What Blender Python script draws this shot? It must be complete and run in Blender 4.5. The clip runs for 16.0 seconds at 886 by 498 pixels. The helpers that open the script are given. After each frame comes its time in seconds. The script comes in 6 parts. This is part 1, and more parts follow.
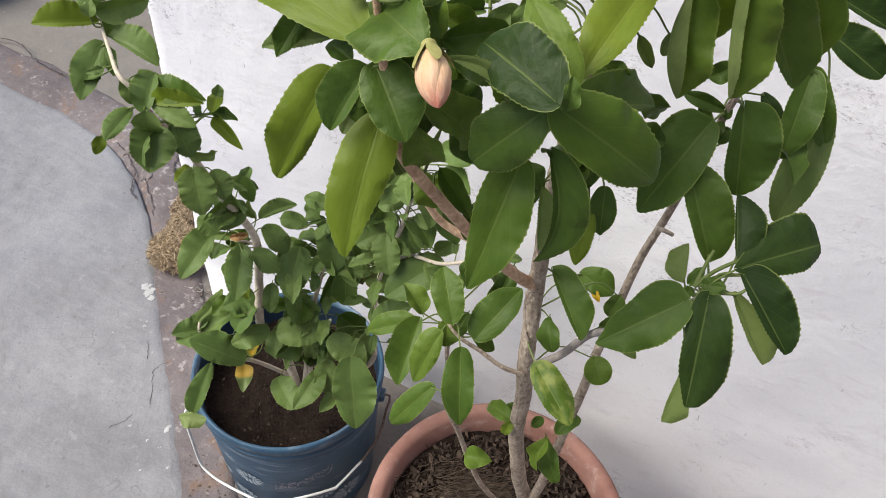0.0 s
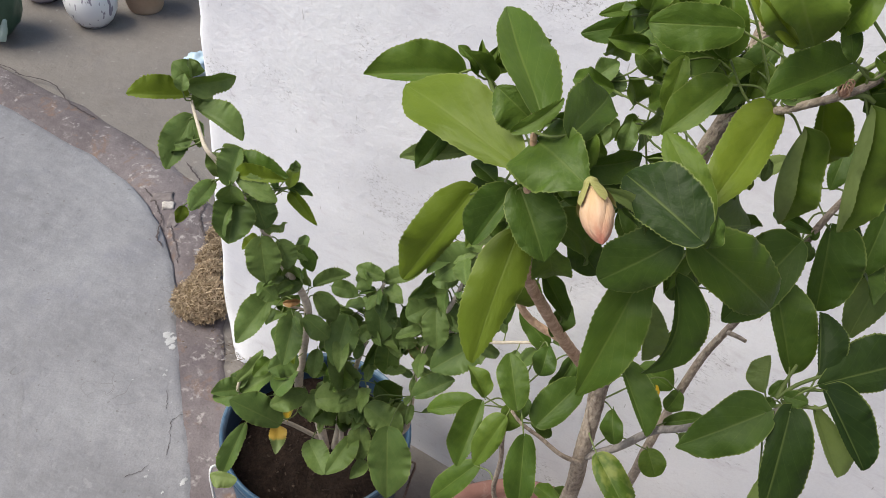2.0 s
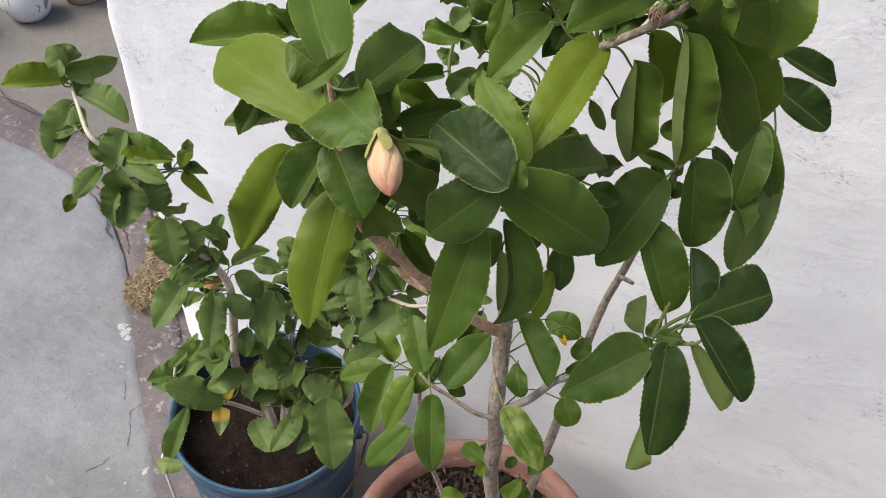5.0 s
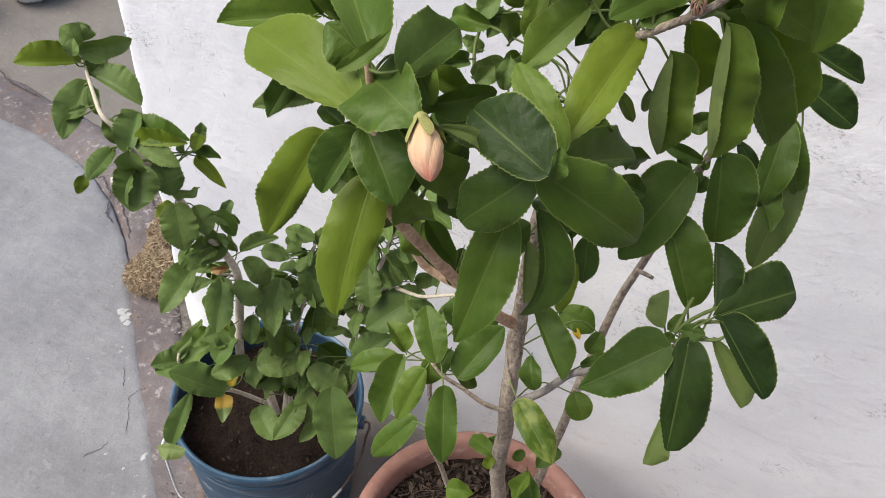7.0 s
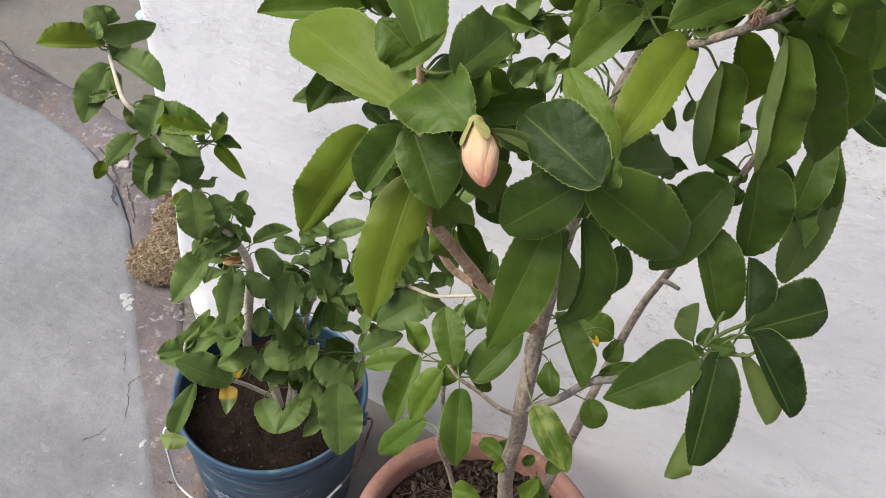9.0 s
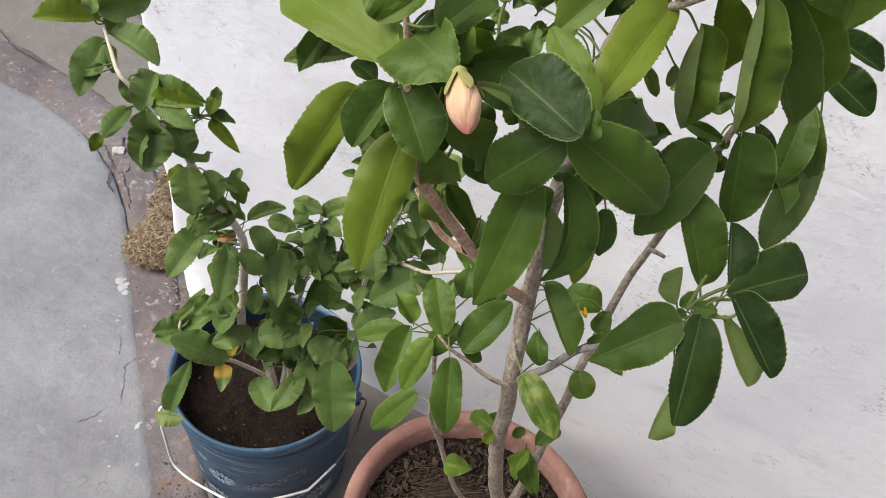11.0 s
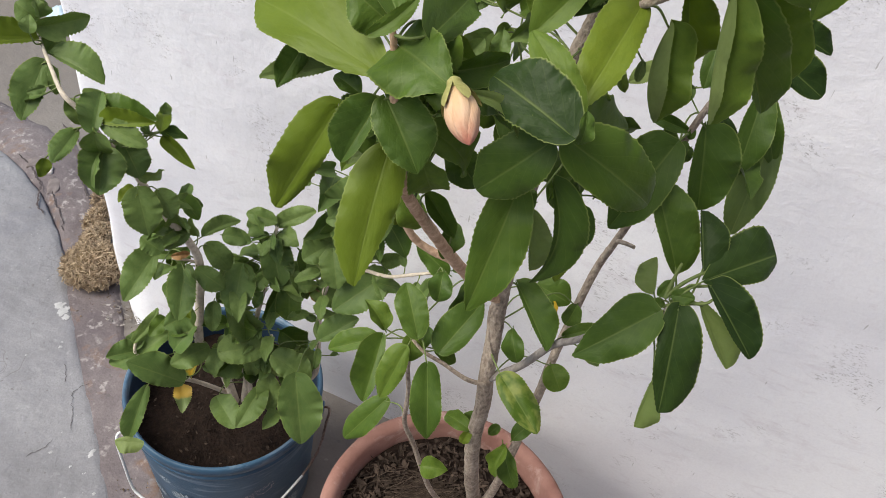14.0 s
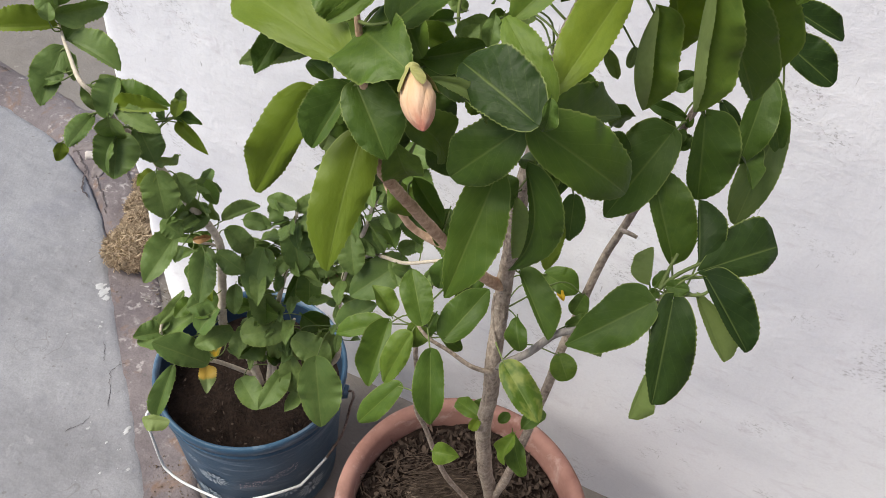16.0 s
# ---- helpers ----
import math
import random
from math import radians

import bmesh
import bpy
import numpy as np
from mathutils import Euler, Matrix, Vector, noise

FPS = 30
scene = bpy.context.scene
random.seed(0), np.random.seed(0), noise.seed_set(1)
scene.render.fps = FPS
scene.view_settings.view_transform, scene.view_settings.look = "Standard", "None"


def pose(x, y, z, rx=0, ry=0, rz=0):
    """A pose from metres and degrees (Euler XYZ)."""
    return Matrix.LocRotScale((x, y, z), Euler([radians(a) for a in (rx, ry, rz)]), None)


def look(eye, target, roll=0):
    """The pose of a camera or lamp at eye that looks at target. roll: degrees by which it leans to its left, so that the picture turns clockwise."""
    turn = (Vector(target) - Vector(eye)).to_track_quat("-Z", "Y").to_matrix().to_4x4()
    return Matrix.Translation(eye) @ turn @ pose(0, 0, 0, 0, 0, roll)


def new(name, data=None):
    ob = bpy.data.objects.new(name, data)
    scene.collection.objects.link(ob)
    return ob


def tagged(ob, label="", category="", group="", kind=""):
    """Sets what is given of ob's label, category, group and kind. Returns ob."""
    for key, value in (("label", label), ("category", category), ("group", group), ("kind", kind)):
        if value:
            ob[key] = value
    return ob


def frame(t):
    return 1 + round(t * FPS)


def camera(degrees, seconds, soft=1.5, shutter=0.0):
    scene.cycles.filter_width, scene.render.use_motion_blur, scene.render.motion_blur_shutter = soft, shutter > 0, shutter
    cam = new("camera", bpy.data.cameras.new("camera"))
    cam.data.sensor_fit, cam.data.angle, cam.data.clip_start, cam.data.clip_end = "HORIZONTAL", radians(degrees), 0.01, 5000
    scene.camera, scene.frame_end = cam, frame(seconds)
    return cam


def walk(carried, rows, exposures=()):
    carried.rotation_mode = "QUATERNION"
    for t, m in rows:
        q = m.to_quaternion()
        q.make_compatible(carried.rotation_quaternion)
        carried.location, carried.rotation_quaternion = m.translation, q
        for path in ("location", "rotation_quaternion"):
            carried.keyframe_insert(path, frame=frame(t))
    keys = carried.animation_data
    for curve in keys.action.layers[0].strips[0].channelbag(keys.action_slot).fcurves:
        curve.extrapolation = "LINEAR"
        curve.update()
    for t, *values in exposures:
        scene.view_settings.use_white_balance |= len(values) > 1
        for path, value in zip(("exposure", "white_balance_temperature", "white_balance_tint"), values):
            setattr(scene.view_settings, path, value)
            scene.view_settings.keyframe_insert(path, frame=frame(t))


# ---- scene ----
cam = camera(57.0, 16.0, soft=0.5)
METRES, EYE, TILT, LEAN, TURN = 0.73, 1.41, -47.5, -2.75, 29.4
ROWS = [
    (0.0, 0.0, 0.0, 0.0, 0.0, 0.0, 0.0),
    (0.5, -0.0389, 0.0207, -0.0258, 0.27, -1.15, -0.92),
    (1.0, -0.1044, 0.0123, -0.025, -0.11, -1.6, -3.1),
    (1.5, -0.141, -0.0187, -0.0017, -0.52, 0.74, -4.28),
    (2.0, -0.1055, -0.0313, 0.0406, -0.84, 3.59, -3.42),
    (2.5, -0.034, -0.0355, 0.0553, -0.88, 1.96, -1.73),
    (3.0, 0.0055, -0.0244, 0.0468, -1.66, 1.69, 0.93),
    (3.5, 0.0006, -0.0259, 0.0456, -1.76, 1.54, 0.69),
    (4.0, 0.0033, -0.0266, 0.0423, -1.59, 1.59, 0.75),
    (6.5, 0.0308, -0.0122, 0.0322, -1.3, 0.97, 2.33),
    (7.0, -0.0105, -0.0117, 0.0336, -1.77, 0.88, 0.11),
    (7.5, -0.063, -0.0003, 0.0391, -1.73, 0.82, -2.24),
    (8.0, -0.0691, 0.0085, 0.0462, -1.97, 0.67, -2.8),
    (8.5, -0.0532, 0.0063, 0.0459, -2.04, 0.63, -2.23),
    (11.0, -0.0344, -0.0152, 0.0102, -2.33, 0.24, -2.31),
    (11.5, -0.0313, -0.0161, -0.012, -1.81, -0.08, -3.17),
    (12.0, -0.1178, 0.0024, -0.0157, -2.38, -0.98, -2.75),
    (12.5, -0.1992, -0.0027, -0.0057, -5.54, -1.25, -1.11),
    (13.0, -0.1721, -0.0095, -0.0004, -6.49, -0.49, 0.09),
    (13.5, -0.1149, -0.0071, 0.0105, -7.89, -0.61, 1.93),
    (14.0, -0.0782, -0.0091, 0.02, -6.96, -0.04, 1.59),
    (14.5, -0.0593, -0.0126, 0.026, -6.03, 0.08, 1.1),
    (15.0, -0.0589, 0.004, 0.0082, -5.35, -0.47, 0.81),
    (15.5, -0.0458, -0.0012, -0.0006, -2.96, -1.17, 0.54),
    (16.0, -0.0206, -0.015, 0.018, -3.37, -0.83, 0.81),
]
walk(cam, [(t, pose(0, 0, EYE, TILT, LEAN, TURN) @ pose(METRES * x, METRES * y, METRES * z, 90 + pitch, roll, yaw)) for t, x, y, z, yaw, pitch, roll in ROWS],
     exposures=[(t, stops, 7250, 5) for t, stops in ((0.0, 1.28), (1.0, 1.22), (2.0, 1.06), (3.0, 1.13), (4.0, 1.15), (6.5, 1.20), (8.5, 1.18), (11.0, 1.21), (12.5, 1.10), (14.5, 1.14), (16.0, 1.20))])

# ---- light ----
world = bpy.data.worlds.new("sky")
scene.world = world
world.use_nodes = True
wn = world.node_tree
sky = wn.nodes.new("ShaderNodeTexSky")
sky.sky_type, sky.sun_disc = "NISHITA", False
sky.sun_elevation, sky.sun_rotation = radians(52), radians(200)
wn.links.new(sky.outputs[0], wn.nodes["Background"].inputs[0])
wn.nodes["Background"].inputs[1].default_value = 0.085
sun = bpy.data.lights.new("sun", "SUN")
sun.energy, sun.angle, sun.color = 2.1, radians(40), (1.0, 0.98, 0.94)
new("sun", sun).matrix_world = look((-1.5, -1.0, 2.3), (0, 0, 0))


# ---- materials ----
def material(name, rough=0.6, spec=0.4):
    m = bpy.data.materials.new(name)
    m.use_nodes = True
    p = m.node_tree.nodes["Principled BSDF"]
    p.inputs["Roughness"].default_value = rough
    p.inputs["Specular IOR Level"].default_value = spec
    return m, m.node_tree, p


def coords(nt, scale=1.0, what="Object"):
    tc = nt.nodes.new("ShaderNodeTexCoord")
    mp = nt.nodes.new("ShaderNodeMapping")
    mp.inputs["Scale"].default_value = scale if hasattr(scale, "__len__") else (scale,) * 3
    nt.links.new(tc.outputs[what], mp.inputs[0])
    return mp.outputs[0]


def noise_tex(nt, vec, scale, detail=5, rough=0.55, dist=0.0):
    n = nt.nodes.new("ShaderNodeTexNoise")
    n.inputs["Scale"].default_value, n.inputs["Detail"].default_value = scale, detail
    n.inputs["Roughness"].default_value, n.inputs["Distortion"].default_value = rough, dist
    nt.links.new(vec, n.inputs["Vector"])
    return n.outputs["Fac"]


def ramp(nt, fac, stops):
    r = nt.nodes.new("ShaderNodeValToRGB")
    e = r.color_ramp.elements
    while len(e) < len(stops):
        e.new(0.5)
    for el, (at, c) in zip(e, stops):
        el.position = at
        el.color = (*c, 1) if hasattr(c, "__len__") else (c, c, c, 1)
    nt.links.new(fac, r.inputs[0])
    return r.outputs[0]


def mix(nt, fac, a, b, mode="MIX"):
    m = nt.nodes.new("ShaderNodeMix")
    m.data_type, m.blend_type = "RGBA", mode
    for sock, v in ((m.inputs[0], fac), (m.inputs[6], a), (m.inputs[7], b)):
        if hasattr(v, "is_linked"):
            nt.links.new(v, sock)
        elif hasattr(v, "__len__"):
            sock.default_value = (*v, 1)
        else:
            sock.default_value = v
    return m.outputs[2]


def math_node(nt, op, a, b=0.0, c=0.0):
    m = nt.nodes.new("ShaderNodeMath")
    m.operation = op
    for sock, v in zip(m.inputs, (a, b, c)):
        if hasattr(v, "is_linked"):
            nt.links.new(v, sock)
        else:
            sock.default_value = v
    return m.outputs[0]


def bump(nt, p, height, strength=0.3, dist=0.01):
    b = nt.nodes.new("ShaderNodeBump")
    b.inputs["Strength"].default_value, b.inputs["Distance"].default_value = strength, dist
    nt.links.new(height, b.inputs["Height"])
    nt.links.new(b.outputs[0], p.inputs["Normal"])


def random_of(nt):
    return nt.nodes.new("ShaderNodeObjectInfo").outputs["Random"]


def plaster():
    m, nt, p = material("white_lime_plaster", 0.75, 0.25)
    v = coords(nt)
    big = noise_tex(nt, v, 2.2, 6, 0.6)
    c = ramp(nt, big, [(0.28, (0.69, 0.68, 0.765)), (0.50, (0.80, 0.79, 0.860)), (0.72, (0.855, 0.852, 0.905))])
    fine = noise_tex(nt, coords(nt, (170, 170, 300)), 1.0, 4, 0.75, 0.6)
    where = noise_tex(nt, v, 7.5, 4, 0.65)
    speck = math_node(nt, "MULTIPLY", ramp(nt, fine, [(0.54, 0.0), (0.62, 1.0)]), ramp(nt, where, [(0.55, 0.0), (0.64, 0.8)]))
    c = mix(nt, speck, c, (0.33, 0.31, 0.34))
    wash = ramp(nt, noise_tex(nt, coords(nt, (14, 14, 40)), 1.0, 5, 0.7, 0.8), [(0.55, 0.0), (0.72, 0.45)])
    c = mix(nt, wash, c, (0.62, 0.57, 0.64))
    grit = noise_tex(nt, v, 240, 6, 0.8)
    c = mix(nt, ramp(nt, grit, [(0.40, 0.10), (0.56, 0.0)]), c, (0.45, 0.43, 0.50))
    thin = noise_tex(nt, coords(nt, (190, 190, 28)), 1.0, 2, 0.5)
    spots = math_node(nt, "MULTIPLY", ramp(nt, thin, [(0.738, 0.0), (0.765, 1.0)]), 0.5)
    c = mix(nt, spots, c, (0.25, 0.23, 0.24))
    nt.links.new(c, p.inputs["Base Color"])
    bump(nt, p, math_node(nt, "ADD", noise_tex(nt, v, 55, 8, 0.65), math_node(nt, "MULTIPLY", noise_tex(nt, v, 9, 4), 1.2)), 0.25, 0.008)
    return m


def cement(name, dark, mid, light, speck=0.6, rough=0.7, blotch=0.0):
    m, nt, p = material(name, rough, 0.3)
    v = coords(nt)
    c = ramp(nt, noise_tex(nt, v, 3.0, 7, 0.6, 0.3), [(0.28, dark), (0.5, mid), (0.74, light)])
    c = mix(nt, 0.35, c, ramp(nt, noise_tex(nt, v, 26, 6, 0.65), [(0.3, dark), (0.7, light)]))
    stain = ramp(nt, noise_tex(nt, v, 6.5, 6, 0.7, 0.6), [(0.54, 0.0), (0.68, 0.4)])
    c = mix(nt, stain, c, [0.5 * (a + b) * k for a, b, k in zip(dark, mid, (0.92, 0.93, 1.06))])
    streak = noise_tex(nt, coords(nt, (7, 60, 10)), 1.0, 4, 0.6, 0.5)
    c = mix(nt, math_node(nt, "MULTIPLY", ramp(nt, streak, [(0.5, 0.0), (0.75, 1.0)]), 0.25), c, light)
    drops = math_node(nt, "MULTIPLY", ramp(nt, noise_tex(nt, v, 48, 2, 0.4), [(0.70, 0.0), (0.73, 1.0)]), speck)
    c = mix(nt, drops, c, (0.72, 0.71, 0.71))
    dots = math_node(nt, "MULTIPLY", ramp(nt, noise_tex(nt, coords(nt, (70, 75, 70)), 1.0, 2, 0.4), [(0.72, 0.0), (0.75, 1.0)]), 0.6)
    c = mix(nt, dots, c, (0.13, 0.12, 0.12))
    grit = noise_tex(nt, v, 260, 6, 0.8)
    c = mix(nt, ramp(nt, grit, [(0.40, 0.35), (0.56, 0.0)]), c, dark)
    if blotch:
        pale = math_node(nt, "MULTIPLY", ramp(nt, noise_tex(nt, v, 75, 4, 0.6), [(0.53, 0.0), (0.63, 0.75)]), ramp(nt, noise_tex(nt, v, 21, 3, 0.6), [(0.52, 0.0), (0.62, 1.0)]))
        c = mix(nt, math_node(nt, "MULTIPLY", pale, blotch), c, (0.42, 0.385, 0.385))
        rust = ramp(nt, noise_tex(nt, v, 13, 4, 0.65, 0.5), [(0.57, 0.0), (0.68, 1.0)])
        c = mix(nt, math_node(nt, "MULTIPLY", rust, blotch * 0.7), c, (0.20, 0.115, 0.075))
    crack = nt.nodes.new("ShaderNodeTexVoronoi")
    crack.feature = "DISTANCE_TO_EDGE"
    crack.inputs["Scale"].default_value = 2.6
    warp = nt.nodes.new("ShaderNodeVectorMath")
    warp.operation = "ADD"
    nz = nt.nodes.new("ShaderNodeTexNoise")
    nz.inputs["Scale"].default_value = 7
    nt.links.new(v, nz.inputs["Vector"])
    nt.links.new(v, warp.inputs[0])
    nt.links.new(nz.outputs["Color"], warp.inputs[1])
    nt.links.new(warp.outputs[0], crack.inputs["Vector"])
    line = ramp(nt, crack.outputs["Distance"], [(0.0, 1.0), (0.010, 0.0)])
    line = math_node(nt, "MULTIPLY", line, ramp(nt, noise_tex(nt, v, 4.0, 3), [(0.53, 0.0), (0.62, 0.55)]))
    c = mix(nt, line, c, (0.12, 0.11, 0.11))
    nt.links.new(c, p.inputs["Base Color"])
    bump(nt, p, math_node(nt, "ADD", noise_tex(nt, v, 70, 8, 0.7), math_node(nt, "MULTIPLY", noise_tex(nt, v, 11, 4), 1.5)), 0.42, 0.01)
    return m


def simple(name, dark, light, scale=30, rough=0.6, spec=0.4, strength=0.3, dist=0.004, detail=6, axis=None):
    m, nt, p = material(name, rough, spec)
    v = coords(nt, axis or 1.0)
    n = noise_tex(nt, v, scale, detail, 0.6, 0.2)
    c = ramp(nt, n, [(0.3, dark), (0.72, light)])
    c = mix(nt, 0.3, c, ramp(nt, noise_tex(nt, v, scale * 0.18, 3), [(0.35, dark), (0.65, light)]))
    nt.links.new(c, p.inputs["Base Color"])
    bump(nt, p, n, strength, dist)
    return m


def leaf_material(name, dark, light, yellow=(0.25, 0.28, 0.05), blotch=0.0, glow=0.25, vein_amount=0.18, spec=0.32):
    m, nt, p = material(name, 0.48, spec)
    uv = nt.nodes.new("ShaderNodeTexCoord").outputs["UV"]
    sep = nt.nodes.new("ShaderNodeSeparateXYZ")
    nt.links.new(uv, sep.inputs[0])
    across = math_node(nt, "ABSOLUTE", math_node(nt, "SUBTRACT", sep.outputs[0], 0.5))
    along = sep.outputs[1]
    rnd = random_of(nt)
    c = mix(nt, rnd, dark, light)
    place = nt.nodes.new("ShaderNodeVectorMath")
    place.operation = "MULTIPLY_ADD"
    place.inputs[1].default_value = (1.0, 1.6, 1.0)
    nt.links.new(uv, place.inputs[0])
    nt.links.new(math_node(nt, "MULTIPLY", rnd, 40.0), place.inputs[2])
    v = place.outputs[0]
    c = mix(nt, math_node(nt, "MULTIPLY", noise_tex(nt, v, 2.0, 3, 0.5), 0.7), c, light)
    c = mix(nt, math_node(nt, "MULTIPLY", ramp(nt, noise_tex(nt, v, 5.5, 5, 0.65), [(0.42, 0.0), (0.7, 1.0)]), 0.45), c, dark)
    fleck = ramp(nt, noise_tex(nt, v, 34, 3, 0.6), [(0.70, 0.0), (0.76, 0.35)])
    c = mix(nt, fleck, c, (0.24, 0.27, 0.09))
    side = math_node(nt, "SUBTRACT", math_node(nt, "MULTIPLY", along, 5.0), math_node(nt, "MULTIPLY", math_node(nt, "POWER", across, 0.8), 5.0))
    saw = math_node(nt, "ABSOLUTE", math_node(nt, "SUBTRACT", math_node(nt, "FRACT", side), 0.5))
    vein = ramp(nt, saw, [(0.0, 1.0), (0.045, 0.0)])
    mid = ramp(nt, across, [(0.004, 1.0), (0.030, 0.0)])
    edge = ramp(nt, across, [(0.472, 0.0), (0.497, 1.0)])
    veins = math_node(nt, "MAXIMUM", math_node(nt, "MULTIPLY", vein, vein_amount), math_node(nt, "MULTIPLY", mid, 0.45))
    c = mix(nt, veins, c, mix(nt, 0.6, light, (0.26, 0.32, 0.10)))
    # Pale margin tint imitates the bright rim of backlit leaf edges.
    c = mix(nt, math_node(nt, "MULTIPLY", edge, 0.6), c, (0.33, 0.39, 0.12))
    if blotch < 0:
        b = ramp(nt, math_node(nt, "ADD", along, math_node(nt, "MULTIPLY", noise_tex(nt, v, 3.0, 3), 0.3)), [(0.62, 1.0), (0.74, 0.0)])
        c = mix(nt, math_node(nt, "MULTIPLY", b, -blotch), c, yellow)
    elif blotch:
        b = ramp(nt, noise_tex(nt, v, 1.6, 3, 0.5), [(0.50 - 0.1 * blotch, 0.0), (0.56, 1.0)])
        c = mix(nt, math_node(nt, "MULTIPLY", b, blotch), c, yellow)
    nt.links.new(c, p.inputs["Base Color"])
    pucker = math_node(nt, "MULTIPLY", math_node(nt, "POWER", math_node(nt, "MULTIPLY", saw, 2.0), 0.6), 0.02 + 1.2 * (vein_amount - 0.16))
    bump(nt, p, math_node(nt, "SUBTRACT", math_node(nt, "ADD", math_node(nt, "MULTIPLY", noise_tex(nt, v, 5, 3), 0.7), pucker), math_node(nt, "MULTIPLY", mid, 0.15)), 0.50, 0.0022)
    tr = nt.nodes.new("ShaderNodeBsdfTranslucent")
    nt.links.new(mix(nt, 1.0, c, (1.0, 1.0, 0.35), "MULTIPLY"), tr.inputs[0])
    add = nt.nodes.new("ShaderNodeMixShader")
    add.inputs[0].default_value = glow
    nt.links.new(p.outputs[0], add.inputs[1])
    nt.links.new(tr.outputs[0], add.inputs[2])
    nt.links.new(add.outputs[0], nt.nodes["Material Output"].inputs[0])
    return m


PLASTER = plaster()
SLAB = cement("smooth_grey_cement", (0.160, 0.155, 0.172), (0.236, 0.230, 0.254), (0.340, 0.335, 0.361), 0.07)
FLOOR = cement("brown_grey_cement", (0.148, 0.128, 0.120), (0.190, 0.168, 0.158), (0.238, 0.215, 0.205), 0.12, 0.7, 0.08)
MORTAR = cement("rough_worn_mortar", (0.082, 0.066, 0.072), (0.150, 0.124, 0.132), (0.25, 0.215, 0.225), 0.1, 0.85, 0.9)


def worn(name, dark, light, pale, amount, rough, scale=14, axis=(1, 1, 1)):
    """A coloured surface with pale scuffs and dust on it."""
    m, nt, p = material(name, rough, 0.35)
    v = coords(nt)
    n = noise_tex(nt, v, scale, 7, 0.65, 0.3)
    c = ramp(nt, n, [(0.3, dark), (0.7, light)])
    scuff = ramp(nt, noise_tex(nt, coords(nt, axis), scale * 1.6, 6, 0.7, 0.6), [(0.52, 0.0), (0.66, 1.0)])
    c = mix(nt, math_node(nt, "MULTIPLY", scuff, amount), c, pale)
    grime = ramp(nt, noise_tex(nt, v, scale * 0.6, 5, 0.65), [(0.60, 0.0), (0.75, 1.0)])
    c = mix(nt, math_node(nt, "MULTIPLY", grime, 0.45), c, (0.09, 0.065, 0.055))
    nt.links.new(c, p.inputs["Base Color"])
    bump(nt, p, noise_tex(nt, v, scale * 4, 6, 0.7), 0.35, 0.003)
    return m


def islands(name, dark, light, rough=0.9):
    """Loose bits, each of its own shade."""
    m, nt, p = material(name, rough, 0.15)
    rnd = nt.nodes.new("ShaderNodeNewGeometry").outputs["Random Per Island"]
    c = ramp(nt, rnd, [(0.0, dark), (0.7, [(a + b) / 2.6 for a, b in zip(dark, light)]), (1.0, light)])
    nt.links.new(mix(nt, 0.4, c, ramp(nt, noise_tex(nt, coords(nt), 120, 4), [(0.35, dark), (0.7, light)])), p.inputs["Base Color"])
    return m


TERRACOTTA = worn("weathered_terracotta", (0.205, 0.095, 0.078), (0.335, 0.178, 0.150), (0.50, 0.37, 0.34), 0.45, 0.8)
BLUE = worn("blue_plastic", (0.022, 0.062, 0.118), (0.050, 0.115, 0.195), (0.22, 0.28, 0.36), 0.62, 0.45, 11, (0.5, 0.5, 3))
# Darker copy of the bucket's blue, with the shade inside it painted in.
BLUE_SHADED = simple("shaded_blue_plastic", (0.012, 0.028, 0.055), (0.02, 0.045, 0.085), 20, 0.5)
PRINT = simple("pale_blue_print", (0.22, 0.29, 0.38), (0.45, 0.51, 0.58), 60, 0.6)
PRINT_RED = simple("faded_pink_print", (0.34, 0.29, 0.34), (0.50, 0.46, 0.52), 60, 0.6)
WHITE_WIRE = simple("white_coated_wire", (0.62, 0.62, 0.64), (0.78, 0.78, 0.79), 40, 0.35)
RUST = simple("rusted_wire", (0.028, 0.014, 0.010), (0.30, 0.22, 0.19), 260, 0.85, 0.3, 0.6, 0.002)
SOIL = simple("dark_damp_soil", (0.007, 0.0045, 0.004), (0.034, 0.021, 0.016), 190, 0.95, 0.15, 0.9, 0.01)
CHIP = islands("dry_leaf_mould", (0.010, 0.007, 0.006), (0.115, 0.082, 0.066))
FIBRE = islands("brown_fibre", (0.022, 0.015, 0.012), (0.13, 0.095, 0.075))
HUSK = simple("fibrous_husk", (0.060, 0.044, 0.035), (0.34, 0.265, 0.215), 160, 0.95, 0.1, 1.0, 0.004, axis=(0.12, 1, 1))
STRAW = islands("dry_straw", (0.22, 0.150, 0.098), (0.72, 0.575, 0.42), 0.85)
STRAW_CORE = simple("straw_dust", (0.10, 0.07, 0.042), (0.26, 0.185, 0.11), 40, 0.9, 0.15)
BARK = simple("grey_brown_bark", (0.150, 0.110, 0.090), (0.60, 0.495, 0.415), 300, 0.9, 0.2, 1.0, 0.004, axis=(1, 1, 0.6))
BARK_GREY = simple("ash_grey_bark", (0.12, 0.105, 0.10), (0.40, 0.36, 0.345), 240, 0.9, 0.2, 1.0, 0.003, axis=(1, 1, 0.3))
BARK_PALE = simple("pale_bark", (0.40, 0.335, 0.275), (0.72, 0.635, 0.54), 220, 0.85, 0.2, 0.8, 0.002)
GREEN_STEM = simple("green_shoot", (0.07, 0.11, 0.025), (0.18, 0.225, 0.07), 60, 0.6)
LEAF = leaf_material("hibiscus_leaf", (0.074, 0.146, 0.020), (0.170, 0.255, 0.038), glow=0.46)
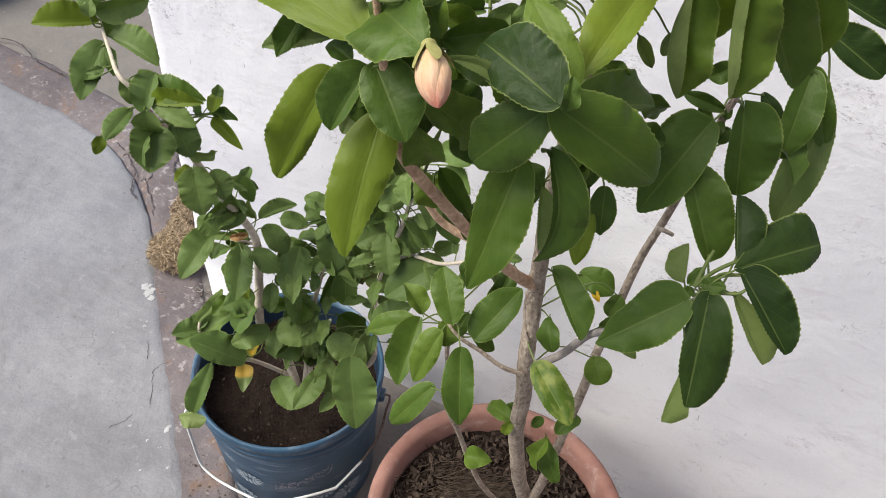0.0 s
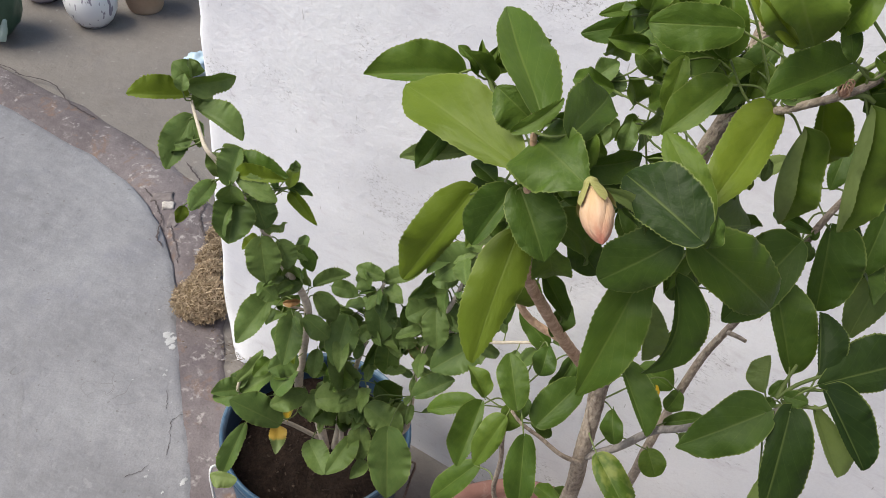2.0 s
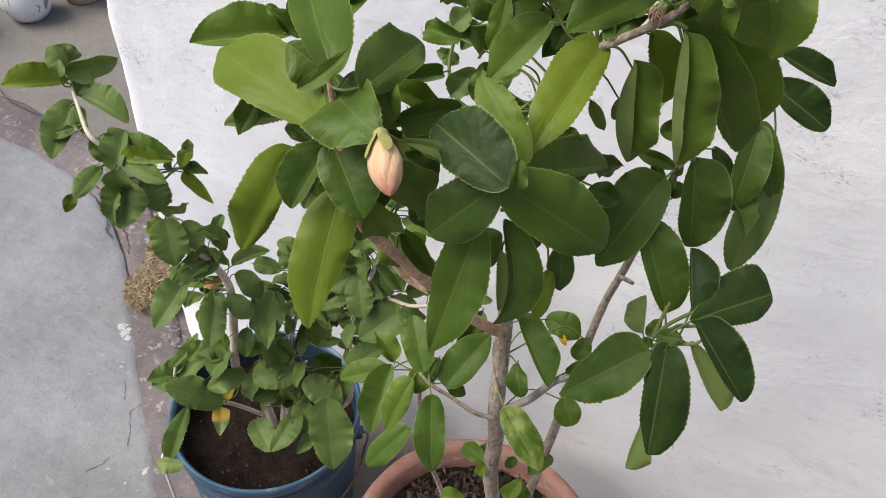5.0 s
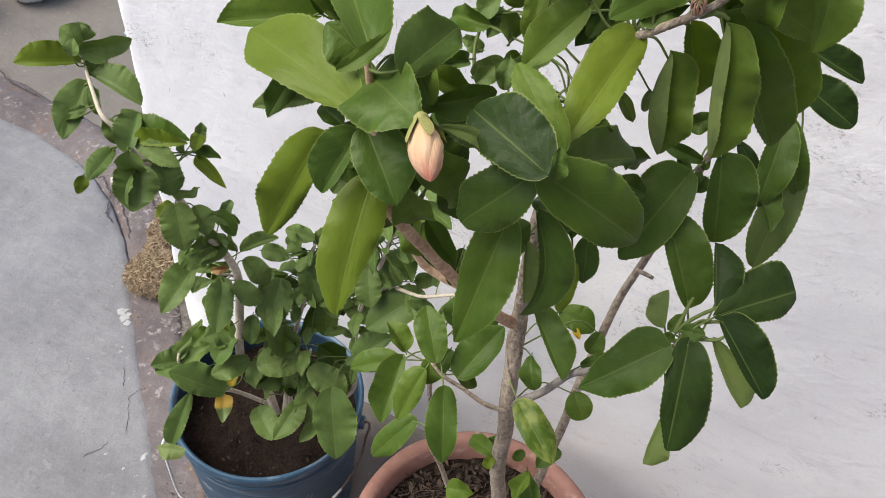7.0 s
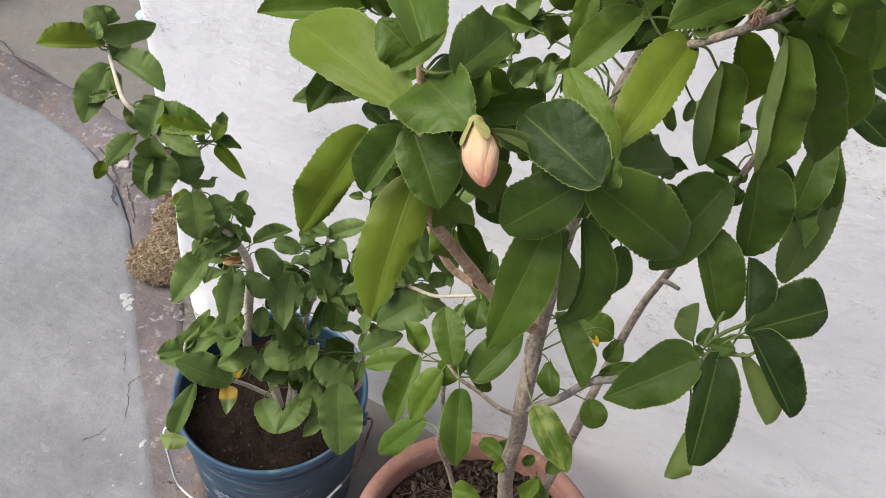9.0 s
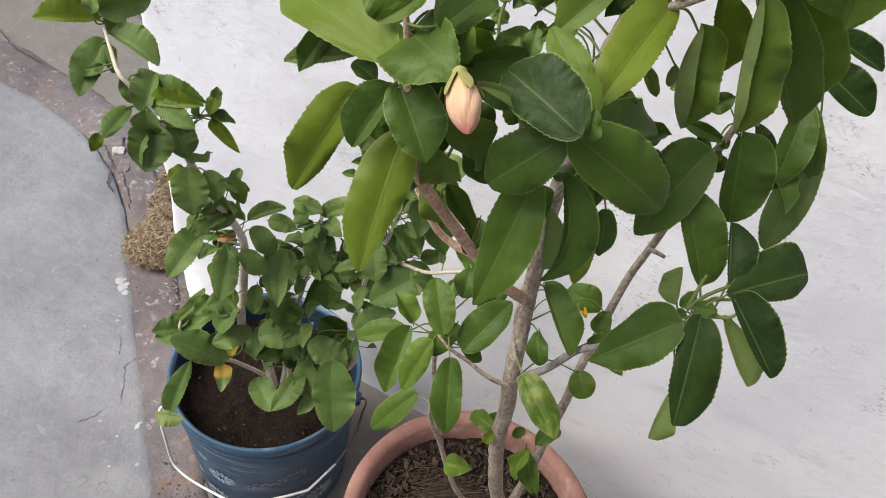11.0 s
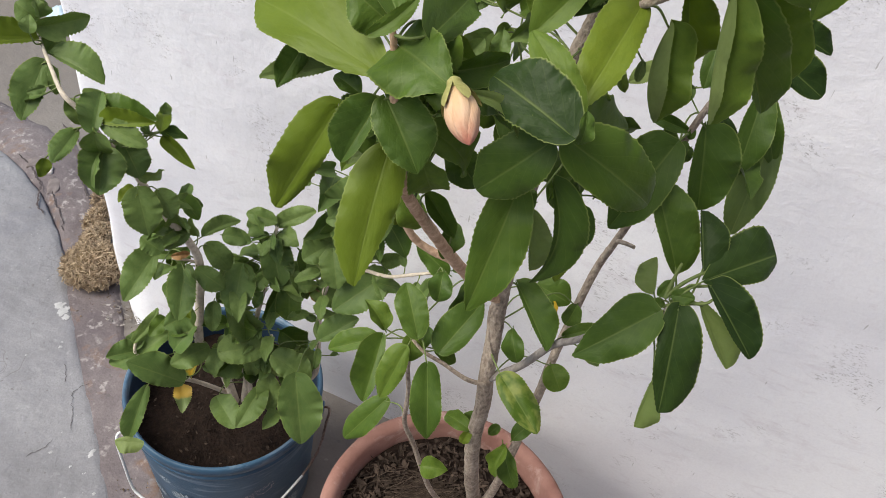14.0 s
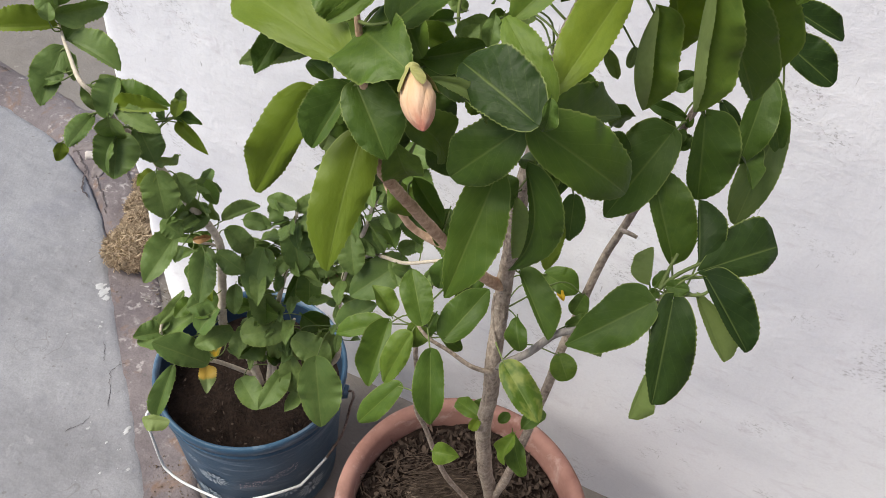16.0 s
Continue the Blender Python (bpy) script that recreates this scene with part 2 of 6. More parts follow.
LEAF_DARK = leaf_material("dark_hibiscus_leaf", (0.048, 0.102, 0.015), (0.106, 0.176, 0.027), glow=0.37)
# Near-black copy of the leaf green: shade on the darkest leaves, put into colour.
LEAF_SHADED = leaf_material("shaded_green_leaf", (0.013, 0.031, 0.008), (0.034, 0.064, 0.013), glow=0.2, vein_amount=0.10, spec=0.18)
LEAF_LIGHT = leaf_material("young_hibiscus_leaf", (0.135, 0.205, 0.018), (0.215, 0.285, 0.032), glow=0.45)
LEAF_PALE = leaf_material("leaf_underside", (0.20, 0.275, 0.085), (0.29, 0.365, 0.135), glow=0.5)
LEAF_YELLOW = leaf_material("yellowed_leaf", (0.10, 0.17, 0.03), (0.16, 0.22, 0.05), (0.62, 0.38, 0.02), 0.9)
LEAF_HALF = leaf_material("half_yellow_leaf", (0.14, 0.20, 0.07), (0.20, 0.26, 0.10), (0.46, 0.29, 0.05), -0.9)
LEAF_BROWN = leaf_material("withered_brown_leaf", (0.20, 0.10, 0.045), (0.36, 0.20, 0.09), glow=0.2)
LEAF_PATCHED = leaf_material("yellow_patched_leaf", (0.058, 0.118, 0.013), (0.132, 0.210, 0.025), (0.40, 0.43, 0.12), 0.55, glow=0.42)
YELLOW = leaf_material("yellow_leaf", (0.52, 0.32, 0.02), (0.66, 0.44, 0.04))
LEAF_UNDER = leaf_material("mid_green_underside", (0.10, 0.155, 0.04), (0.16, 0.215, 0.065), glow=0.3)
LEAF_UNDER_DARK = leaf_material("dull_green_underside", (0.085, 0.12, 0.045), (0.12, 0.16, 0.06), glow=0.2)
LEAF_SMALL = leaf_material("small_plant_leaf", (0.086, 0.162, 0.040), (0.218, 0.308, 0.094), glow=0.42, vein_amount=0.22)


def petal():
    m, nt, p = material("salmon_petal", 0.55, 0.3)
    sep = nt.nodes.new("ShaderNodeSeparateXYZ")
    nt.links.new(coords(nt, 1.0, "Generated"), sep.inputs[0])
    streak = noise_tex(nt, coords(nt, (260, 260, 40)), 1.0, 4, 0.6)
    c = ramp(nt, sep.outputs[2], [(0.25, (0.54, 0.37, 0.21)), (0.66, (0.56, 0.33, 0.21)), (0.97, (0.44, 0.16, 0.12))])
    c = mix(nt, math_node(nt, "MULTIPLY", ramp(nt, streak, [(0.4, 0.0), (0.7, 1.0)]), 0.55), c, (0.66, 0.47, 0.35))
    nt.links.new(c, p.inputs["Base Color"])
    bump(nt, p, streak, 0.5, 0.002)
    return m


PETAL = petal()
CALYX = simple("pale_green_calyx", (0.19, 0.19, 0.05), (0.36, 0.33, 0.13), 160, 0.6)
DRY = simple("withered_pink_bract", (0.40, 0.20, 0.13), (0.66, 0.44, 0.33), 300, 0.8)


# ---- building helpers ----
def finish(name, bm, mat, smooth=True):
    me = bpy.data.meshes.new(name)
    bm.to_mesh(me)
    bm.free()
    if mat:
        me.materials.append(mat)
    if smooth:
        me.polygons.foreach_set("use_smooth", [True] * len(me.polygons))
    return me


def part(name, bm, mat, parent, label="", smooth=True):
    ob = new(name, finish(name, bm, mat, smooth))
    ob.parent = parent
    if label:
        tagged(ob, label)
    return ob


def thing(name, at, label, category, group="", kind=""):
    ob = new(name)
    ob.location = at
    return tagged(ob, label, category, group, kind)


def lathe(profile, seg=64, wobble=0.0, seed=0, close=False):
    bm = bmesh.new()
    rings = []
    for r, z in profile:
        ring = []
        for i in range(seg):
            a = 2 * math.pi * i / seg
            k = 1 + wobble * noise.noise((math.cos(a) * 2 + seed, math.sin(a) * 2, z * 9))
            ring.append(bm.verts.new((r * k * math.cos(a), r * k * math.sin(a), z)))
        rings.append(ring)
    for a, b in zip(rings, rings[1:]):
        for i in range(seg):
            j = (i + 1) % seg
            bm.faces.new((a[i], a[j], b[j], b[i]))
    if close:
        bm.faces.new(rings[-1])
        bm.faces.new(rings[0][::-1])
    return bm


def spline(points, step=8):
    """A smooth line through points, as many Vectors."""
    p = [Vector(q) for q in points]
    if len(p) == 2:
        return [p[0].lerp(p[1], i / step) for i in range(step + 1)]
    p = [p[0] * 2 - p[1], *p, p[-1] * 2 - p[-2]]
    out = []
    for a, b, c, d in zip(p, p[1:], p[2:], p[3:]):
        for i in range(step):
            t = i / step
            out.append(0.5 * ((2 * b) + (c - a) * t + (2 * a - 5 * b + 4 * c - d) * t * t + (3 * b - a - 3 * c + d) * t ** 3))
    return [*out, p[-2].copy()]


def tube(bm, points, r0, r1=None, seg=8, rough=0.0, step=8):
    line = spline(points, step)
    r1 = r0 if r1 is None else r1
    last = None
    side = Vector((0.3, 0.5, 0.8))
    for k, q in enumerate(line):
        way = (line[min(k + 1, len(line) - 1)] - line[max(k - 1, 0)]).normalized()
        side = (side - way * side.dot(way)).normalized()
        up = way.cross(side)
        r = r0 + (r1 - r0) * k / (len(line) - 1)
        ring = []
        for i in range(seg):
            a = 2 * math.pi * i / seg
            d = side * math.cos(a) + up * math.sin(a)
            s = r * (1 + rough * noise.noise((q + d * r) * (0.45 / r)))
            ring.append(bm.verts.new(q + d * s))
        if last:
            for i in range(seg):
                bm.faces.new((last[i], last[(i + 1) % seg], ring[(i + 1) % seg], ring[i]))
        else:
            bm.faces.new(ring[::-1])
        last = ring
    bm.faces.new(last)
    return bm


def box(bm, lo, hi):
    m = Matrix.Translation([(a + b) / 2 for a, b in zip(lo, hi)]) @ Matrix.Diagonal([b - a for a, b in zip(lo, hi)] + [1])
    bmesh.ops.create_cube(bm, size=1, matrix=m)
    return bm


def fuzz(x, y, scale, seed=0.0):
    return noise.noise((x * scale, y * scale, seed))


# ---- ground and wall ----
def ground():
    bm = bmesh.new()
    cuts = [-60, -20, -8, -4, -2.5, -1.5, -0.5, 0.5, 1.5, 2.5, 4, 8, 20, 60]
    grid = [[bm.verts.new((x, y, 0)) for y in cuts] for x in cuts]
    for a, b in zip(grid, grid[1:]):
        for i in range(len(cuts) - 1):
            bm.faces.new((a[i], b[i], b[i + 1], a[i + 1]))
    ob = new("ground", finish("ground", bm, FLOOR))
    tagged(ob, "brown-grey cement yard floor, stained and worn", "ground", kind="structure")


def slab_edge():
    """The rounded outer edge of the smooth slab, from the near end to the far end."""
    near = [Vector((1.3, -1.42)).lerp(Vector((-1.17, 0.825)), i / 90) for i in range(90)]
    a, b, c = Vector((-1.17, 0.825)), Vector((-1.385, 1.02)), Vector((-1.66, 1.037))
    bend = [a * (1 - t) ** 2 + b * 2 * t * (1 - t) + c * t * t for t in [i / 24 for i in range(24)]]
    far = [Vector((-1.66, 1.037)).lerp(Vector((-6.0, 1.12)), i / 40) for i in range(41)]
    return near + bend + far


def slab():
    bm = bmesh.new()
    edge = slab_edge()
    rows = []
    for k, q in enumerate(edge):
        t = (edge[min(k + 1, len(edge) - 1)] - edge[max(k - 1, 0)]).normalized()
        out = Vector((t.y, -t.x))
        chip = 0.006 * fuzz(q.x, q.y, 14) + 0.004 * fuzz(q.x, q.y, 50, 3)
        row = []
        for d, z in ((0.010, -0.002), (0.009, 0.006), (0.005, 0.0095), (-0.010, 0.0115), (-0.05, 0.012), (-0.3, 0.012)):
            n = q + out * (d + chip * (1 if d > -0.04 else 0))
            row.append(bm.verts.new((n.x, n.y, z + (0.0015 * fuzz(n.x, n.y, 30, 5) if z > 0 else 0))))
        rows.append(row)
    for a, b in zip(rows, rows[1:]):
        for i in range(5):
            bm.faces.new((a[i], b[i], b[i + 1], a[i + 1]))
    ends = [bm.verts.new((-6.0, -3.0, 0.012)), bm.verts.new((1.3, -3.0, 0.012))]
    bm.faces.new([r[-1] for r in rows] + ends)
    bmesh.ops.recalc_face_normals(bm, faces=bm.faces)
    ob = new("pavement", finish("pavement", bm, SLAB))
    tagged(ob, "smooth pale grey cement slab with a rounded corner", "slab", kind="structure")


def mortar_strip():
    bm = bmesh.new()
    edge = slab_edge()
    rows = []
    for k, q in enumerate(edge):
        t = (edge[min(k + 1, len(edge) - 1)] - edge[max(k - 1, 0)]).normalized()
        out = Vector((t.y, -t.x))
        far = min(max((-q.x - 0.95) / 0.4, 0), 1)
        w = 0.098 + 0.045 * far + (0.012 + 0.012 * far) * fuzz(q.x, q.y, 8, 2) + 0.010 * fuzz(q.x, q.y, 33, 4) + 0.010 * fuzz(q.x, q.y, 75, 8)
        bend = max(0, 1 - abs(q.x + 1.30) / 0.20)
        start = 0.002 + bend * 0.004
        row = []
        for i in range(9):
            f = i / 8
            n = q + out * (start + w * f)
            z = 0.0095 + 0.008 * far * math.sin(math.pi * min(f * 1.15, 1)) + 0.004 * fuzz(n.x, n.y, 22, 1) + 0.003 * fuzz(n.x, n.y, 60, 6)
            row.append(bm.verts.new((n.x, n.y, max(z, 0.003 + 0.008 * (i == 7)) if i < 8 and (i > 0 or bend < 0.05) else -0.003)))
        rows.append(row)
    for a, b in zip(rows, rows[1:]):
        for i in range(8):
            bm.faces.new((a[i], b[i], b[i + 1], a[i + 1]))
    bmesh.ops.recalc_face_normals(bm, faces=bm.faces)
    ob = new("trim", finish("trim", bm, MORTAR))
    tagged(ob, "rough worn mortar strip along the slab's edge", "mortar strip", kind="structure")


def wall():
    bm = bmesh.new()
    y0, y1, top, x1 = 0.790, 1.02, 2.6, 4.0
    nx, nz = 110, 90
    grid = []
    for i in range(nx + 1):
        col = []
        for j in range(nz + 1):
            z = -0.02 + (top + 0.02) * (j / nz) ** 1.5
            x0 = -0.972 + 0.034 * z + 0.006 * fuzz(0, z, 6) + 0.004 * fuzz(0, z, 25, 2)
            heap = max(0, 1 - z / 0.13) ** 2 * max(0, 1 - i / 7) * (1 + 0.3 * fuzz(i * 0.2, z, 9))
            x0 += 0.068 * heap
            x = x0 + (x1 - x0) * (i / nx) ** 1.3
            col.append(bm.verts.new((x, y0 + 0.004 * fuzz(x, z, 3.5) + 0.0025 * fuzz(x, z, 13, 2) + (0.006 if i == 0 else 0) - 0.048 * heap, z)))
        grid.append(col)
    for a, b in zip(grid, grid[1:]):
        for j in range(nz):
            bm.faces.new((a[j], b[j], b[j + 1], a[j + 1]))
    back = [[bm.verts.new((c[j].co.x + (0.01 if k == 0 else 0), y1, c[j].co.z)) for j in range(nz + 1)] for k, c in enumerate((grid[0], grid[-1]))]
    for j in range(nz):
        bm.faces.new((grid[0][j], grid[0][j + 1], back[0][j + 1], back[0][j]))
        bm.faces.new((back[1][j], back[1][j + 1], grid[-1][j + 1], grid[-1][j]))
        bm.faces.new((back[0][j], back[0][j + 1], back[1][j + 1], back[1][j]))
    bm.faces.new([c[-1] for c in grid] + [back[1][-1], back[0][-1]])
    bmesh.ops.recalc_face_normals(bm, faces=bm.faces)
    ob = new("wall_north", finish("wall_north", bm, PLASTER))
    tagged(ob, "white limewashed plaster wall with grey scuffs", "wall", kind="structure")


def plain_wall(name, lo, hi, label, mat):
    ob = new(name, finish(name, box(bmesh.new(), lo, hi), mat, False))
    tagged(ob, label, "wall", kind="structure")


ground()
slab()
mortar_strip()
wall()
# Added wall out of view: blocks sky light from the right, bounces little.
plain_wall("wall_east", (0.86, -3.2, 0), (1.06, 0.78, 3.2), "unseen grey cement wall, added to dim the yard's right side", SLAB)
# Added wall out of view: closes the yard behind and cuts low sky light.
plain_wall("wall_south", (-5.0, -3.4, 0), (1.65, -3.2, 2.6), "unseen white plaster wall, added to close off the yard behind", PLASTER)


# ---- plants: how they are made ----
def leaf_mesh(arch, fold, wave, a, b, teeth, cup=0.0, twist=0.0, curl=0.0, tuck=0.0, n=32, seed=0):
    """A toothed leaf one unit long and one wide: base at the origin, tip at y = 1, with an upper and a lower skin."""
    bm = bmesh.new()
    uv = bm.loops.layers.uv.new("UVMap")
    m = 4
    top = max((i / 200) ** a * (1 - i / 200) ** b for i in range(1, 200))

    def skin(drop, slot):
        rows = []
        for i in range(n + 1):
            t = i / n
            w = (t ** a * (1 - t) ** b) / top * 0.5 if 0 < i < n else 0.004
            jag = 1 + (teeth * (0.5 - i % 2) * (1 + 0.9 * noise.noise((i * 0.7, seed, 5))) * min((t - 0.16) * 4, 1) if 0.16 < t < 0.97 else 0)
            row = []
            for k in range(-m, m + 1):
                f = k / m
                x = f * w * (jag if abs(k) == m else 1) * (1 + 0.10 * noise.noise((t * 3, k > 0, seed)))
                z = arch * 4 * t * (1 - t) + fold * abs(x) - cup * x * x - curl * max(t - 0.45, 0) ** 2
                z += wave * f * f * math.sin(t * 10 + seed + (1.7 if k > 0 else 0)) * w
                if tuck and f > 0:
                    z += tuck * x * 1.7
                    x *= 1 - 0.62 * min(tuck, 1)
                ang = twist * (t - 0.35)
                x, z = x * math.cos(ang) - z * math.sin(ang), x * math.sin(ang) + z * math.cos(ang)
                y = t - 0.05 * f * f * (1 - t) ** 4 + (0.10 * teeth if abs(k) == m and i % 2 else 0) * (1 - t)
                row.append((bm.verts.new((x, y, z - drop * (1 - f * f))), f * 0.5 + 0.5, t))
            rows.append(row)
        for p, q in zip(rows, rows[1:]):
            for k in range(2 * m):
                four = (p[k], p[k + 1], q[k + 1], q[k])
                if slot:
                    four = four[::-1]
                face = bm.faces.new([v[0] for v in four])
                face.material_index = slot
                for loop, v in zip(face.loops, four):
                    loop[uv].uv = (v[1], v[2])

    skin(0.0, 0)
    skin(0.012, 1)
    ring = None
    for j in range(6):
        y = 0.03 - 0.15 * j / 5
        z = arch * 0.1 - 0.9 * max(0.02 - y, 0) ** 1.5
        now = [bm.verts.new((0.026 * math.cos(c), y, z + 0.016 * math.sin(c))) for c in (0, 1.57, 3.14, 4.71)]
        if ring:
            for c in range(4):
                face = bm.faces.new((ring[c], ring[(c + 1) % 4], now[(c + 1) % 4], now[c]))
                face.material_index = 1
                for loop in face.loops:
                    loop[uv].uv = (0.35, 0.5)
        ring = now
    return finish("leaf", bm, None)


LEAF_SHAPES = [
    leaf_mesh(0.10, 0.60, 0.22, 0.55, 0.92, 0.05, curl=0.12),
    leaf_mesh(0.14, 0.52, 0.24, 0.58, 0.54, 0.045, 0.35, curl=0.3, seed=1),
    leaf_mesh(0.08, 0.36, 0.18, 0.47, 0.46, 0.05, 0.2, curl=0.15, seed=2),
    leaf_mesh(0.18, 0.75, 0.40, 0.55, 0.60, 0.05, 0.3, twist=0.35, curl=0.35, seed=3),
    leaf_mesh(0.08, 0.42, 0.16, 0.46, 0.80, 0.13, twist=0.15, curl=0.18, n=30, seed=4),
    leaf_mesh(0.12, 0.30, 0.20, 0.42, 0.74, 0.13, 0.2, curl=0.28, n=30, seed=5),
    leaf_mesh(0.06, 0.52, 0.22, 0.46, 0.86, 0.13, twist=-0.25, curl=0.15, n=30, seed=6),
    leaf_mesh(0.18, 0.50, 0.26, 0.60, 0.58, 0.05, 0.3, twist=0.55, curl=0.4, seed=7),
    leaf_mesh(0.12, 0.25, 0.20, 0.58, 0.62, 0.05, 0.2, twist=-0.25, curl=0.25, tuck=0.75, seed=8),
    leaf_mesh(0.15, 0.66, 0.28, 0.52, 0.68, 0.05, twist=-0.5, curl=0.45, seed=9),
    leaf_mesh(0.12, 0.50, 0.22, 0.42, 1.0, 0.05, curl=0.08, twist=0.2, seed=10),
    leaf_mesh(0.10, 0.50, 0.32, 0.92, 0.42, 0.055, 0.2, curl=0.25, twist=-0.2, seed=11),
    leaf_mesh(0.10, 0.30, 0.30, 0.42, 0.50, 0.045, 0.2, curl=0.3, twist=0.3, seed=12),
]
READY = {}
STEM_LINES = {}
UNDERSIDE = {"shaded_green_leaf": LEAF_UNDER_DARK, "dark_hibiscus_leaf": LEAF_UNDER_DARK, "hibiscus_leaf": LEAF_UNDER, "small_plant_leaf": LEAF_UNDER}
FACING = Vector((0, -0.62, 0.78)).normalized()


def leaves(stem, mat, rows):
    """Leaves on a stem: base, tip, width, turn about their length in degrees, shape."""
    for bx, by, bz, tx, ty, tz, width, turn, shape in rows:
        key = (int(shape), mat.name)
        if key not in READY:
            READY[key] = LEAF_SHAPES[int(shape)].copy()
            READY[key].materials.clear()
            READY[key].materials.append(mat)
            READY[key].materials.append(UNDERSIDE.get(mat.name, LEAF_PALE))
        base, tip = Vector((bx, by, bz)), Vector((tx, ty, tz))
        along = tip - base
        size = along.length
        along.normalize()
        n = (FACING - along * FACING.dot(along)).normalized()
        n = Matrix.Rotation(radians(turn), 3, along) @ n
        side = along.cross(n)
        ob = new("leaf", READY[key])
        ob.parent = stem
        m = Matrix.Identity(4)
        m.col[0][:3] = side * width
        m.col[1][:3] = along * size
        m.col[2][:3] = n * (width + size) / 2
        m.col[3][:3] = base
        ob.matrix_basis = m
        petiole(stem, base, along, size)


def blade_mesh(length, left, right, fold_left, fold_right, peak_left, peak_right, full, arch, bend, seed, tooth=0.00065, crinkle=0.50):
    """One leaf in metres: base at the origin, midrib towards +y, each half with its own width, fullest point and fold."""
    bm = bmesh.new()
    uv = bm.loops.layers.uv.new("UVMap")
    n, m = (60, 5) if tooth < 0.001 else (45, 5)

    def half(s, t, i, f):
        width, fold, peak = (left, fold_left, peak_left) if s < 0 else (right, fold_right, peak_right)
        a, b = full * peak, full * (1 - peak)
        w = width * (t / peak) ** a * ((1 - t) / (1 - peak)) ** b if 0 < t < 1 else 0.0002
        w *= (1 + 0.13 * noise.noise((t * 2.9, s * 4.0, seed))) * (1 - 0.42 * max(0, (t - 0.68) / 0.32) ** 1.6)
        if f == 1 and 0.14 < t < 0.985:
            w += (0.3, 1.0, 0.0)[(i + int(seed)) % 3] * tooth * max(0.15, 0.9 + 1.1 * noise.noise((i // 3 * 1.3, s, seed + 3)))
        u = w * f
        bow = radians(fold) * (0.75 + 0.25 * f) if abs(fold) < 60 else radians(fold) * (1 - 0.75 * (1 - f) ** 3)
        x, z = s * u * math.cos(bow), u * math.sin(bow)
        roll = 0.20 + 0.35 * noise.noise((seed, 2.0, s))
        z += w * f * f * (crinkle * noise.noise((t * 2.6, s * 3, seed + 7)) + 0.30 * tooth / 0.002 * f * noise.noise((t * 10, s * 5, seed + 2))) - roll * w * f ** 3 - 0.10 * length * max(0, t - 0.7) ** 2
        lean = 0.5 * noise.noise((seed * 1.7, 4.0, 1.0)) * (t - 0.4)
        x, z = x * math.cos(lean) - z * math.sin(lean), x * math.sin(lean) + z * math.cos(lean)
        return Vector((x, t * length - 0.07 * length * f * f * (1 - t) ** 4, z))

    def skin(drop, slot):
        rows = []
        for i in range(n + 1):
            t = i / n
            rib = Vector((-bend * 4 * t * (1 - t), 0, length * (arch * 4 * t * (1 - t) + 0.02 * noise.noise((t * 2.5, seed, 9)))))
            row = []
            for k in range(-m, m + 1):
                f = abs(k) / m
                p = half(-1 if k < 0 else 1, t, i, f) + rib
                p.z -= drop * (1 - f * f) + (0.0002 * (1 - f * 4) if f < 0.25 and not slot else 0)
                row.append((bm.verts.new(p), k / m * 0.5 + 0.5, t))
            rows.append(row)
        for p, q in zip(rows, rows[1:]):
            for k in range(2 * m):
                for three in ((p[k], p[k + 1], q[k + 1]), (p[k], q[k + 1], q[k])):
                    face = bm.faces.new([v[0] for v in (three[::-1] if slot else three)])
                    face.material_index = 1 if (fold_left if k < m else fold_right) > 90 else slot
                    for loop, v in zip(face.loops, three[::-1] if slot else three):
                        loop[uv].uv = (v[1], v[2])

    skin(0.0, 0)
    skin(0.0009, 1)
    return bm


def blades(stem, mat, rows):
    """Single leaves: base, tip, half widths, folds in degrees, fullest points, fullness, arch, sideways bend, turn."""
    for bx, by, bz, tx, ty, tz, left, right, fold_left, fold_right, peak_left, peak_right, full, arch, bend, turn in rows:
        base, tip = Vector((bx, by, bz)), Vector((tx, ty, tz))
        along = tip - base
        size = along.length
        along.normalize()
        n = (FACING - along * FACING.dot(along)).normalized()
        n = Matrix.Rotation(radians(turn), 3, along) @ n
        side = along.cross(n)
        ob = part("leaf", blade_mesh(size, left, right, fold_left, fold_right, peak_left, peak_right, full, arch, bend, (bx * 91 + bz * 57) % 10, *((0.0013, 0.5) if stem.parent is small_hibiscus else ())), mat, stem)
        ob.data.materials.append(LEAF_UNDER if mat is LEAF_SMALL else LEAF_PALE)
        ob.matrix_basis = Matrix.Translation(base) @ Matrix((side, along, n)).transposed().to_4x4()
        petiole(stem, base, along, size)


def branch(plant, points, r0, r1, mat, label=""):
    bm = tube(bmesh.new(), points, r0, r1, 10, 0.15 if mat is BARK_WARM else 0.09, 12)
    line = spline(points, 7)
    for k in range(3, len(line) - 2, 4):
        d = Vector((random.uniform(-1, 1), random.uniform(-1, 1), random.uniform(-0.3, 0.6))).normalized()
        r = r0 + (r1 - r0) * k / len(line)
        bmesh.ops.create_icosphere(bm, subdivisions=1, radius=r * 0.38, matrix=Matrix.Translation(line[k] + d * r * 0.78))
    ob = part("branch", bm, mat, plant, label)
    STEM_LINES[ob.name] = spline(points, 16)
    return ob


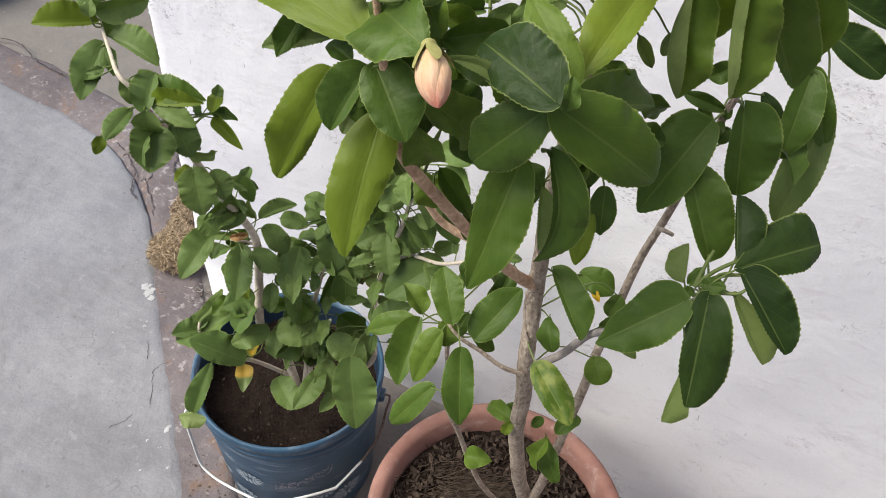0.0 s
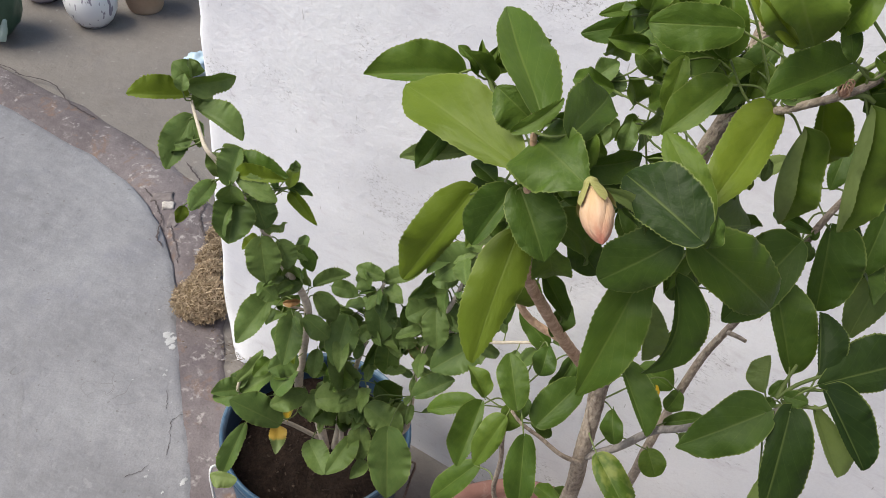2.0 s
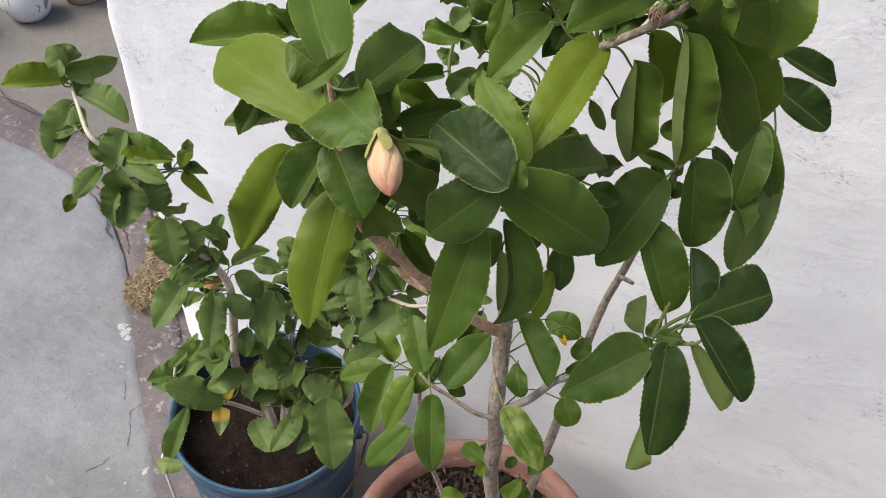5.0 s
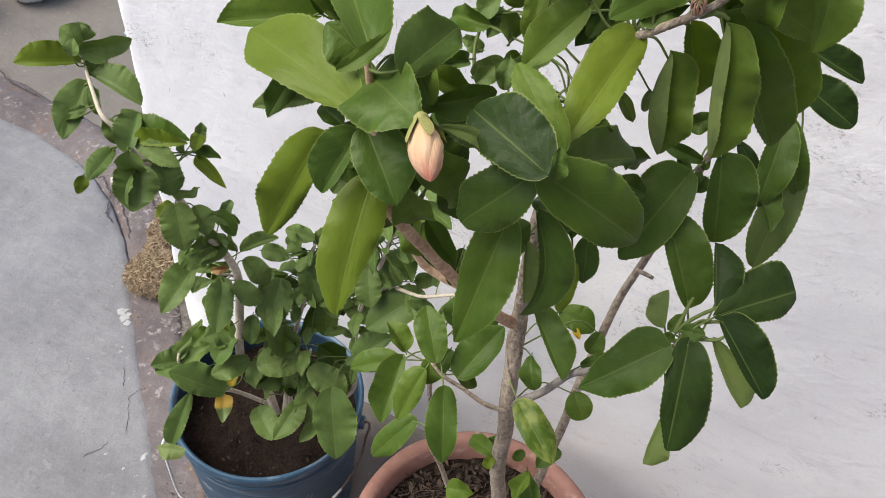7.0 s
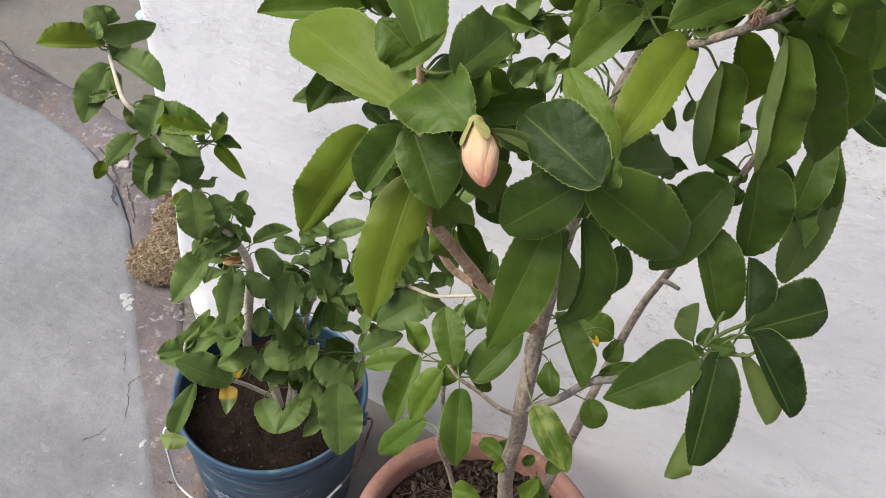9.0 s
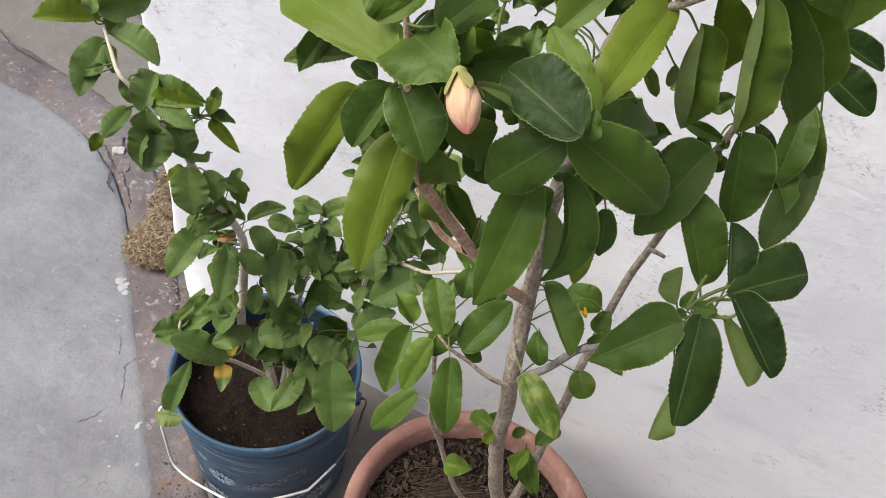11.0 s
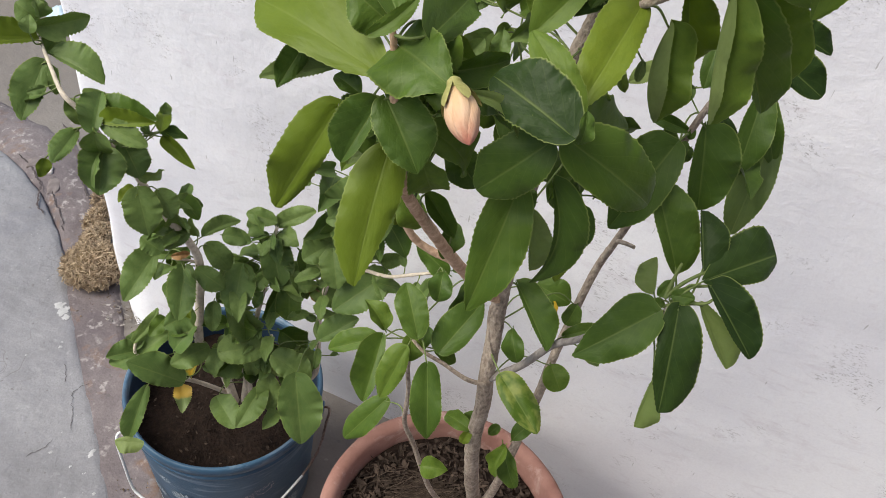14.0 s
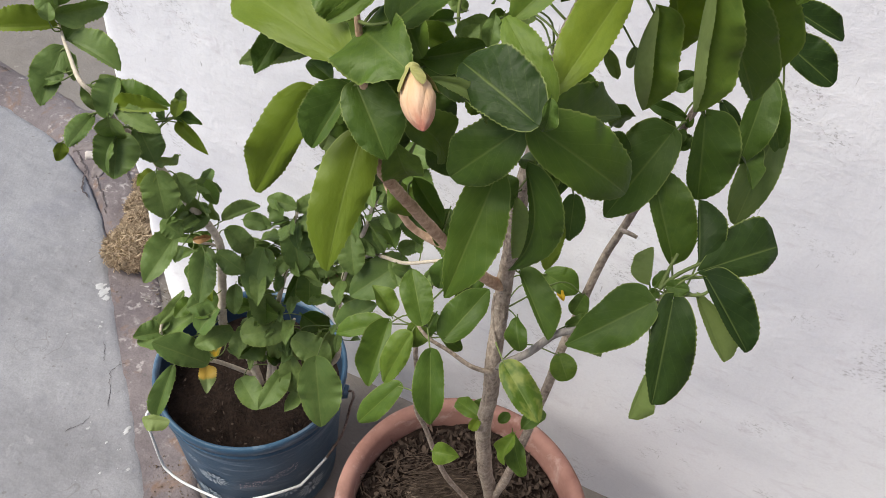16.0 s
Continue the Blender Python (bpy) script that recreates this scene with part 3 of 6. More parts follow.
def petiole(stem, base, along, size):
    """The thin green stalk from the stem to a leaf's base."""
    line = STEM_LINES.get(stem.name)
    if not line:
        return
    foot = min(line, key=lambda q: (q - base).length)
    gap = (foot - base).length
    if 0.006 < gap < 0.095:
        bm = tube(bmesh.new(), [foot, base.lerp(foot, 0.45) - along * gap * 0.25, base + along * size * 0.02], 0.0008 + size * 0.0025, 0.0006 + size * 0.0016, 6, 0.0, 5)
        part("petiole", bm, GREEN_STEM, stem)


def flower_bud(stem, base, tip, width):
    """A closed, salmon-coloured bud: twisted petals in a pale calyx."""
    base, tip = Vector(base), Vector(tip)
    along = (tip - base).normalized()
    size = (tip - base).length
    side = along.orthogonal().normalized()
    turn = Matrix((side, along.cross(side), along)).transposed().to_4x4()
    bm = bmesh.new()
    for p in range(5):
        last = None
        for i in range(15):
            t = i / 14
            r = width * 0.5 * (math.sin(math.pi * min(t * 0.915 + 0.08, 0.997)) ** 0.7)
            now = []
            for k in range(6):
                a = 2 * math.pi * (p / 5 + k / 5 * 0.30) + 1.5 * t
                rr = r * (0.92 + 0.20 * math.sin(k / 5 * math.pi) ** 0.7 + 0.05 * noise.noise((p, t * 5, k)))
                now.append(bm.verts.new((rr * math.cos(a), rr * math.sin(a), size * (0.12 + 0.88 * t))))
            if last:
                for k in range(5):
                    bm.faces.new((last[k], last[k + 1], now[k + 1], now[k]))
            last = now
    bud = part("flower_bud", bm, PETAL, stem, "closed salmon-pink hibiscus bud")
    bud.matrix_basis = Matrix.Translation(base) @ turn
    bm = bmesh.new()
    for p in range(5):
        last = None
        a0 = 2 * math.pi * p / 5
        for i in range(8):
            t = i / 7
            r = width * 0.5 * (0.40 + 0.84 * math.sin(min(t * 1.5, 1.57)) + 0.08 * t)
            half = 0.62 * (1 - t) ** 0.6 + 0.02
            now = [bm.verts.new((r * math.cos(a0 + h * half), r * math.sin(a0 + h * half), size * (0.02 + 0.44 * t))) for h in (-1, -0.4, 0.4, 1)]
            if last:
                for k in range(3):
                    bm.faces.new((last[k], last[k + 1], now[k + 1], now[k]))
            last = now
    bmesh.ops.create_uvsphere(bm, u_segments=12, v_segments=6, radius=width * 0.27, matrix=Matrix.Translation((0, 0, size * 0.05)))
    calyx = part("calyx", bm, CALYX, bud)


def withered_bract(stem, at):
    """A dry pink tuft where a flower has dropped."""
    rng = random.Random(17)
    bm = bmesh.new()
    for k in range(16):
        a = k * 2.4
        out, rise = rng.uniform(0.0022, 0.0042), rng.uniform(0.006, 0.010)
        side = Vector((math.cos(a), math.sin(a), 0)) * out
        drift = Vector((rng.gauss(0, 0.0008), rng.gauss(0, 0.0008), 0))
        foot = Vector(at) - Vector((0, 0, 0.004))
        tube(bm, [foot + side * 0.3, foot + side + Vector((0, 0, rise * 0.4)), foot + side * 0.8 + drift + Vector((0, 0, rise * 0.8)), foot + side * 0.1 + drift + Vector((0, 0, rise))], 0.0007, 0.0003, 5, 0.2, 5)
    part("withered_bract", bm, DRY, stem, "dry pinkish flower remains")


# ---- pots ----
def soil_disc(r, seed, amp):
    bm = bmesh.new()
    rings, last = 26, None
    for i in range(rings + 1):
        q = r * i / rings
        ring = []
        for k in range(72):
            a = 2 * math.pi * k / 72
            x, y = q * math.cos(a), q * math.sin(a)
            z = amp * (0.7 * fuzz(x, y, 16, seed) + 0.5 * fuzz(x, y, 45, seed + 1) + 0.35 * fuzz(x, y, 110, seed + 2))
            ring.append(bm.verts.new((x, y, z)))
            if i == 0:
                break
        if last:
            for k in range(72):
                j = (k + 1) % 72
                if len(last) == 1:
                    bm.faces.new((last[0], ring[k], ring[j]))
                else:
                    bm.faces.new((last[k], ring[k], ring[j], last[j]))
        last = ring
    return bm


def chips(r, count, lo, hi, height, seed):
    """Curled flat bits of bark and dry leaf, lying on soil."""
    rng = random.Random(seed)
    bm = bmesh.new()
    for _ in range(count):
        q, a = r * math.sqrt(rng.random()), rng.uniform(0, 6.283)
        l, w = rng.uniform(lo, hi), rng.uniform(lo, hi) * rng.uniform(0.15, 0.5)
        m = Matrix.Translation((q * math.cos(a), q * math.sin(a), height + rng.uniform(0, 0.006))) @ Euler((rng.uniform(-0.6, 0.6), rng.uniform(-0.6, 0.6), rng.uniform(0, 6.3))).to_matrix().to_4x4()
        c = rng.uniform(-0.3, 0.5)
        th = 0.0012
        v = [[bm.verts.new(m @ Vector((x * l, y * w * (1 - 0.5 * abs(x) * 2), c * l * x * x * 2 - s))) for s in (0, th)] for x, y in ((-0.5, -0.5), (0, -0.6), (0.5, -0.3), (0.5, 0.35), (0, 0.5), (-0.5, 0.4))]
        bm.faces.new([p[0] for p in v])
        bm.faces.new([p[1] for p in v][::-1])
        for p, s in zip(v, v[1:] + v[:1]):
            bm.faces.new((p[1], s[1], s[0], p[0]))
    return bm


def fibres(bm, rng, count, centre, spread, length, radius, flat=0.3, way=None):
    for _ in range(count):
        d = Vector((rng.gauss(0, 1), rng.gauss(0, 1), rng.gauss(0, flat))).normalized()
        if way is not None:
            d = (way + d * 0.13).normalized()
        p = Vector(centre(rng)) if callable(centre) else Vector(centre) + Vector([rng.gauss(0, s) for s in spread])
        l = length * rng.uniform(0.5, 1.2)
        bend = Vector((rng.gauss(0, 1), rng.gauss(0, 1), rng.gauss(0, 0.5))) * l * 0.15
        u = d.orthogonal().normalized() * radius
        w = d.cross(u).normalized() * radius
        rows = []
        for q in (p - d * l / 2, p + bend, p + d * l / 2):
            rows.append([bm.verts.new(q + u), bm.verts.new(q - u * 0.5 + w), bm.verts.new(q - u * 0.5 - w)])
        for a, b in zip(rows, rows[1:]):
            for i in range(3):
                bm.faces.new((a[i], a[(i + 1) % 3], b[(i + 1) % 3], b[i]))
    return bm


def terracotta_pot(plant):
    pot = part("pot", lathe([(0.0, 0.0), (0.118, 0.0), (0.124, 0.006), (0.152, 0.285), (0.154, 0.292), (0.170, 0.294), (0.174, 0.300), (0.1775, 0.345), (0.176, 0.353), (0.170, 0.357), (0.160, 0.355), (0.155, 0.348), (0.150, 0.300), (0.147, 0.255)], 96, 0.010, 3), TERRACOTTA, plant, "round terracotta pot with a thick weathered rim")
    for ob in (pot,):
        ob.location = POT_AT
    soil = part("soil", soil_disc(0.150, 3, 0.010), SOIL, plant, "dark soil under bark chips and dry leaves")
    soil.location = Vector(POT_AT) + Vector((0, 0, 0.318))
    bits = part("mulch", chips(0.145, 2200, 0.003, 0.018, 0.318, 4), CHIP, plant, "dry bark chips and leaf bits", False)
    bits.location = POT_AT
    tagged(bits, kind="stuff")
    rng = random.Random(8)
    bm = fibres(bmesh.new(), rng, 420, (-0.040, 0.022, 0.334), (0.020, 0.016, 0.0022), 0.050, 0.00045, 0.10, Vector((0.80, 0.52, 0)))
    fibres(bm, rng, 420, (0.0, -0.02, 0.328), (0.06, 0.06, 0.006), 0.032, 0.0005, 0.3)
    husk_bm = bmesh.new()
    husk_rows = []
    for i in range(31):
        u = i / 15 - 1
        row = []
        for k in range(17):
            w = k / 8 - 1
            reach = 0.024 * math.sqrt(max(0, 1 - abs(u) ** 3)) * (1 + 0.35 * noise.noise((u * 3, w > 0, 4)))
            p = Vector((u * 0.052 * (1 + 0.12 * noise.noise((w * 4, 1, 2))), w * reach, 0.012 * (1 - w * w) * (1 - u * u) + 0.0022 * noise.noise((u * 4, w * 14, 6))))
            row.append(husk_bm.verts.new(p))
        husk_rows.append(row)
    for a, b in zip(husk_rows, husk_rows[1:]):
        for k in range(16):
            husk_bm.faces.new((a[k], b[k], b[k + 1], a[k + 1]))
    husk = part("coir_husk", husk_bm, HUSK, plant, "flat grey-brown coconut husk")
    husk.matrix_basis = Matrix.Translation(Vector(POT_AT) + Vector((-0.040, 0.022, 0.321))) @ Matrix.Rotation(radians(33), 4, "Z")
    mat = part("coir_mat", bm, FIBRE, plant, "matted brown coconut fibre")
    mat.location = POT_AT
    tagged(mat, kind="stuff")


def on_bucket(a, z, lift=0.0012):
    r = 0.131 + (0.147 - 0.131) * z / 0.262 + lift
    return Vector((r * math.cos(a), r * math.sin(a), z))


def print_flower(a0, z0, size, petals, rng):
    """A printed flower that lies on the bucket's side."""
    bm = bmesh.new()

    def patch(points):
        bm.faces.new([bm.verts.new(on_bucket(a0 + x / 0.14, z0 + y)) for x, y in points])

    for ring, count in ((1.0, petals + 4), (0.68, petals), (0.4, petals - 4)):
        for k in range(count):
            t = 2 * math.pi * k / count + ring
            d, w = size * ring, size * 0.105 * rng.uniform(0.8, 1.2)
            c, s = math.cos(t), math.sin(t) * 0.75
            n = (-math.sin(t), math.cos(t) * 0.75)
            patch([(c * d * 0.45, s * d * 0.45), (c * d * 0.7 + n[0] * w, s * d * 0.7 + n[1] * w), (c * d, s * d), (c * d * 0.7 - n[0] * w, s * d * 0.7 - n[1] * w)])
    return bm


def blue_bucket(plant):
    prof = [(0.0, 0.0), (0.126, 0.0), (0.131, 0.005), (0.147, 0.258), (0.147, 0.262), (0.1515, 0.264), (0.1515, 0.270), (0.1485, 0.273), (0.1485, 0.279), (0.1535, 0.281), (0.1545, 0.290), (0.154, 0.298), (0.1515, 0.301), (0.148, 0.300), (0.1455, 0.293), (0.144, 0.26)]
    body = part("bucket", lathe(prof, 96), BLUE, plant, "blue plastic bucket with worn floral print")
    body.location = BUCKET_AT
    # Liner whose dark colour stands in for shade below the rim.
    inner = part("bucket_inside", lathe([(0.1452, 0.288), (0.141, 0.235), (0.139, 0.20)], 96), BLUE_SHADED, plant, "inside of the bucket, its shade painted as darker blue")
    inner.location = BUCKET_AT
    rng = random.Random(2)
    for a, z, size, petals in ((-1.50, 0.160, 0.029, 11), (-1.10, 0.070, 0.050, 17), (-1.66, 0.075, 0.032, 11), (-0.62, 0.105, 0.026, 9), (-1.95, 0.125, 0.020, 9), (-0.30, 0.07, 0.034, 12), (-1.38, 0.02, 0.02, 9), (-2.2, 0.06, 0.03, 12), (-1.72, 0.205, 0.012, 7)):
        part("printed_flower", print_flower(a, z, size, petals, rng), PRINT, body, "faded white printed flower", False)
    bm = bmesh.new()
    for row in range(4):
        for k in range(26):
            a = -1.17 + 0.026 * k + rng.uniform(-0.02, 0.02)
            z = 0.146 + 0.0058 * row + 0.052 * (a + 1.17) + rng.uniform(-0.003, 0.003)
            if rng.random() < 0.8:
                bm.faces.new([bm.verts.new(on_bucket(a + dx, z + dz)) for dx, dz in ((0, 0), (0.016, 0.001), (0.018, 0.004), (0.003, 0.003))])
    part("printed_band", bm, PRINT_RED, body, "pale scratched printed band", False)
    for a in (EAR_A, radians(20)):
        bm = bmesh.new()
        bmesh.ops.create_cone(bm, cap_ends=True, segments=20, radius1=0.013, radius2=0.011, depth=0.012, matrix=Matrix.Translation((0.152, 0, 0.258)) @ Matrix.Rotation(math.pi / 2, 4, "Y"))
        ear = part("handle_ear", bm, BLUE, body)
        ear.matrix_basis = Matrix.Rotation(a, 4, "Z")
    pts = []
    for deg, r, z in ((-128, 0.157, 0.258), (-128, 0.170, 0.262), (-125, 0.176, 0.250), (-121, 0.177, 0.20), (-119, 0.177, 0.150), (-115, 0.174, 0.132), (-103, 0.164, 0.126), (-76, 0.161, 0.130), (-72, 0.161, 0.132), (-52, 0.162, 0.158), (-33, 0.161, 0.156), (-28, 0.161, 0.160), (-12, 0.163, 0.188), (0, 0.165, 0.206), (6, 0.166, 0.222), (13, 0.166, 0.244), (18, 0.168, 0.258), (20, 0.164, 0.261), (20, 0.155, 0.258)):
        pts.append(Vector((r * math.cos(radians(deg)), r * math.sin(radians(deg)), z)))
    handle = part("handle", tube(bmesh.new(), pts[:13], 0.0022, seg=8), WHITE_WIRE, body, "bent white wire handle, hanging down")
    part("rusty_end", tube(bmesh.new(), pts[12:], 0.0020, seg=8, rough=0.5), RUST, handle, "rusted bare end of the wire handle")
    soil = part("soil", soil_disc(0.1425, 9, 0.012), SOIL, plant, "dark crumbly garden soil")
    soil.location = Vector(BUCKET_AT) + Vector((0, 0, 0.238))
    bits = part("mulch", chips(0.13, 160, 0.003, 0.009, 0.240, 5), CHIP, plant, "", False)
    bits.location = BUCKET_AT
    tagged(bits, kind="stuff")


POT_AT = (-0.130, 0.480, 0.0)
BUCKET_AT = (-0.541, 0.560, 0.0)
EAR_A = radians(-128)
BARK_WARM = simple("red_brown_bark", (0.34, 0.195, 0.125), (0.78, 0.55, 0.40), 210, 0.85, 0.2, 0.9, 0.0025)
hibiscus = thing("potted_hibiscus", (0, 0, 0), "leafy hibiscus bush with one salmon bud in a terracotta pot", "potted plant")
terracotta_pot(hibiscus)
small_hibiscus = thing("bucket_hibiscus", (0, 0, 0), "small toothed-leaf hibiscus planted in a blue plastic bucket", "potted plant")
blue_bucket(small_hibiscus)
trunk = branch(hibiscus, [[-0.0870, 0.5000, 0.3250], [-0.0950, 0.4920, 0.3880], [-0.1010, 0.4850, 0.4350], [-0.1100, 0.4720, 0.4990], [-0.1160, 0.4620, 0.5640], [-0.1200, 0.4500, 0.6360], [-0.1201, 0.4480, 0.7059], [-0.1236, 0.4434, 0.7617], [-0.1270, 0.4476, 0.8116], [-0.1318, 0.4550, 0.8619], [-0.1309, 0.4487, 0.9091], [-0.1314, 0.4449, 0.9547], [-0.1306, 0.4440, 1.0094], [-0.1267, 0.4482, 1.0605], [-0.1240, 0.4400, 1.1020], [-0.1215, 0.4360, 1.1400], [-0.1180, 0.4440, 1.1620], [-0.1185, 0.4600, 1.2040], [-0.1190, 0.4740, 1.2220], [-0.1210, 0.5000, 1.2600]], 0.0100, 0.0046, BARK, 'grey-brown woody trunk, upright and rough')
leaves(trunk, LEAF_DARK, [
    (-0.086, 0.45, 1.093, -0.074, 0.47, 1.068, 0.018, 40, 2),
    (-0.068, 0.514, 0.828, -0.071, 0.497, 0.815, 0.02, -24, 2),
    (-0.112, 0.45, 0.836, -0.098, 0.429, 0.819, 0.02, 12, 7),
    (-0.122, 0.453, 1.201, -0.128, 0.43, 1.165, 0.026, -42, 0),
])
leaves(trunk, LEAF, [
    (-0.07, 0.488, 0.759, -0.052, 0.472, 0.747, 0.027, -5, 2),
])
branch_left = branch(hibiscus, [[-0.1324, 0.4548, 0.8634], [-0.1455, 0.4289, 0.8972], [-0.1631, 0.3871, 0.9647], [-0.1758, 0.3505, 1.0279], [-0.1803, 0.3186, 1.0781], [-0.1769, 0.2950, 1.1144], [-0.1790, 0.2880, 1.1440], [-0.1830, 0.2880, 1.1700], [-0.1840, 0.2850, 1.2000], [-0.1890, 0.2870, 1.2230]], 0.0056, 0.0014, BARK_WARM, 'brown branch that ends in a flower bud')
leaves(branch_left, LEAF, [
    (-0.25, 0.361, 1.187, -0.223, 0.388, 1.201, 0.016, 32, 0),
    (-0.234, 0.335, 1.194, -0.248, 0.324, 1.213, 0.012, 19, 0),
])
leaves(branch_left, LEAF_DARK, [
    (-0.202, 0.288, 1.167, -0.22, 0.293, 1.169, 0.012, 8, 0),
])
shoot = branch(hibiscus, [[-0.196, 0.291, 1.199], [-0.218, 0.316, 1.193], [-0.235, 0.334, 1.194], [-0.247, 0.346, 1.203]], 0.002, 0.0012, GREEN_STEM)
leaves(shoot, LEAF, [
    (-0.245, 0.344, 1.197, -0.249, 0.347, 1.205, 0.005, 38, 0),
    (-0.244, 0.344, 1.197, -0.241, 0.352, 1.206, 0.006, 39, 0),
])
flower_bud(branch_left, [-0.146, 0.266, 1.21], [-0.127, 0.242, 1.199], 0.0144)
branch_top = branch(hibiscus, [[-0.1195, 0.438, 1.150], [-0.112, 0.434, 1.168], [-0.103, 0.43, 1.178], [-0.088, 0.416, 1.195], [-0.073, 0.41, 1.21], [-0.061, 0.407, 1.222], [-0.051, 0.409, 1.233], [-0.046, 0.411, 1.247]], 0.0032, 0.0018, BARK, 'slender branch with long hanging leaves')
leaves(branch_top, LEAF, [
    (-0.133, 0.429, 1.205, -0.174, 0.418, 1.212, 0.026, -32, 0),
    (-0.065, 0.421, 1.226, -0.046, 0.43, 1.217, 0.015, 28, 1),
])
leaves(branch_top, LEAF_DARK, [
    (-0.037, 0.423, 1.224, -0.049, 0.424, 1.207, 0.012, -7, 0),
    (-0.09, 0.415, 1.203, -0.069, 0.421, 1.217, 0.01, 32, 0),
])
branch_right = branch(hibiscus, [[-0.094, 0.488, 0.409], [-0.091, 0.484, 0.437], [-0.084, 0.478, 0.487], [-0.079, 0.472, 0.557], [-0.072, 0.496, 0.692], [-0.072, 0.502, 0.732], [-0.069, 0.522, 0.79], [-0.066, 0.528, 0.84], [-0.062, 0.528, 0.88], [-0.053, 0.517, 0.938], [-0.044, 0.502, 1.008], [-0.037, 0.489, 1.062], [-0.032, 0.493, 1.091], [-0.023, 0.509, 1.114], [-0.017, 0.529, 1.127]], 0.0062, 0.0018, BARK, 'grey stem leaning towards the wall')
twig_right = branch(hibiscus, [[-0.119, 0.441, 0.764], [-0.094, 0.448, 0.795], [-0.074, 0.44, 0.848], [-0.054, 0.433, 0.879], [-0.028, 0.42, 0.93], [-0.007, 0.404, 0.975], [-0.001, 0.407, 0.986]], 0.0042, 0.002, BARK_GREY, 'thin grey side twig')
for points in [[[-0.0083, 0.4082, 0.9877], [-0.0073, 0.4184, 1.0006], [-0.0062, 0.426, 1.0097]], [[-0.0083, 0.4082, 0.9877], [-0.0007, 0.4169, 0.9994], [0.0105, 0.4268, 1.008], [0.0165, 0.4338, 1.0119]], [[-0.0069, 0.4106, 0.9907], [0.0056, 0.4165, 0.9994], [0.0175, 0.4206, 1.0039]], [[-0.0073, 0.4055, 0.9821], [0.0064, 0.409, 0.9895], [0.0188, 0.4124, 0.9933], [0.023, 0.4152, 0.9969]], [[-0.0036, 0.409, 0.988], [0.0043, 0.4017, 0.9853]]]:
    branch(hibiscus, points, 0.0016, 0.0011, GREEN_STEM)
stem_left = branch(hibiscus, [[-0.099, 0.5, 0.303], [-0.129, 0.485, 0.376], [-0.157, 0.47, 0.439], [-0.174, 0.458, 0.51], [-0.187, 0.45, 0.57], [-0.198, 0.44, 0.623], [-0.196, 0.43, 0.697], [-0.201, 0.43, 0.745], [-0.199, 0.433, 0.783], [-0.201, 0.443, 0.802]], 0.0038, 0.002, BARK)
leaves(stem_left, LEAF, [
    (-0.179, 0.442, 0.771, -0.156, 0.441, 0.765, 0.017, -17, 9),
    (-0.201, 0.424, 0.802, -0.192, 0.405, 0.788, 0.023, -33, 1),
    (-0.227, 0.422, 0.797, -0.254, 0.433, 0.814, 0.023, 38, 0),
])
leaves(stem_left, LEAF_DARK, [
    (-0.182, 0.434, 0.892, -0.178, 0.414, 0.876, 0.022, -3, 7),
    (-0.169, 0.493, 0.83, -0.174, 0.457, 0.804, 0.023, -30, 1),
    (-0.196, 0.46, 0.775, -0.196, 0.434, 0.759, 0.023, -3, 9),
])
twig_low = branch(hibiscus, [[-0.12, 0.434, 0.76], [-0.139, 0.422, 0.774], [-0.162, 0.418, 0.788], [-0.183, 0.415, 0.798], [-0.202, 0.423, 0.802]], 0.0025, 0.0015, BARK)
leaves(twig_low, LEAF_DARK, [
    (-0.087, 0.455, 0.638, -0.059, 0.428, 0.608, 0.022, 6, 1),
    (-0.08, 0.463, 0.643, -0.066, 0.491, 0.65, 0.021, -16, 1),
    (-0.128, 0.471, 0.651, -0.133, 0.455, 0.641, 0.017, 7, 1),
])
leaves(twig_low, LEAF, [
    (-0.084, 0.444, 0.654, -0.083, 0.42, 0.627, 0.019, 23, 9),
    (-0.106, 0.459, 0.641, -0.099, 0.47, 0.648, 0.012, 0, 2),
    (-0.122, 0.444, 0.656, -0.159, 0.458, 0.645, 0.019, 16, 1),
    (-0.167, 0.433, 0.56, -0.137, 0.441, 0.561, 0.026, -7, 10),
])
leaves(twig_low, LEAF_LIGHT, [
    (-0.125, 0.444, 0.657, -0.129, 0.435, 0.639, 0.012, -4, 2),
])
back_shoot = branch(hibiscus, [[-0.129, 0.459, 1.1], [-0.157, 0.464, 1.085], [-0.192, 0.472, 1.076], [-0.211, 0.481, 1.081], [-0.219, 0.49, 1.098], [-0.22, 0.502, 1.116]], 0.002, 0.0012, GREEN_STEM)
leaves(back_shoot, LEAF_SMALL, [
    (-0.216, 0.468, 1.102, -0.241, 0.422, 1.112, 0.013, -26, 0),
    (-0.218, 0.499, 1.11, -0.229, 0.502, 1.123, 0.017, 15, 4),
    (-0.21, 0.511, 1.124, -0.21, 0.49, 1.111, 0.018, -28, 4),
    (-0.21, 0.473, 1.088, -0.191, 0.48, 1.105, 0.02, 42, 2),
    (-0.222, 0.492, 1.102, -0.23, 0.489, 1.104, 0.009, -27, 4),
    (-0.233, 0.475, 1.005, -0.216, 0.475, 0.997, 0.017, -9, 4),
    (-0.233, 0.466, 0.996, -0.23, 0.479, 1.007, 0.015, 2, 4),
    (-0.157, 0.455, 1.141, -0.166, 0.433, 1.133, 0.018, -43, 0),
    (-0.176, 0.451, 1.127, -0.173, 0.439, 1.11, 0.014, -11, 1),
    (-0.217, 0.5, 1.093, -0.232, 0.499, 1.101, 0.013, -28, 4),
])
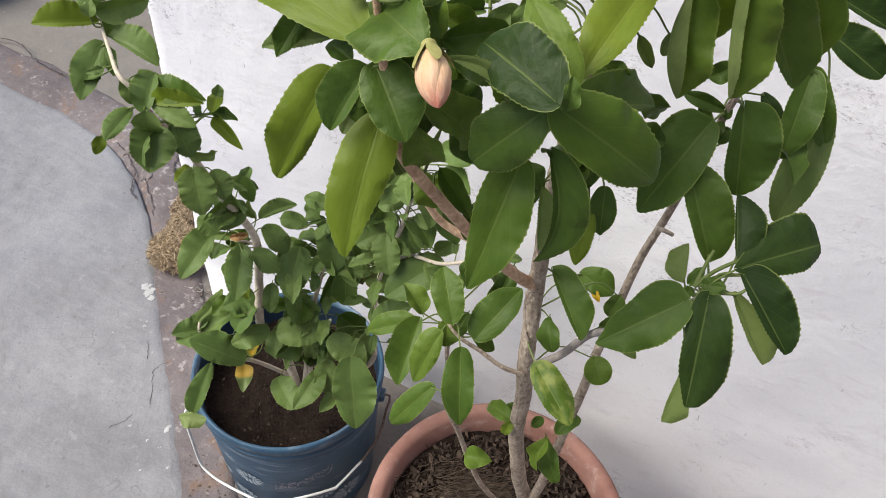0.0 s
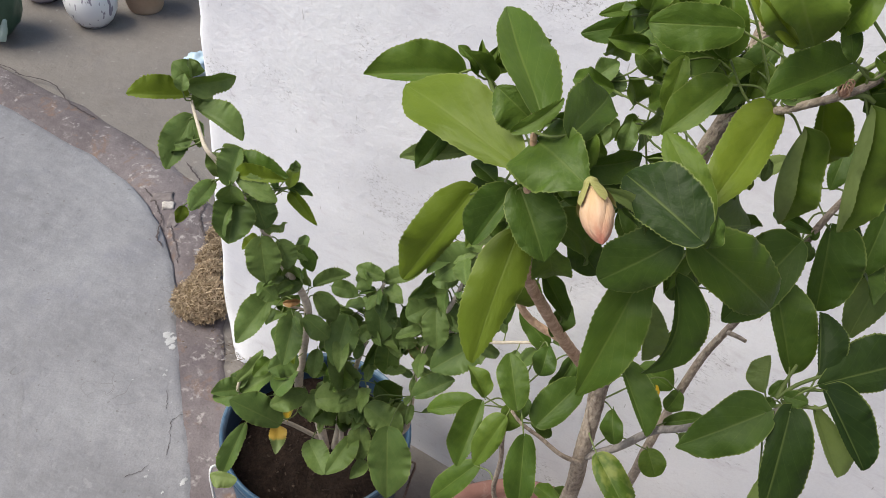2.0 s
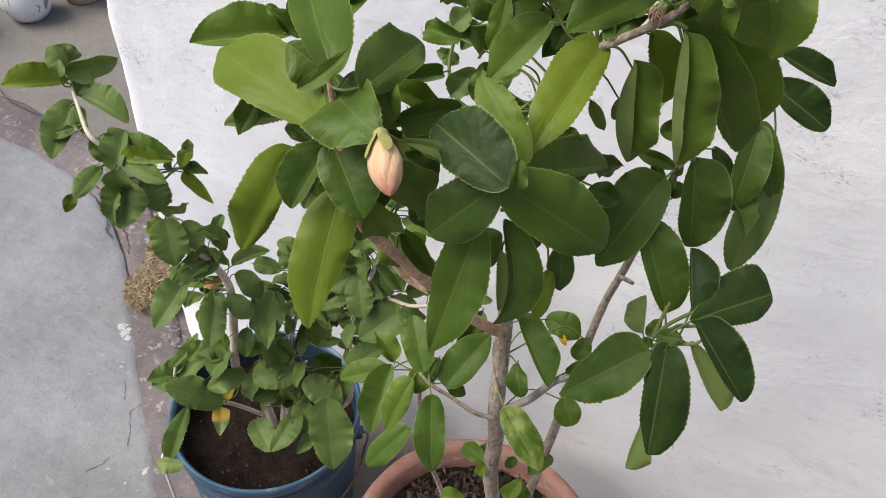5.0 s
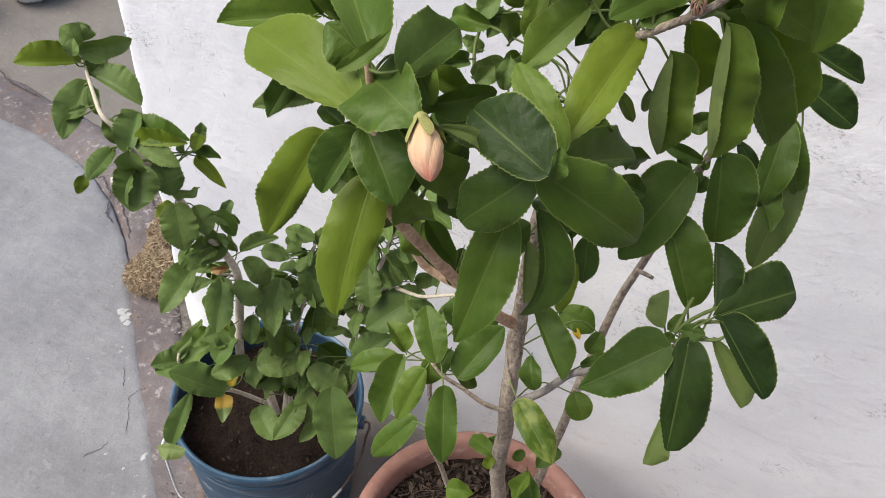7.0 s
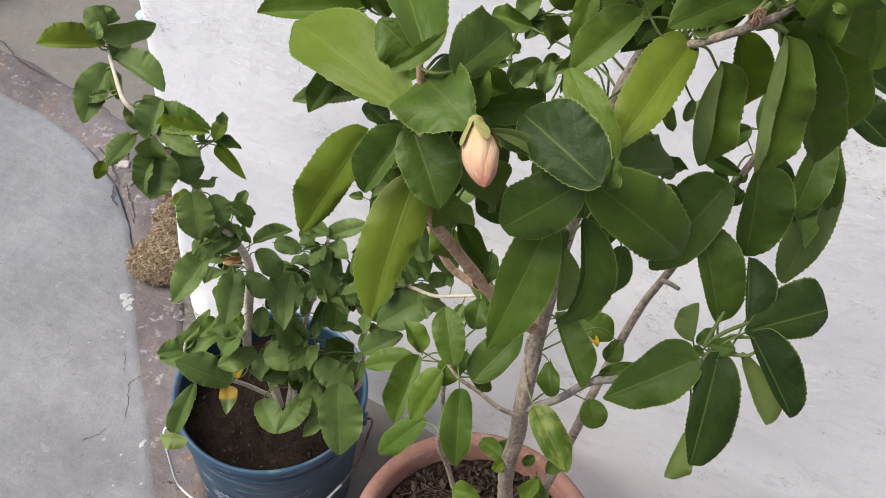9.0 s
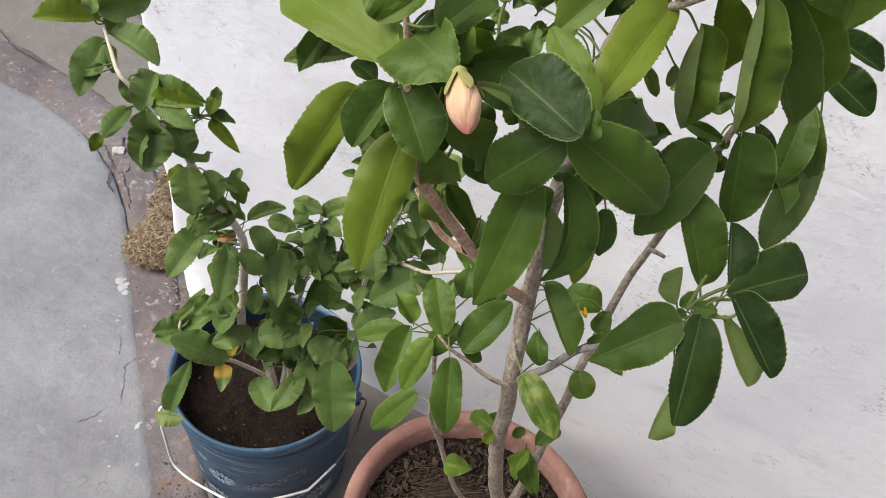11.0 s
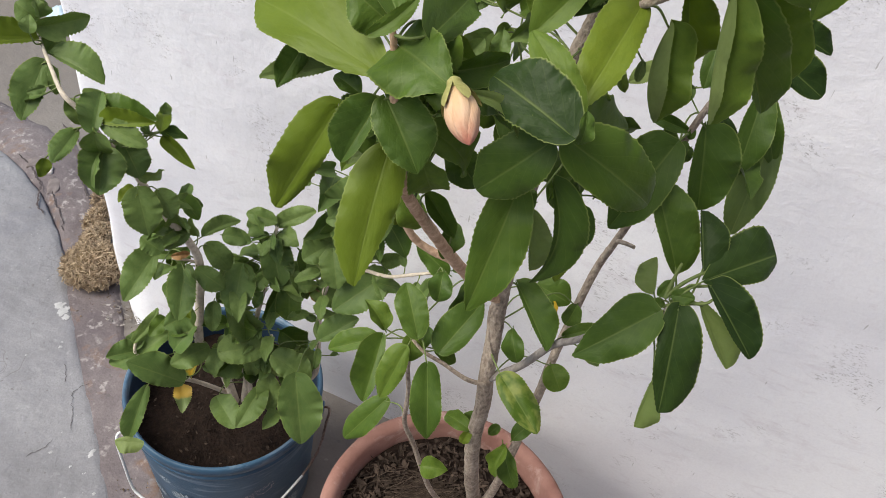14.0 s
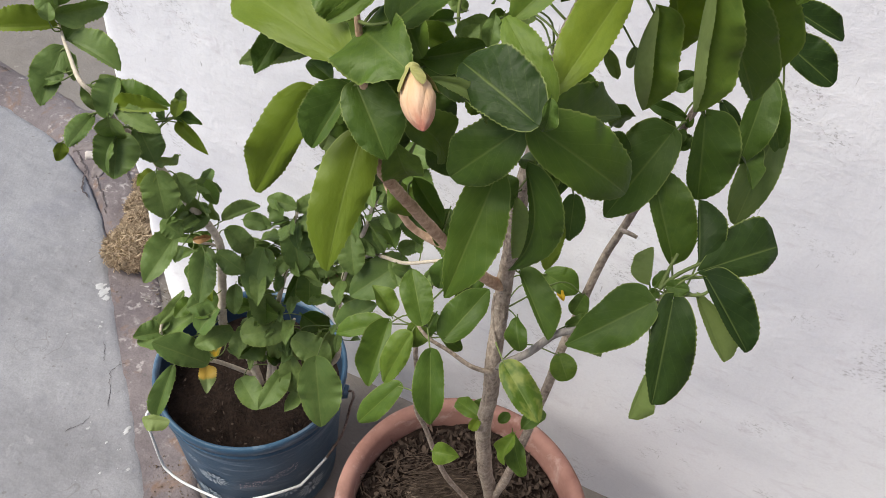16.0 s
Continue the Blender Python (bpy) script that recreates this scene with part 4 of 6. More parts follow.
leaves(back_shoot, LEAF_SMALL, [
    (-0.22, 0.495, 1.125, -0.21, 0.506, 1.136, 0.018, 14, 4),
    (-0.2, 0.456, 1.095, -0.193, 0.468, 1.106, 0.013, 29, 4),
])
leaves(branch_left, LEAF, [
    (-0.201, 0.357, 1.16, -0.167, 0.376, 1.147, 0.015, 5, 9),
    (-0.181, 0.353, 1.054, -0.155, 0.349, 1.027, 0.015, -13, 0),
    (-0.203, 0.366, 1.033, -0.184, 0.364, 1.009, 0.022, 8, 1),
    (-0.203, 0.303, 1.092, -0.192, 0.303, 1.073, 0.018, -15, 1),
    (-0.178, 0.31, 1.191, -0.159, 0.311, 1.18, 0.016, 21, 9),
])
leaves(branch_left, LEAF, [
    (-0.248, 0.358, 1.185, -0.224, 0.389, 1.2, 0.011, 38, 0),
])
leaves(shoot, LEAF, [
    (-0.24, 0.332, 1.2, -0.246, 0.339, 1.214, 0.005, 13, 0),
    (-0.242, 0.33, 1.197, -0.256, 0.331, 1.21, 0.007, 22, 3),
    (-0.242, 0.344, 1.2, -0.24, 0.348, 1.205, 0.005, 25, 0),
])
leaves(branch_left, LEAF_DARK, [
    (-0.17, 0.332, 1.162, -0.138, 0.347, 1.147, 0.02, 21, 7),
    (-0.172, 0.301, 1.161, -0.184, 0.291, 1.143, 0.019, -10, 9),
    (-0.18, 0.35, 1.123, -0.157, 0.352, 1.114, 0.021, 10, 7),
    (-0.166, 0.341, 1.108, -0.142, 0.335, 1.092, 0.022, 2, 9),
    (-0.197, 0.295, 1.155, -0.197, 0.283, 1.143, 0.014, -31, 9),
    (-0.171, 0.398, 0.991, -0.169, 0.376, 0.973, 0.018, -24, 9),
    (-0.19, 0.308, 1.148, -0.201, 0.3, 1.132, 0.019, -21, 9),
])
leaves(trunk, LEAF, [
    (-0.126, 0.426, 1.197, -0.141, 0.42, 1.193, 0.013, -7, 1),
    (-0.177, 0.433, 1.196, -0.2, 0.422, 1.196, 0.012, -35, 0),
    (-0.183, 0.437, 1.187, -0.166, 0.437, 1.177, 0.015, 13, 1),
    (-0.147, 0.426, 1.208, -0.16, 0.417, 1.2, 0.018, -46, 9),
    (-0.102, 0.427, 1.102, -0.084, 0.432, 1.087, 0.02, 28, 7),
])
leaves(trunk, LEAF_DARK, [
    (-0.089, 0.297, 1.196, -0.087, 0.291, 1.181, 0.009, -30, 1),
    (-0.063, 0.444, 1.066, -0.085, 0.442, 1.068, 0.017, -7, 9),
    (-0.066, 0.424, 1.06, -0.086, 0.426, 1.065, 0.018, -12, 9),
    (-0.115, 0.318, 1.151, -0.126, 0.319, 1.157, 0.015, 7, 1),
    (-0.08, 0.421, 1.044, -0.073, 0.435, 1.058, 0.02, 13, 1),
    (-0.109, 0.34, 1.085, -0.121, 0.345, 1.094, 0.014, 14, 1),
    (-0.134, 0.352, 1.15, -0.145, 0.348, 1.135, 0.021, -41, 9),
    (-0.111, 0.419, 1.127, -0.095, 0.424, 1.112, 0.023, 28, 1),
])
withered_bract(branch_top, [-0.063, 0.404, 1.226])
for points in ([[-0.0628, 0.4107, 1.2208], [-0.0584, 0.4151, 1.2328], [-0.0499, 0.422, 1.2425]], [[-0.0642, 0.4114, 1.222], [-0.063, 0.4173, 1.2296], [-0.0622, 0.4193, 1.238]], [[-0.0611, 0.4097, 1.2192], [-0.0531, 0.4079, 1.2242], [-0.0463, 0.4086, 1.2221]]):
    branch(hibiscus, points, 0.0022, 0.0012, GREEN_STEM)
branch(hibiscus, [[-0.054, 0.495, 0.944], [-0.047, 0.488, 0.951], [-0.04, 0.484, 0.954]], 0.0022, 0.0016, BARK)
leaves(trunk, YELLOW, [
    (-0.092, 0.508, 0.826, -0.083, 0.503, 0.821, 0.007, -13, 0),
    (-0.202, 0.315, 1.099, -0.199, 0.308, 1.089, 0.006, 4, 0),
])
leaves(trunk, LEAF_YELLOW, [
    (-0.124, 0.437, 1.194, -0.135, 0.439, 1.204, 0.006, 6, 3),
])
leaves(branch_top, LEAF, [
    (-0.071, 0.424, 1.222, -0.087, 0.421, 1.212, 0.015, -10, 9),
])
leaves(branch_top, LEAF, [
    (-0.113, 0.369, 1.297, -0.084, 0.367, 1.259, 0.037, 19, 1),
    (-0.07, 0.39, 1.289, -0.077, 0.389, 1.259, 0.017, -11, 9),
    (-0.176, 0.417, 1.252, -0.176, 0.407, 1.229, 0.021, -11, 1),
    (-0.126, 0.41, 1.218, -0.139, 0.424, 1.252, 0.021, -3, 0),
    (-0.154, 0.421, 1.252, -0.15, 0.412, 1.229, 0.021, -4, 9),
])
leaves(branch_top, LEAF_LIGHT, [
    (-0.122, 0.357, 1.282, -0.091, 0.361, 1.26, 0.008, 35, 3),
])
leaves(branch_top, LEAF_DARK, [
    (-0.066, 0.385, 1.251, -0.075, 0.392, 1.266, 0.01, -15, 1),
])
leaves(branch_top, LEAF_DARK, [
    (-0.052, 0.428, 1.216, -0.029, 0.429, 1.214, 0.012, 25, 9),
])
leaves(branch_top, LEAF_PALE, [
    (-0.099, 0.456, 1.128, -0.086, 0.457, 1.108, 0.009, 7, 0),
])
leaves(branch_top, LEAF_UNDER, [
    (-0.082, 0.462, 1.132, -0.081, 0.454, 1.121, 0.007, -6, 2),
])
leaves(branch_right, LEAF_DARK, [
    (-0.037, 0.488, 1.075, -0.066, 0.487, 1.078, 0.011, -15, 1),
    (-0.052, 0.486, 1.074, -0.041, 0.48, 1.064, 0.01, 18, 2),
    (-0.044, 0.53, 1.084, -0.058, 0.522, 1.073, 0.016, -25, 1),
    (-0.044, 0.535, 1.073, -0.051, 0.538, 1.078, 0.011, -11, 2),
    (-0.035, 0.483, 1.069, -0.037, 0.477, 1.061, 0.008, -6, 2),
])
leaves(branch_right, LEAF_DARK, [
    (-0.034, 0.485, 1.071, -0.034, 0.49, 1.079, 0.006, 3, 0),
    (-0.03, 0.498, 1.055, -0.033, 0.49, 1.046, 0.01, -5, 1),
])
leaves(branch_left, LEAF, [
    (-0.196, 0.289, 1.149, -0.204, 0.282, 1.133, 0.017, -46, 1),
    (-0.174, 0.31, 1.205, -0.156, 0.296, 1.194, 0.018, -2, 1),
    (-0.174, 0.311, 1.141, -0.147, 0.325, 1.112, 0.03, -30, 1),
    (-0.167, 0.294, 1.136, -0.159, 0.299, 1.109, 0.023, -3, 1),
    (-0.163, 0.311, 1.182, -0.141, 0.345, 1.178, 0.019, 41, 0),
])
blades(shoot, LEAF, [
    (-0.2657, 0.3576, 1.1747, -0.322, 0.3346, 1.1625, 0.0072, 0.0218, 50, 25, 0.4, 0.38, 1.2, 0.05, 0, -24),
])
blades(branch_left, LEAF, [
    (-0.1828, 0.283, 1.2219, -0.2371, 0.3443, 1.2352, 0.0124, 0.0188, 30, 8, 0.4, 0.45, 1.2, 0.06, 0.0023, 16),
    (-0.1884, 0.2662, 1.219, -0.174, 0.2848, 1.2341, 0.0038, 0.0047, 20, 30, 0.35, 0.5, 1, 0.05, -0.0015, 29),
])
blades(branch_left, LEAF_DARK, [
    (-0.1886, 0.2908, 1.2103, -0.2105, 0.2882, 1.2236, 0.0133, 0.0079, 10, 25, 0.5, 0.5, 1, 0.08, 0, -3),
    (-0.1674, 0.2884, 1.2136, -0.1709, 0.3533, 1.203, 0.0186, 0.0097, 12, 20, 0.5, 0.5, 0.8, 0.06, 0, 41),
    (-0.2458, 0.3057, 1.1694, -0.2523, 0.2888, 1.15, 0.0062, 0.0087, 10, 10, 0.3, 0.4, 1.3, 0.02, 0, -32),
    (-0.1821, 0.2864, 1.2037, -0.1463, 0.2681, 1.204, 0.0167, 0.0229, 15, 15, 0.2, 0.27, 0.8, 0.1, 0, -1),
    (-0.1897, 0.2835, 1.1693, -0.1973, 0.2595, 1.1439, 0.0054, 0.0173, 50, 20, 0.5, 0.45, 0.8, 0.06, 0, -26),
    (-0.1867, 0.2865, 1.1708, -0.1592, 0.2704, 1.1455, 0.0182, 0.0137, 15, 20, 0.4, 0.4, 0.9, 0.06, 0, -13),
])
blades(branch_left, LEAF_LIGHT, [
    (-0.1905, 0.2775, 1.1922, -0.2771, 0.3107, 1.1863, 0.0158, 0.0228, 20, 15, 0.62, 0.42, 1.1, 0.06, 0, -1),
    (-0.2125, 0.2831, 1.157, -0.2379, 0.2602, 1.0909, 0.0114, 0.0174, 40, 15, 0.5, 0.45, 0.9, 0.05, 0, -33),
    (-0.181, 0.2809, 1.1425, -0.1742, 0.2346, 1.0847, 0.0143, 0.0183, 20, 18, 0.2, 0.5, 0.9, 0.04, -0.0012, -23),
])
blades(branch_left, LEAF_UNDER, [
    (-0.2295, 0.3101, 1.1599, -0.2675, 0.295, 1.1475, 0.0032, 0.0095, 10, 30, 0.5, 0.5, 1.2, 0.05, 0, -20),
    (-0.1989, 0.2933, 1.1468, -0.2026, 0.2773, 1.127, 0.0077, 0.0083, 15, 15, 0.45, 0.45, 1, 0.05, 0, -26),
])
blades(branch_left, LEAF_PALE, [
    (-0.1448, 0.2876, 1.19, -0.1192, 0.3015, 1.1643, 0.0039, 0.0052, 20, 40, 0.5, 0.5, 1.1, 0.06, 0.0068, 5),
])
blades(trunk, LEAF_DARK, [
    (-0.104, 0.3072, 1.1633, -0.134, 0.2971, 1.1244, 0.0166, 0.0169, 12, 12, 0.5, 0.5, 0.85, 0.08, 0, -18),
    (-0.0973, 0.3115, 1.1366, -0.0936, 0.3063, 1.0607, 0.0173, 0.0045, 15, 50, 0.42, 0.4, 0.9, 0.06, 0.0093, -15),
    (-0.0828, 0.3959, 1.0524, -0.0771, 0.3901, 1.017, 0.009, 0.0095, 20, 15, 0.4, 0.4, 1, 0.05, 0, -8),
    (-0.1094, 0.3789, 1.1176, -0.0746, 0.444, 1.092, 0.0233, 0.005, 15, 30, 0.5, 0.5, 0.9, 0.06, 0, 23),
    (-0.1208, 0.4588, 0.8861, -0.0758, 0.4271, 0.854, 0.0215, 0.0034, 15, 30, 0.45, 0.5, 0.9, 0.05, 0, -6),
    (-0.1088, 0.515, 0.8336, -0.0744, 0.5145, 0.8265, 0.0158, 0.0102, 15, 15, 0.5, 0.5, 0.85, 0.05, 0, 0),
])
blades(trunk, LEAF_DARK, [
    (-0.2024, 0.5293, 1.1617, -0.2419, 0.4981, 1.1508, 0.0108, 0.008, 15, 25, 0.5, 0.5, 1, 0.06, 0, -28),
])
blades(trunk, LEAF, [
    (-0.0935, 0.3007, 1.1743, -0.0455, 0.336, 1.1239, 0.0211, 0.0161, 12, 18, 0.45, 0.48, 0.85, 0.08, 0, 9),
    (-0.1166, 0.3225, 1.1122, -0.1214, 0.2785, 1.047, 0.0189, 0.0154, 18, 22, 0.45, 0.25, 1, 0.05, 0, -14),
    (-0.0957, 0.3238, 1.1748, -0.1344, 0.3475, 1.1973, 0.0104, 0.011, 18, 18, 0.5, 0.5, 0.95, 0.06, 0, 0),
    (-0.2079, 0.5355, 1.1698, -0.2364, 0.513, 1.1619, 0.0043, 0.006, 20, 20, 0.5, 0.5, 1, 0.06, 0, -29),
])
blades(trunk, LEAF_PALE, [
    (-0.1074, 0.3409, 1.083, -0.0973, 0.3249, 1.0508, 0.0149, 0.0014, 20, 10, 0.65, 0.5, 1, 0.04, 0, -10),
])
blades(trunk, LEAF_LIGHT, [
    (-0.086, 0.3881, 1.0328, -0.0838, 0.3699, 1.0017, 0.0063, 0.0079, 10, 10, 0.45, 0.5, 1, 0.05, 0, -8),
])
blades(branch_top, LEAF_LIGHT, [
    (-0.0906, 0.4157, 1.1918, -0.0993, 0.3413, 1.1639, 0.0112, 0.0194, 18, 15, 0.45, 0.32, 0.9, 0.06, 0, -15),
    (-0.1101, 0.3822, 1.2717, -0.0795, 0.3886, 1.2641, 0.0106, 0.0065, 15, 20, 0.5, 0.5, 0.9, 0.06, 0, 27),
    (-0.0686, 0.4433, 1.194, -0.0543, 0.4641, 1.1377, 0.0191, 0.0046, 15, 20, 0.42, 0.5, 0.9, 0.05, 0, 19),
])
blades(trunk, LEAF_SHADED, [
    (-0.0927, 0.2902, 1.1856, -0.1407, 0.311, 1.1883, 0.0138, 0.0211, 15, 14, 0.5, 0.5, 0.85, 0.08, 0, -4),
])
blades(branch_top, LEAF, [
    (-0.1205, 0.4071, 1.203, -0.1419, 0.3799, 1.1733, 0.0081, 0.0156, 30, 15, 0.45, 0.42, 1, 0.05, 0, -22),
    (-0.1496, 0.4128, 1.2056, -0.1468, 0.3975, 1.177, 0.0063, 0.0084, 20, 20, 0.4, 0.5, 1, 0.05, 0, -15),
    (-0.066, 0.398, 1.243, -0.0947, 0.3567, 1.2317, 0.0085, 0.0169, 25, 12, 0.4, 0.5, 1, 0.06, 0, -24),
    (-0.0722, 0.4265, 1.1802, -0.0606, 0.4223, 1.116, 0.0271, 0.0152, 20, 128, 0.42, 0.5, 0.95, 0.03, -0.0074, -3),
    (-0.0465, 0.4074, 1.2158, -0.0305, 0.4018, 1.1416, 0.025, 0.0114, 15, 122, 0.48, 0.45, 0.75, 0.03, -0.0024, 2),
    (-0.0466, 0.4117, 1.2197, -0.0013, 0.4448, 1.1334, 0.0229, 0.0052, 18, 20, 0.42, 0.5, 0.85, 0.06, 0, 21),
])
blades(branch_top, LEAF, [
    (-0.0479, 0.4276, 1.2274, 0.0003, 0.4589, 1.1453, 0.0268, 0.0064, 15, 20, 0.5, 0.5, 0.8, 0.06, 0, 23),
    (-0.053, 0.4066, 1.2456, -0.002, 0.4279, 1.2164, 0.0182, 0.0089, 12, 25, 0.5, 0.5, 0.9, 0.06, 0, 27),
    (-0.0122, 0.4465, 1.2579, -0.0025, 0.4218, 1.2112, 0.0165, 0.007, 15, 20, 0.5, 0.4, 0.95, 0.05, 0.0017, 5),
    (-0.1253, 0.4022, 1.2397, -0.1701, 0.3877, 1.232, 0.0146, 0.0122, 15, 15, 0.5, 0.5, 0.9, 0.06, 0, -26),
])
blades(branch_right, LEAF_SHADED, [
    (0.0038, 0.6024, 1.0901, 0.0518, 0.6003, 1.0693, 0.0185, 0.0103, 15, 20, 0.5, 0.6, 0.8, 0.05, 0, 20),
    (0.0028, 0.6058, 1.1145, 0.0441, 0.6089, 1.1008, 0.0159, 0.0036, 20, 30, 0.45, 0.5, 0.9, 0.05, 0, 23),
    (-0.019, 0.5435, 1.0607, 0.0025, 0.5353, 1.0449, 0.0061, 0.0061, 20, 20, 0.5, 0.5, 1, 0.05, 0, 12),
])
blades(branch_right, LEAF_DARK, [
    (-0.042, 0.4687, 1.073, -0.0643, 0.4339, 1.0091, 0.0177, 0.0241, 18, 15, 0.45, 0.26, 0.9, 0.06, 0, -7),
    (-0.0264, 0.4963, 1.0775, -0.008, 0.4774, 1.0185, 0.0275, 0.0115, 14, 35, 0.38, 0.7, 0.8, 0.05, 0, 3),
    (0.0051, 0.5495, 1.0844, 0.0097, 0.5122, 1.0354, 0.0157, 0.0097, 15, 25, 0.45, 0.5, 0.9, 0.05, 0, 2),
    (0.006, 0.5654, 1.0772, 0.036, 0.5434, 1.0318, 0.011, 0.0102, 20, 20, 0.4, 0.5, 0.9, 0.05, 0, 11),
    (-0.0405, 0.5434, 1.1186, -0.038, 0.5164, 1.0942, 0.0099, 0.0068, 15, 15, 0.45, 0.5, 1, 0.05, 0, 3),
])
blades(twig_right, LEAF_DARK, [
    (-0.0082, 0.4309, 0.9981, -0.0461, 0.4563, 1.0497, 0.0092, 0.0232, 40, 12, 0.5, 0.48, 0.75, 0.05, 0, -3),
    (-0.0101, 0.3967, 0.9824, -0.0543, 0.363, 0.942, 0.0206, 0.0204, 15, 20, 0.4, 0.24, 1.1, 0.06, 0, -1),
    (-0.0044, 0.4073, 0.9944, 0.0109, 0.4086, 0.998, 0.0064, 0.006, 20, 20, 0.45, 0.5, 1, 0.05, 0, 9),
    (-0.0122, 0.4107, 0.986, -0.0076, 0.4186, 0.9982, 0.0045, 0.005, 20, 20, 0.45, 0.5, 1, 0.05, 0, -6),
    (-0.009, 0.4095, 0.9841, -0.0145, 0.3984, 0.9828, 0.0046, 0.0042, 20, 20, 0.45, 0.5, 1, 0.05, 0, 5),
    (-0.0672, 0.4543, 0.8502, -0.0393, 0.4702, 0.8628, 0.0073, 0.0078, 15, 15, 0.5, 0.5, 0.9, 0.05, 0, 2),
])
blades(branch_right, LEAF_UNDER, [
    (0.0263, 0.5604, 1.0508, 0.0259, 0.5072, 0.9827, 0.0144, 0.0155, 10, 15, 0.5, 0.6, 0.9, 0.04, 0, 3),
])
blades(twig_right, LEAF_SHADED, [
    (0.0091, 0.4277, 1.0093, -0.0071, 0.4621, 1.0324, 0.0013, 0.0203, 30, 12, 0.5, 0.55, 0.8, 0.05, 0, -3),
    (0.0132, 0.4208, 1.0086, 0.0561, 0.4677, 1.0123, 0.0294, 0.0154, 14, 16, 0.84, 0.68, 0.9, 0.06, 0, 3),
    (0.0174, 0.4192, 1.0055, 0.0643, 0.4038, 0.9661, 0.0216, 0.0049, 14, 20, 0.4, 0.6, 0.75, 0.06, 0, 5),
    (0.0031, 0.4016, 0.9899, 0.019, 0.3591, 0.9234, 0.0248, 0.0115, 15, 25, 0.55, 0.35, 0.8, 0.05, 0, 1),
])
blades(twig_right, LEAF_PALE, [
    (0.0188, 0.4192, 0.984, 0.0551, 0.406, 0.9438, 0.0148, 0.0034, 14, 20, 0.72, 0.5, 0.9, 0.04, 0, 4),
    (0.0079, 0.3802, 0.9326, 0.0086, 0.3572, 0.8979, 0.0155, 0.0021, 10, 20, 0.72, 0.5, 1.1, 0.03, 0, 1),
    (-0.0164, 0.4143, 0.9835, -0.0237, 0.4323, 1.0009, 0.0142, 0.0016, 15, 20, 0.42, 0.5, 1, 0.05, 0, -12),
])
blades(stem_left, LEAF_DARK, [
    (-0.169, 0.4241, 0.7975, -0.1494, 0.4713, 0.8318, 0.0209, 0.0153, 15, 20, 0.4, 0.45, 0.95, 0.06, 0, 9),
    (-0.1909, 0.414, 0.8182, -0.2202, 0.4463, 0.8445, 0.0153, 0.0153, 15, 15, 0.5, 0.5, 0.9, 0.06, 0, 15),
    (-0.1707, 0.394, 0.8091, -0.1486, 0.3581, 0.7517, 0.0139, 0.0172, 20, 20, 0.4, 0.45, 0.95, 0.05, 0, -15),
    (-0.233, 0.4647, 0.6077, -0.2667, 0.4296, 0.548, 0.0149, 0.0171, 12, 15, 0.5, 0.5, 0.85, 0.05, 0, -9),
    (-0.2259, 0.4158, 0.7918, -0.2181, 0.3638, 0.7564, 0.008, 0.0217, 35, 18, 0.5, 0.45, 0.9, 0.05, 0, -17),
])
blades(trunk, LEAF_PATCHED, [
    (-0.1059, 0.4165, 0.8076, -0.057, 0.384, 0.7942, 0.0178, 0.0119, 15, 20, 0.45, 0.45, 0.95, 0.06, 0, -9),
])
blades(stem_left, LEAF, [
    (-0.1951, 0.3991, 0.8136, -0.2039, 0.368, 0.7684, 0.0109, 0.0166, 30, 18, 0.5, 0.4, 1, 0.06, 0, -14),
    (-0.2334, 0.418, 0.7828, -0.2747, 0.3989, 0.7612, 0.0073, 0.0159, 25, 20, 0.5, 0.45, 0.95, 0.08, 0, -4),
])
blades(branch_top, LEAF_DARK, [
    (-0.1076, 0.4484, 1.2171, -0.1183, 0.4183, 1.1803, 0.0083, 0.0111, 15, 15, 0.45, 0.45, 0.95, 0.05, 0, -12),
])
blades(branch_right, LEAF_PALE, [
    (-0.0744, 0.6069, 1.0488, -0.0952, 0.5832, 1.0362, 0.0076, 0.0085, 15, 15, 0.45, 0.5, 1, 0.05, 0, -14),
])
blades(twig_right, LEAF_UNDER, [
    (-0.052, 0.4436, 0.8571, -0.0294, 0.4395, 0.8472, 0.0082, 0.0041, 15, 15, 0.4, 0.5, 1.1, 0.05, 0, 7),
])
branch(hibiscus, [[-0.1612, 0.3899, 0.9595], [-0.1898, 0.3818, 0.9734], [-0.2028, 0.3738, 0.9986], [-0.2114, 0.3738, 1.0151], [-0.2195, 0.3754, 1.0327]], 0.0034, 0.0022, BARK_WARM)
branch(hibiscus, [[-0.1374, 0.4514, 0.8539], [-0.1354, 0.4475, 0.8362], [-0.1285, 0.4403, 0.8143], [-0.1219, 0.4353, 0.8013]], 0.0018, 0.0022, BARK)
stem_tall = branch(small_hibiscus, [[-0.498, 0.526, 0.323], [-0.516, 0.53, 0.38], [-0.528, 0.505, 0.47], [-0.522, 0.508, 0.558], [-0.51, 0.506, 0.644], [-0.513, 0.502, 0.684], [-0.523, 0.482, 0.743], [-0.53, 0.463, 0.805], [-0.532, 0.447, 0.853], [-0.522, 0.414, 0.91], [-0.544, 0.417, 0.93], [-0.558, 0.416, 0.943], [-0.585, 0.434, 0.953], [-0.61, 0.452, 0.964]], 0.0072, 0.0013, BARK_PALE)
leaves(stem_tall, LEAF_SMALL, [
    (-0.538, 0.411, 0.921, -0.56, 0.42, 0.936, 0.024, 41, 6),
    (-0.512, 0.398, 0.931, -0.519, 0.407, 0.894, 0.029, -51, 5),
    (-0.505, 0.431, 0.858, -0.507, 0.471, 0.832, 0.014, 109, 5),
])
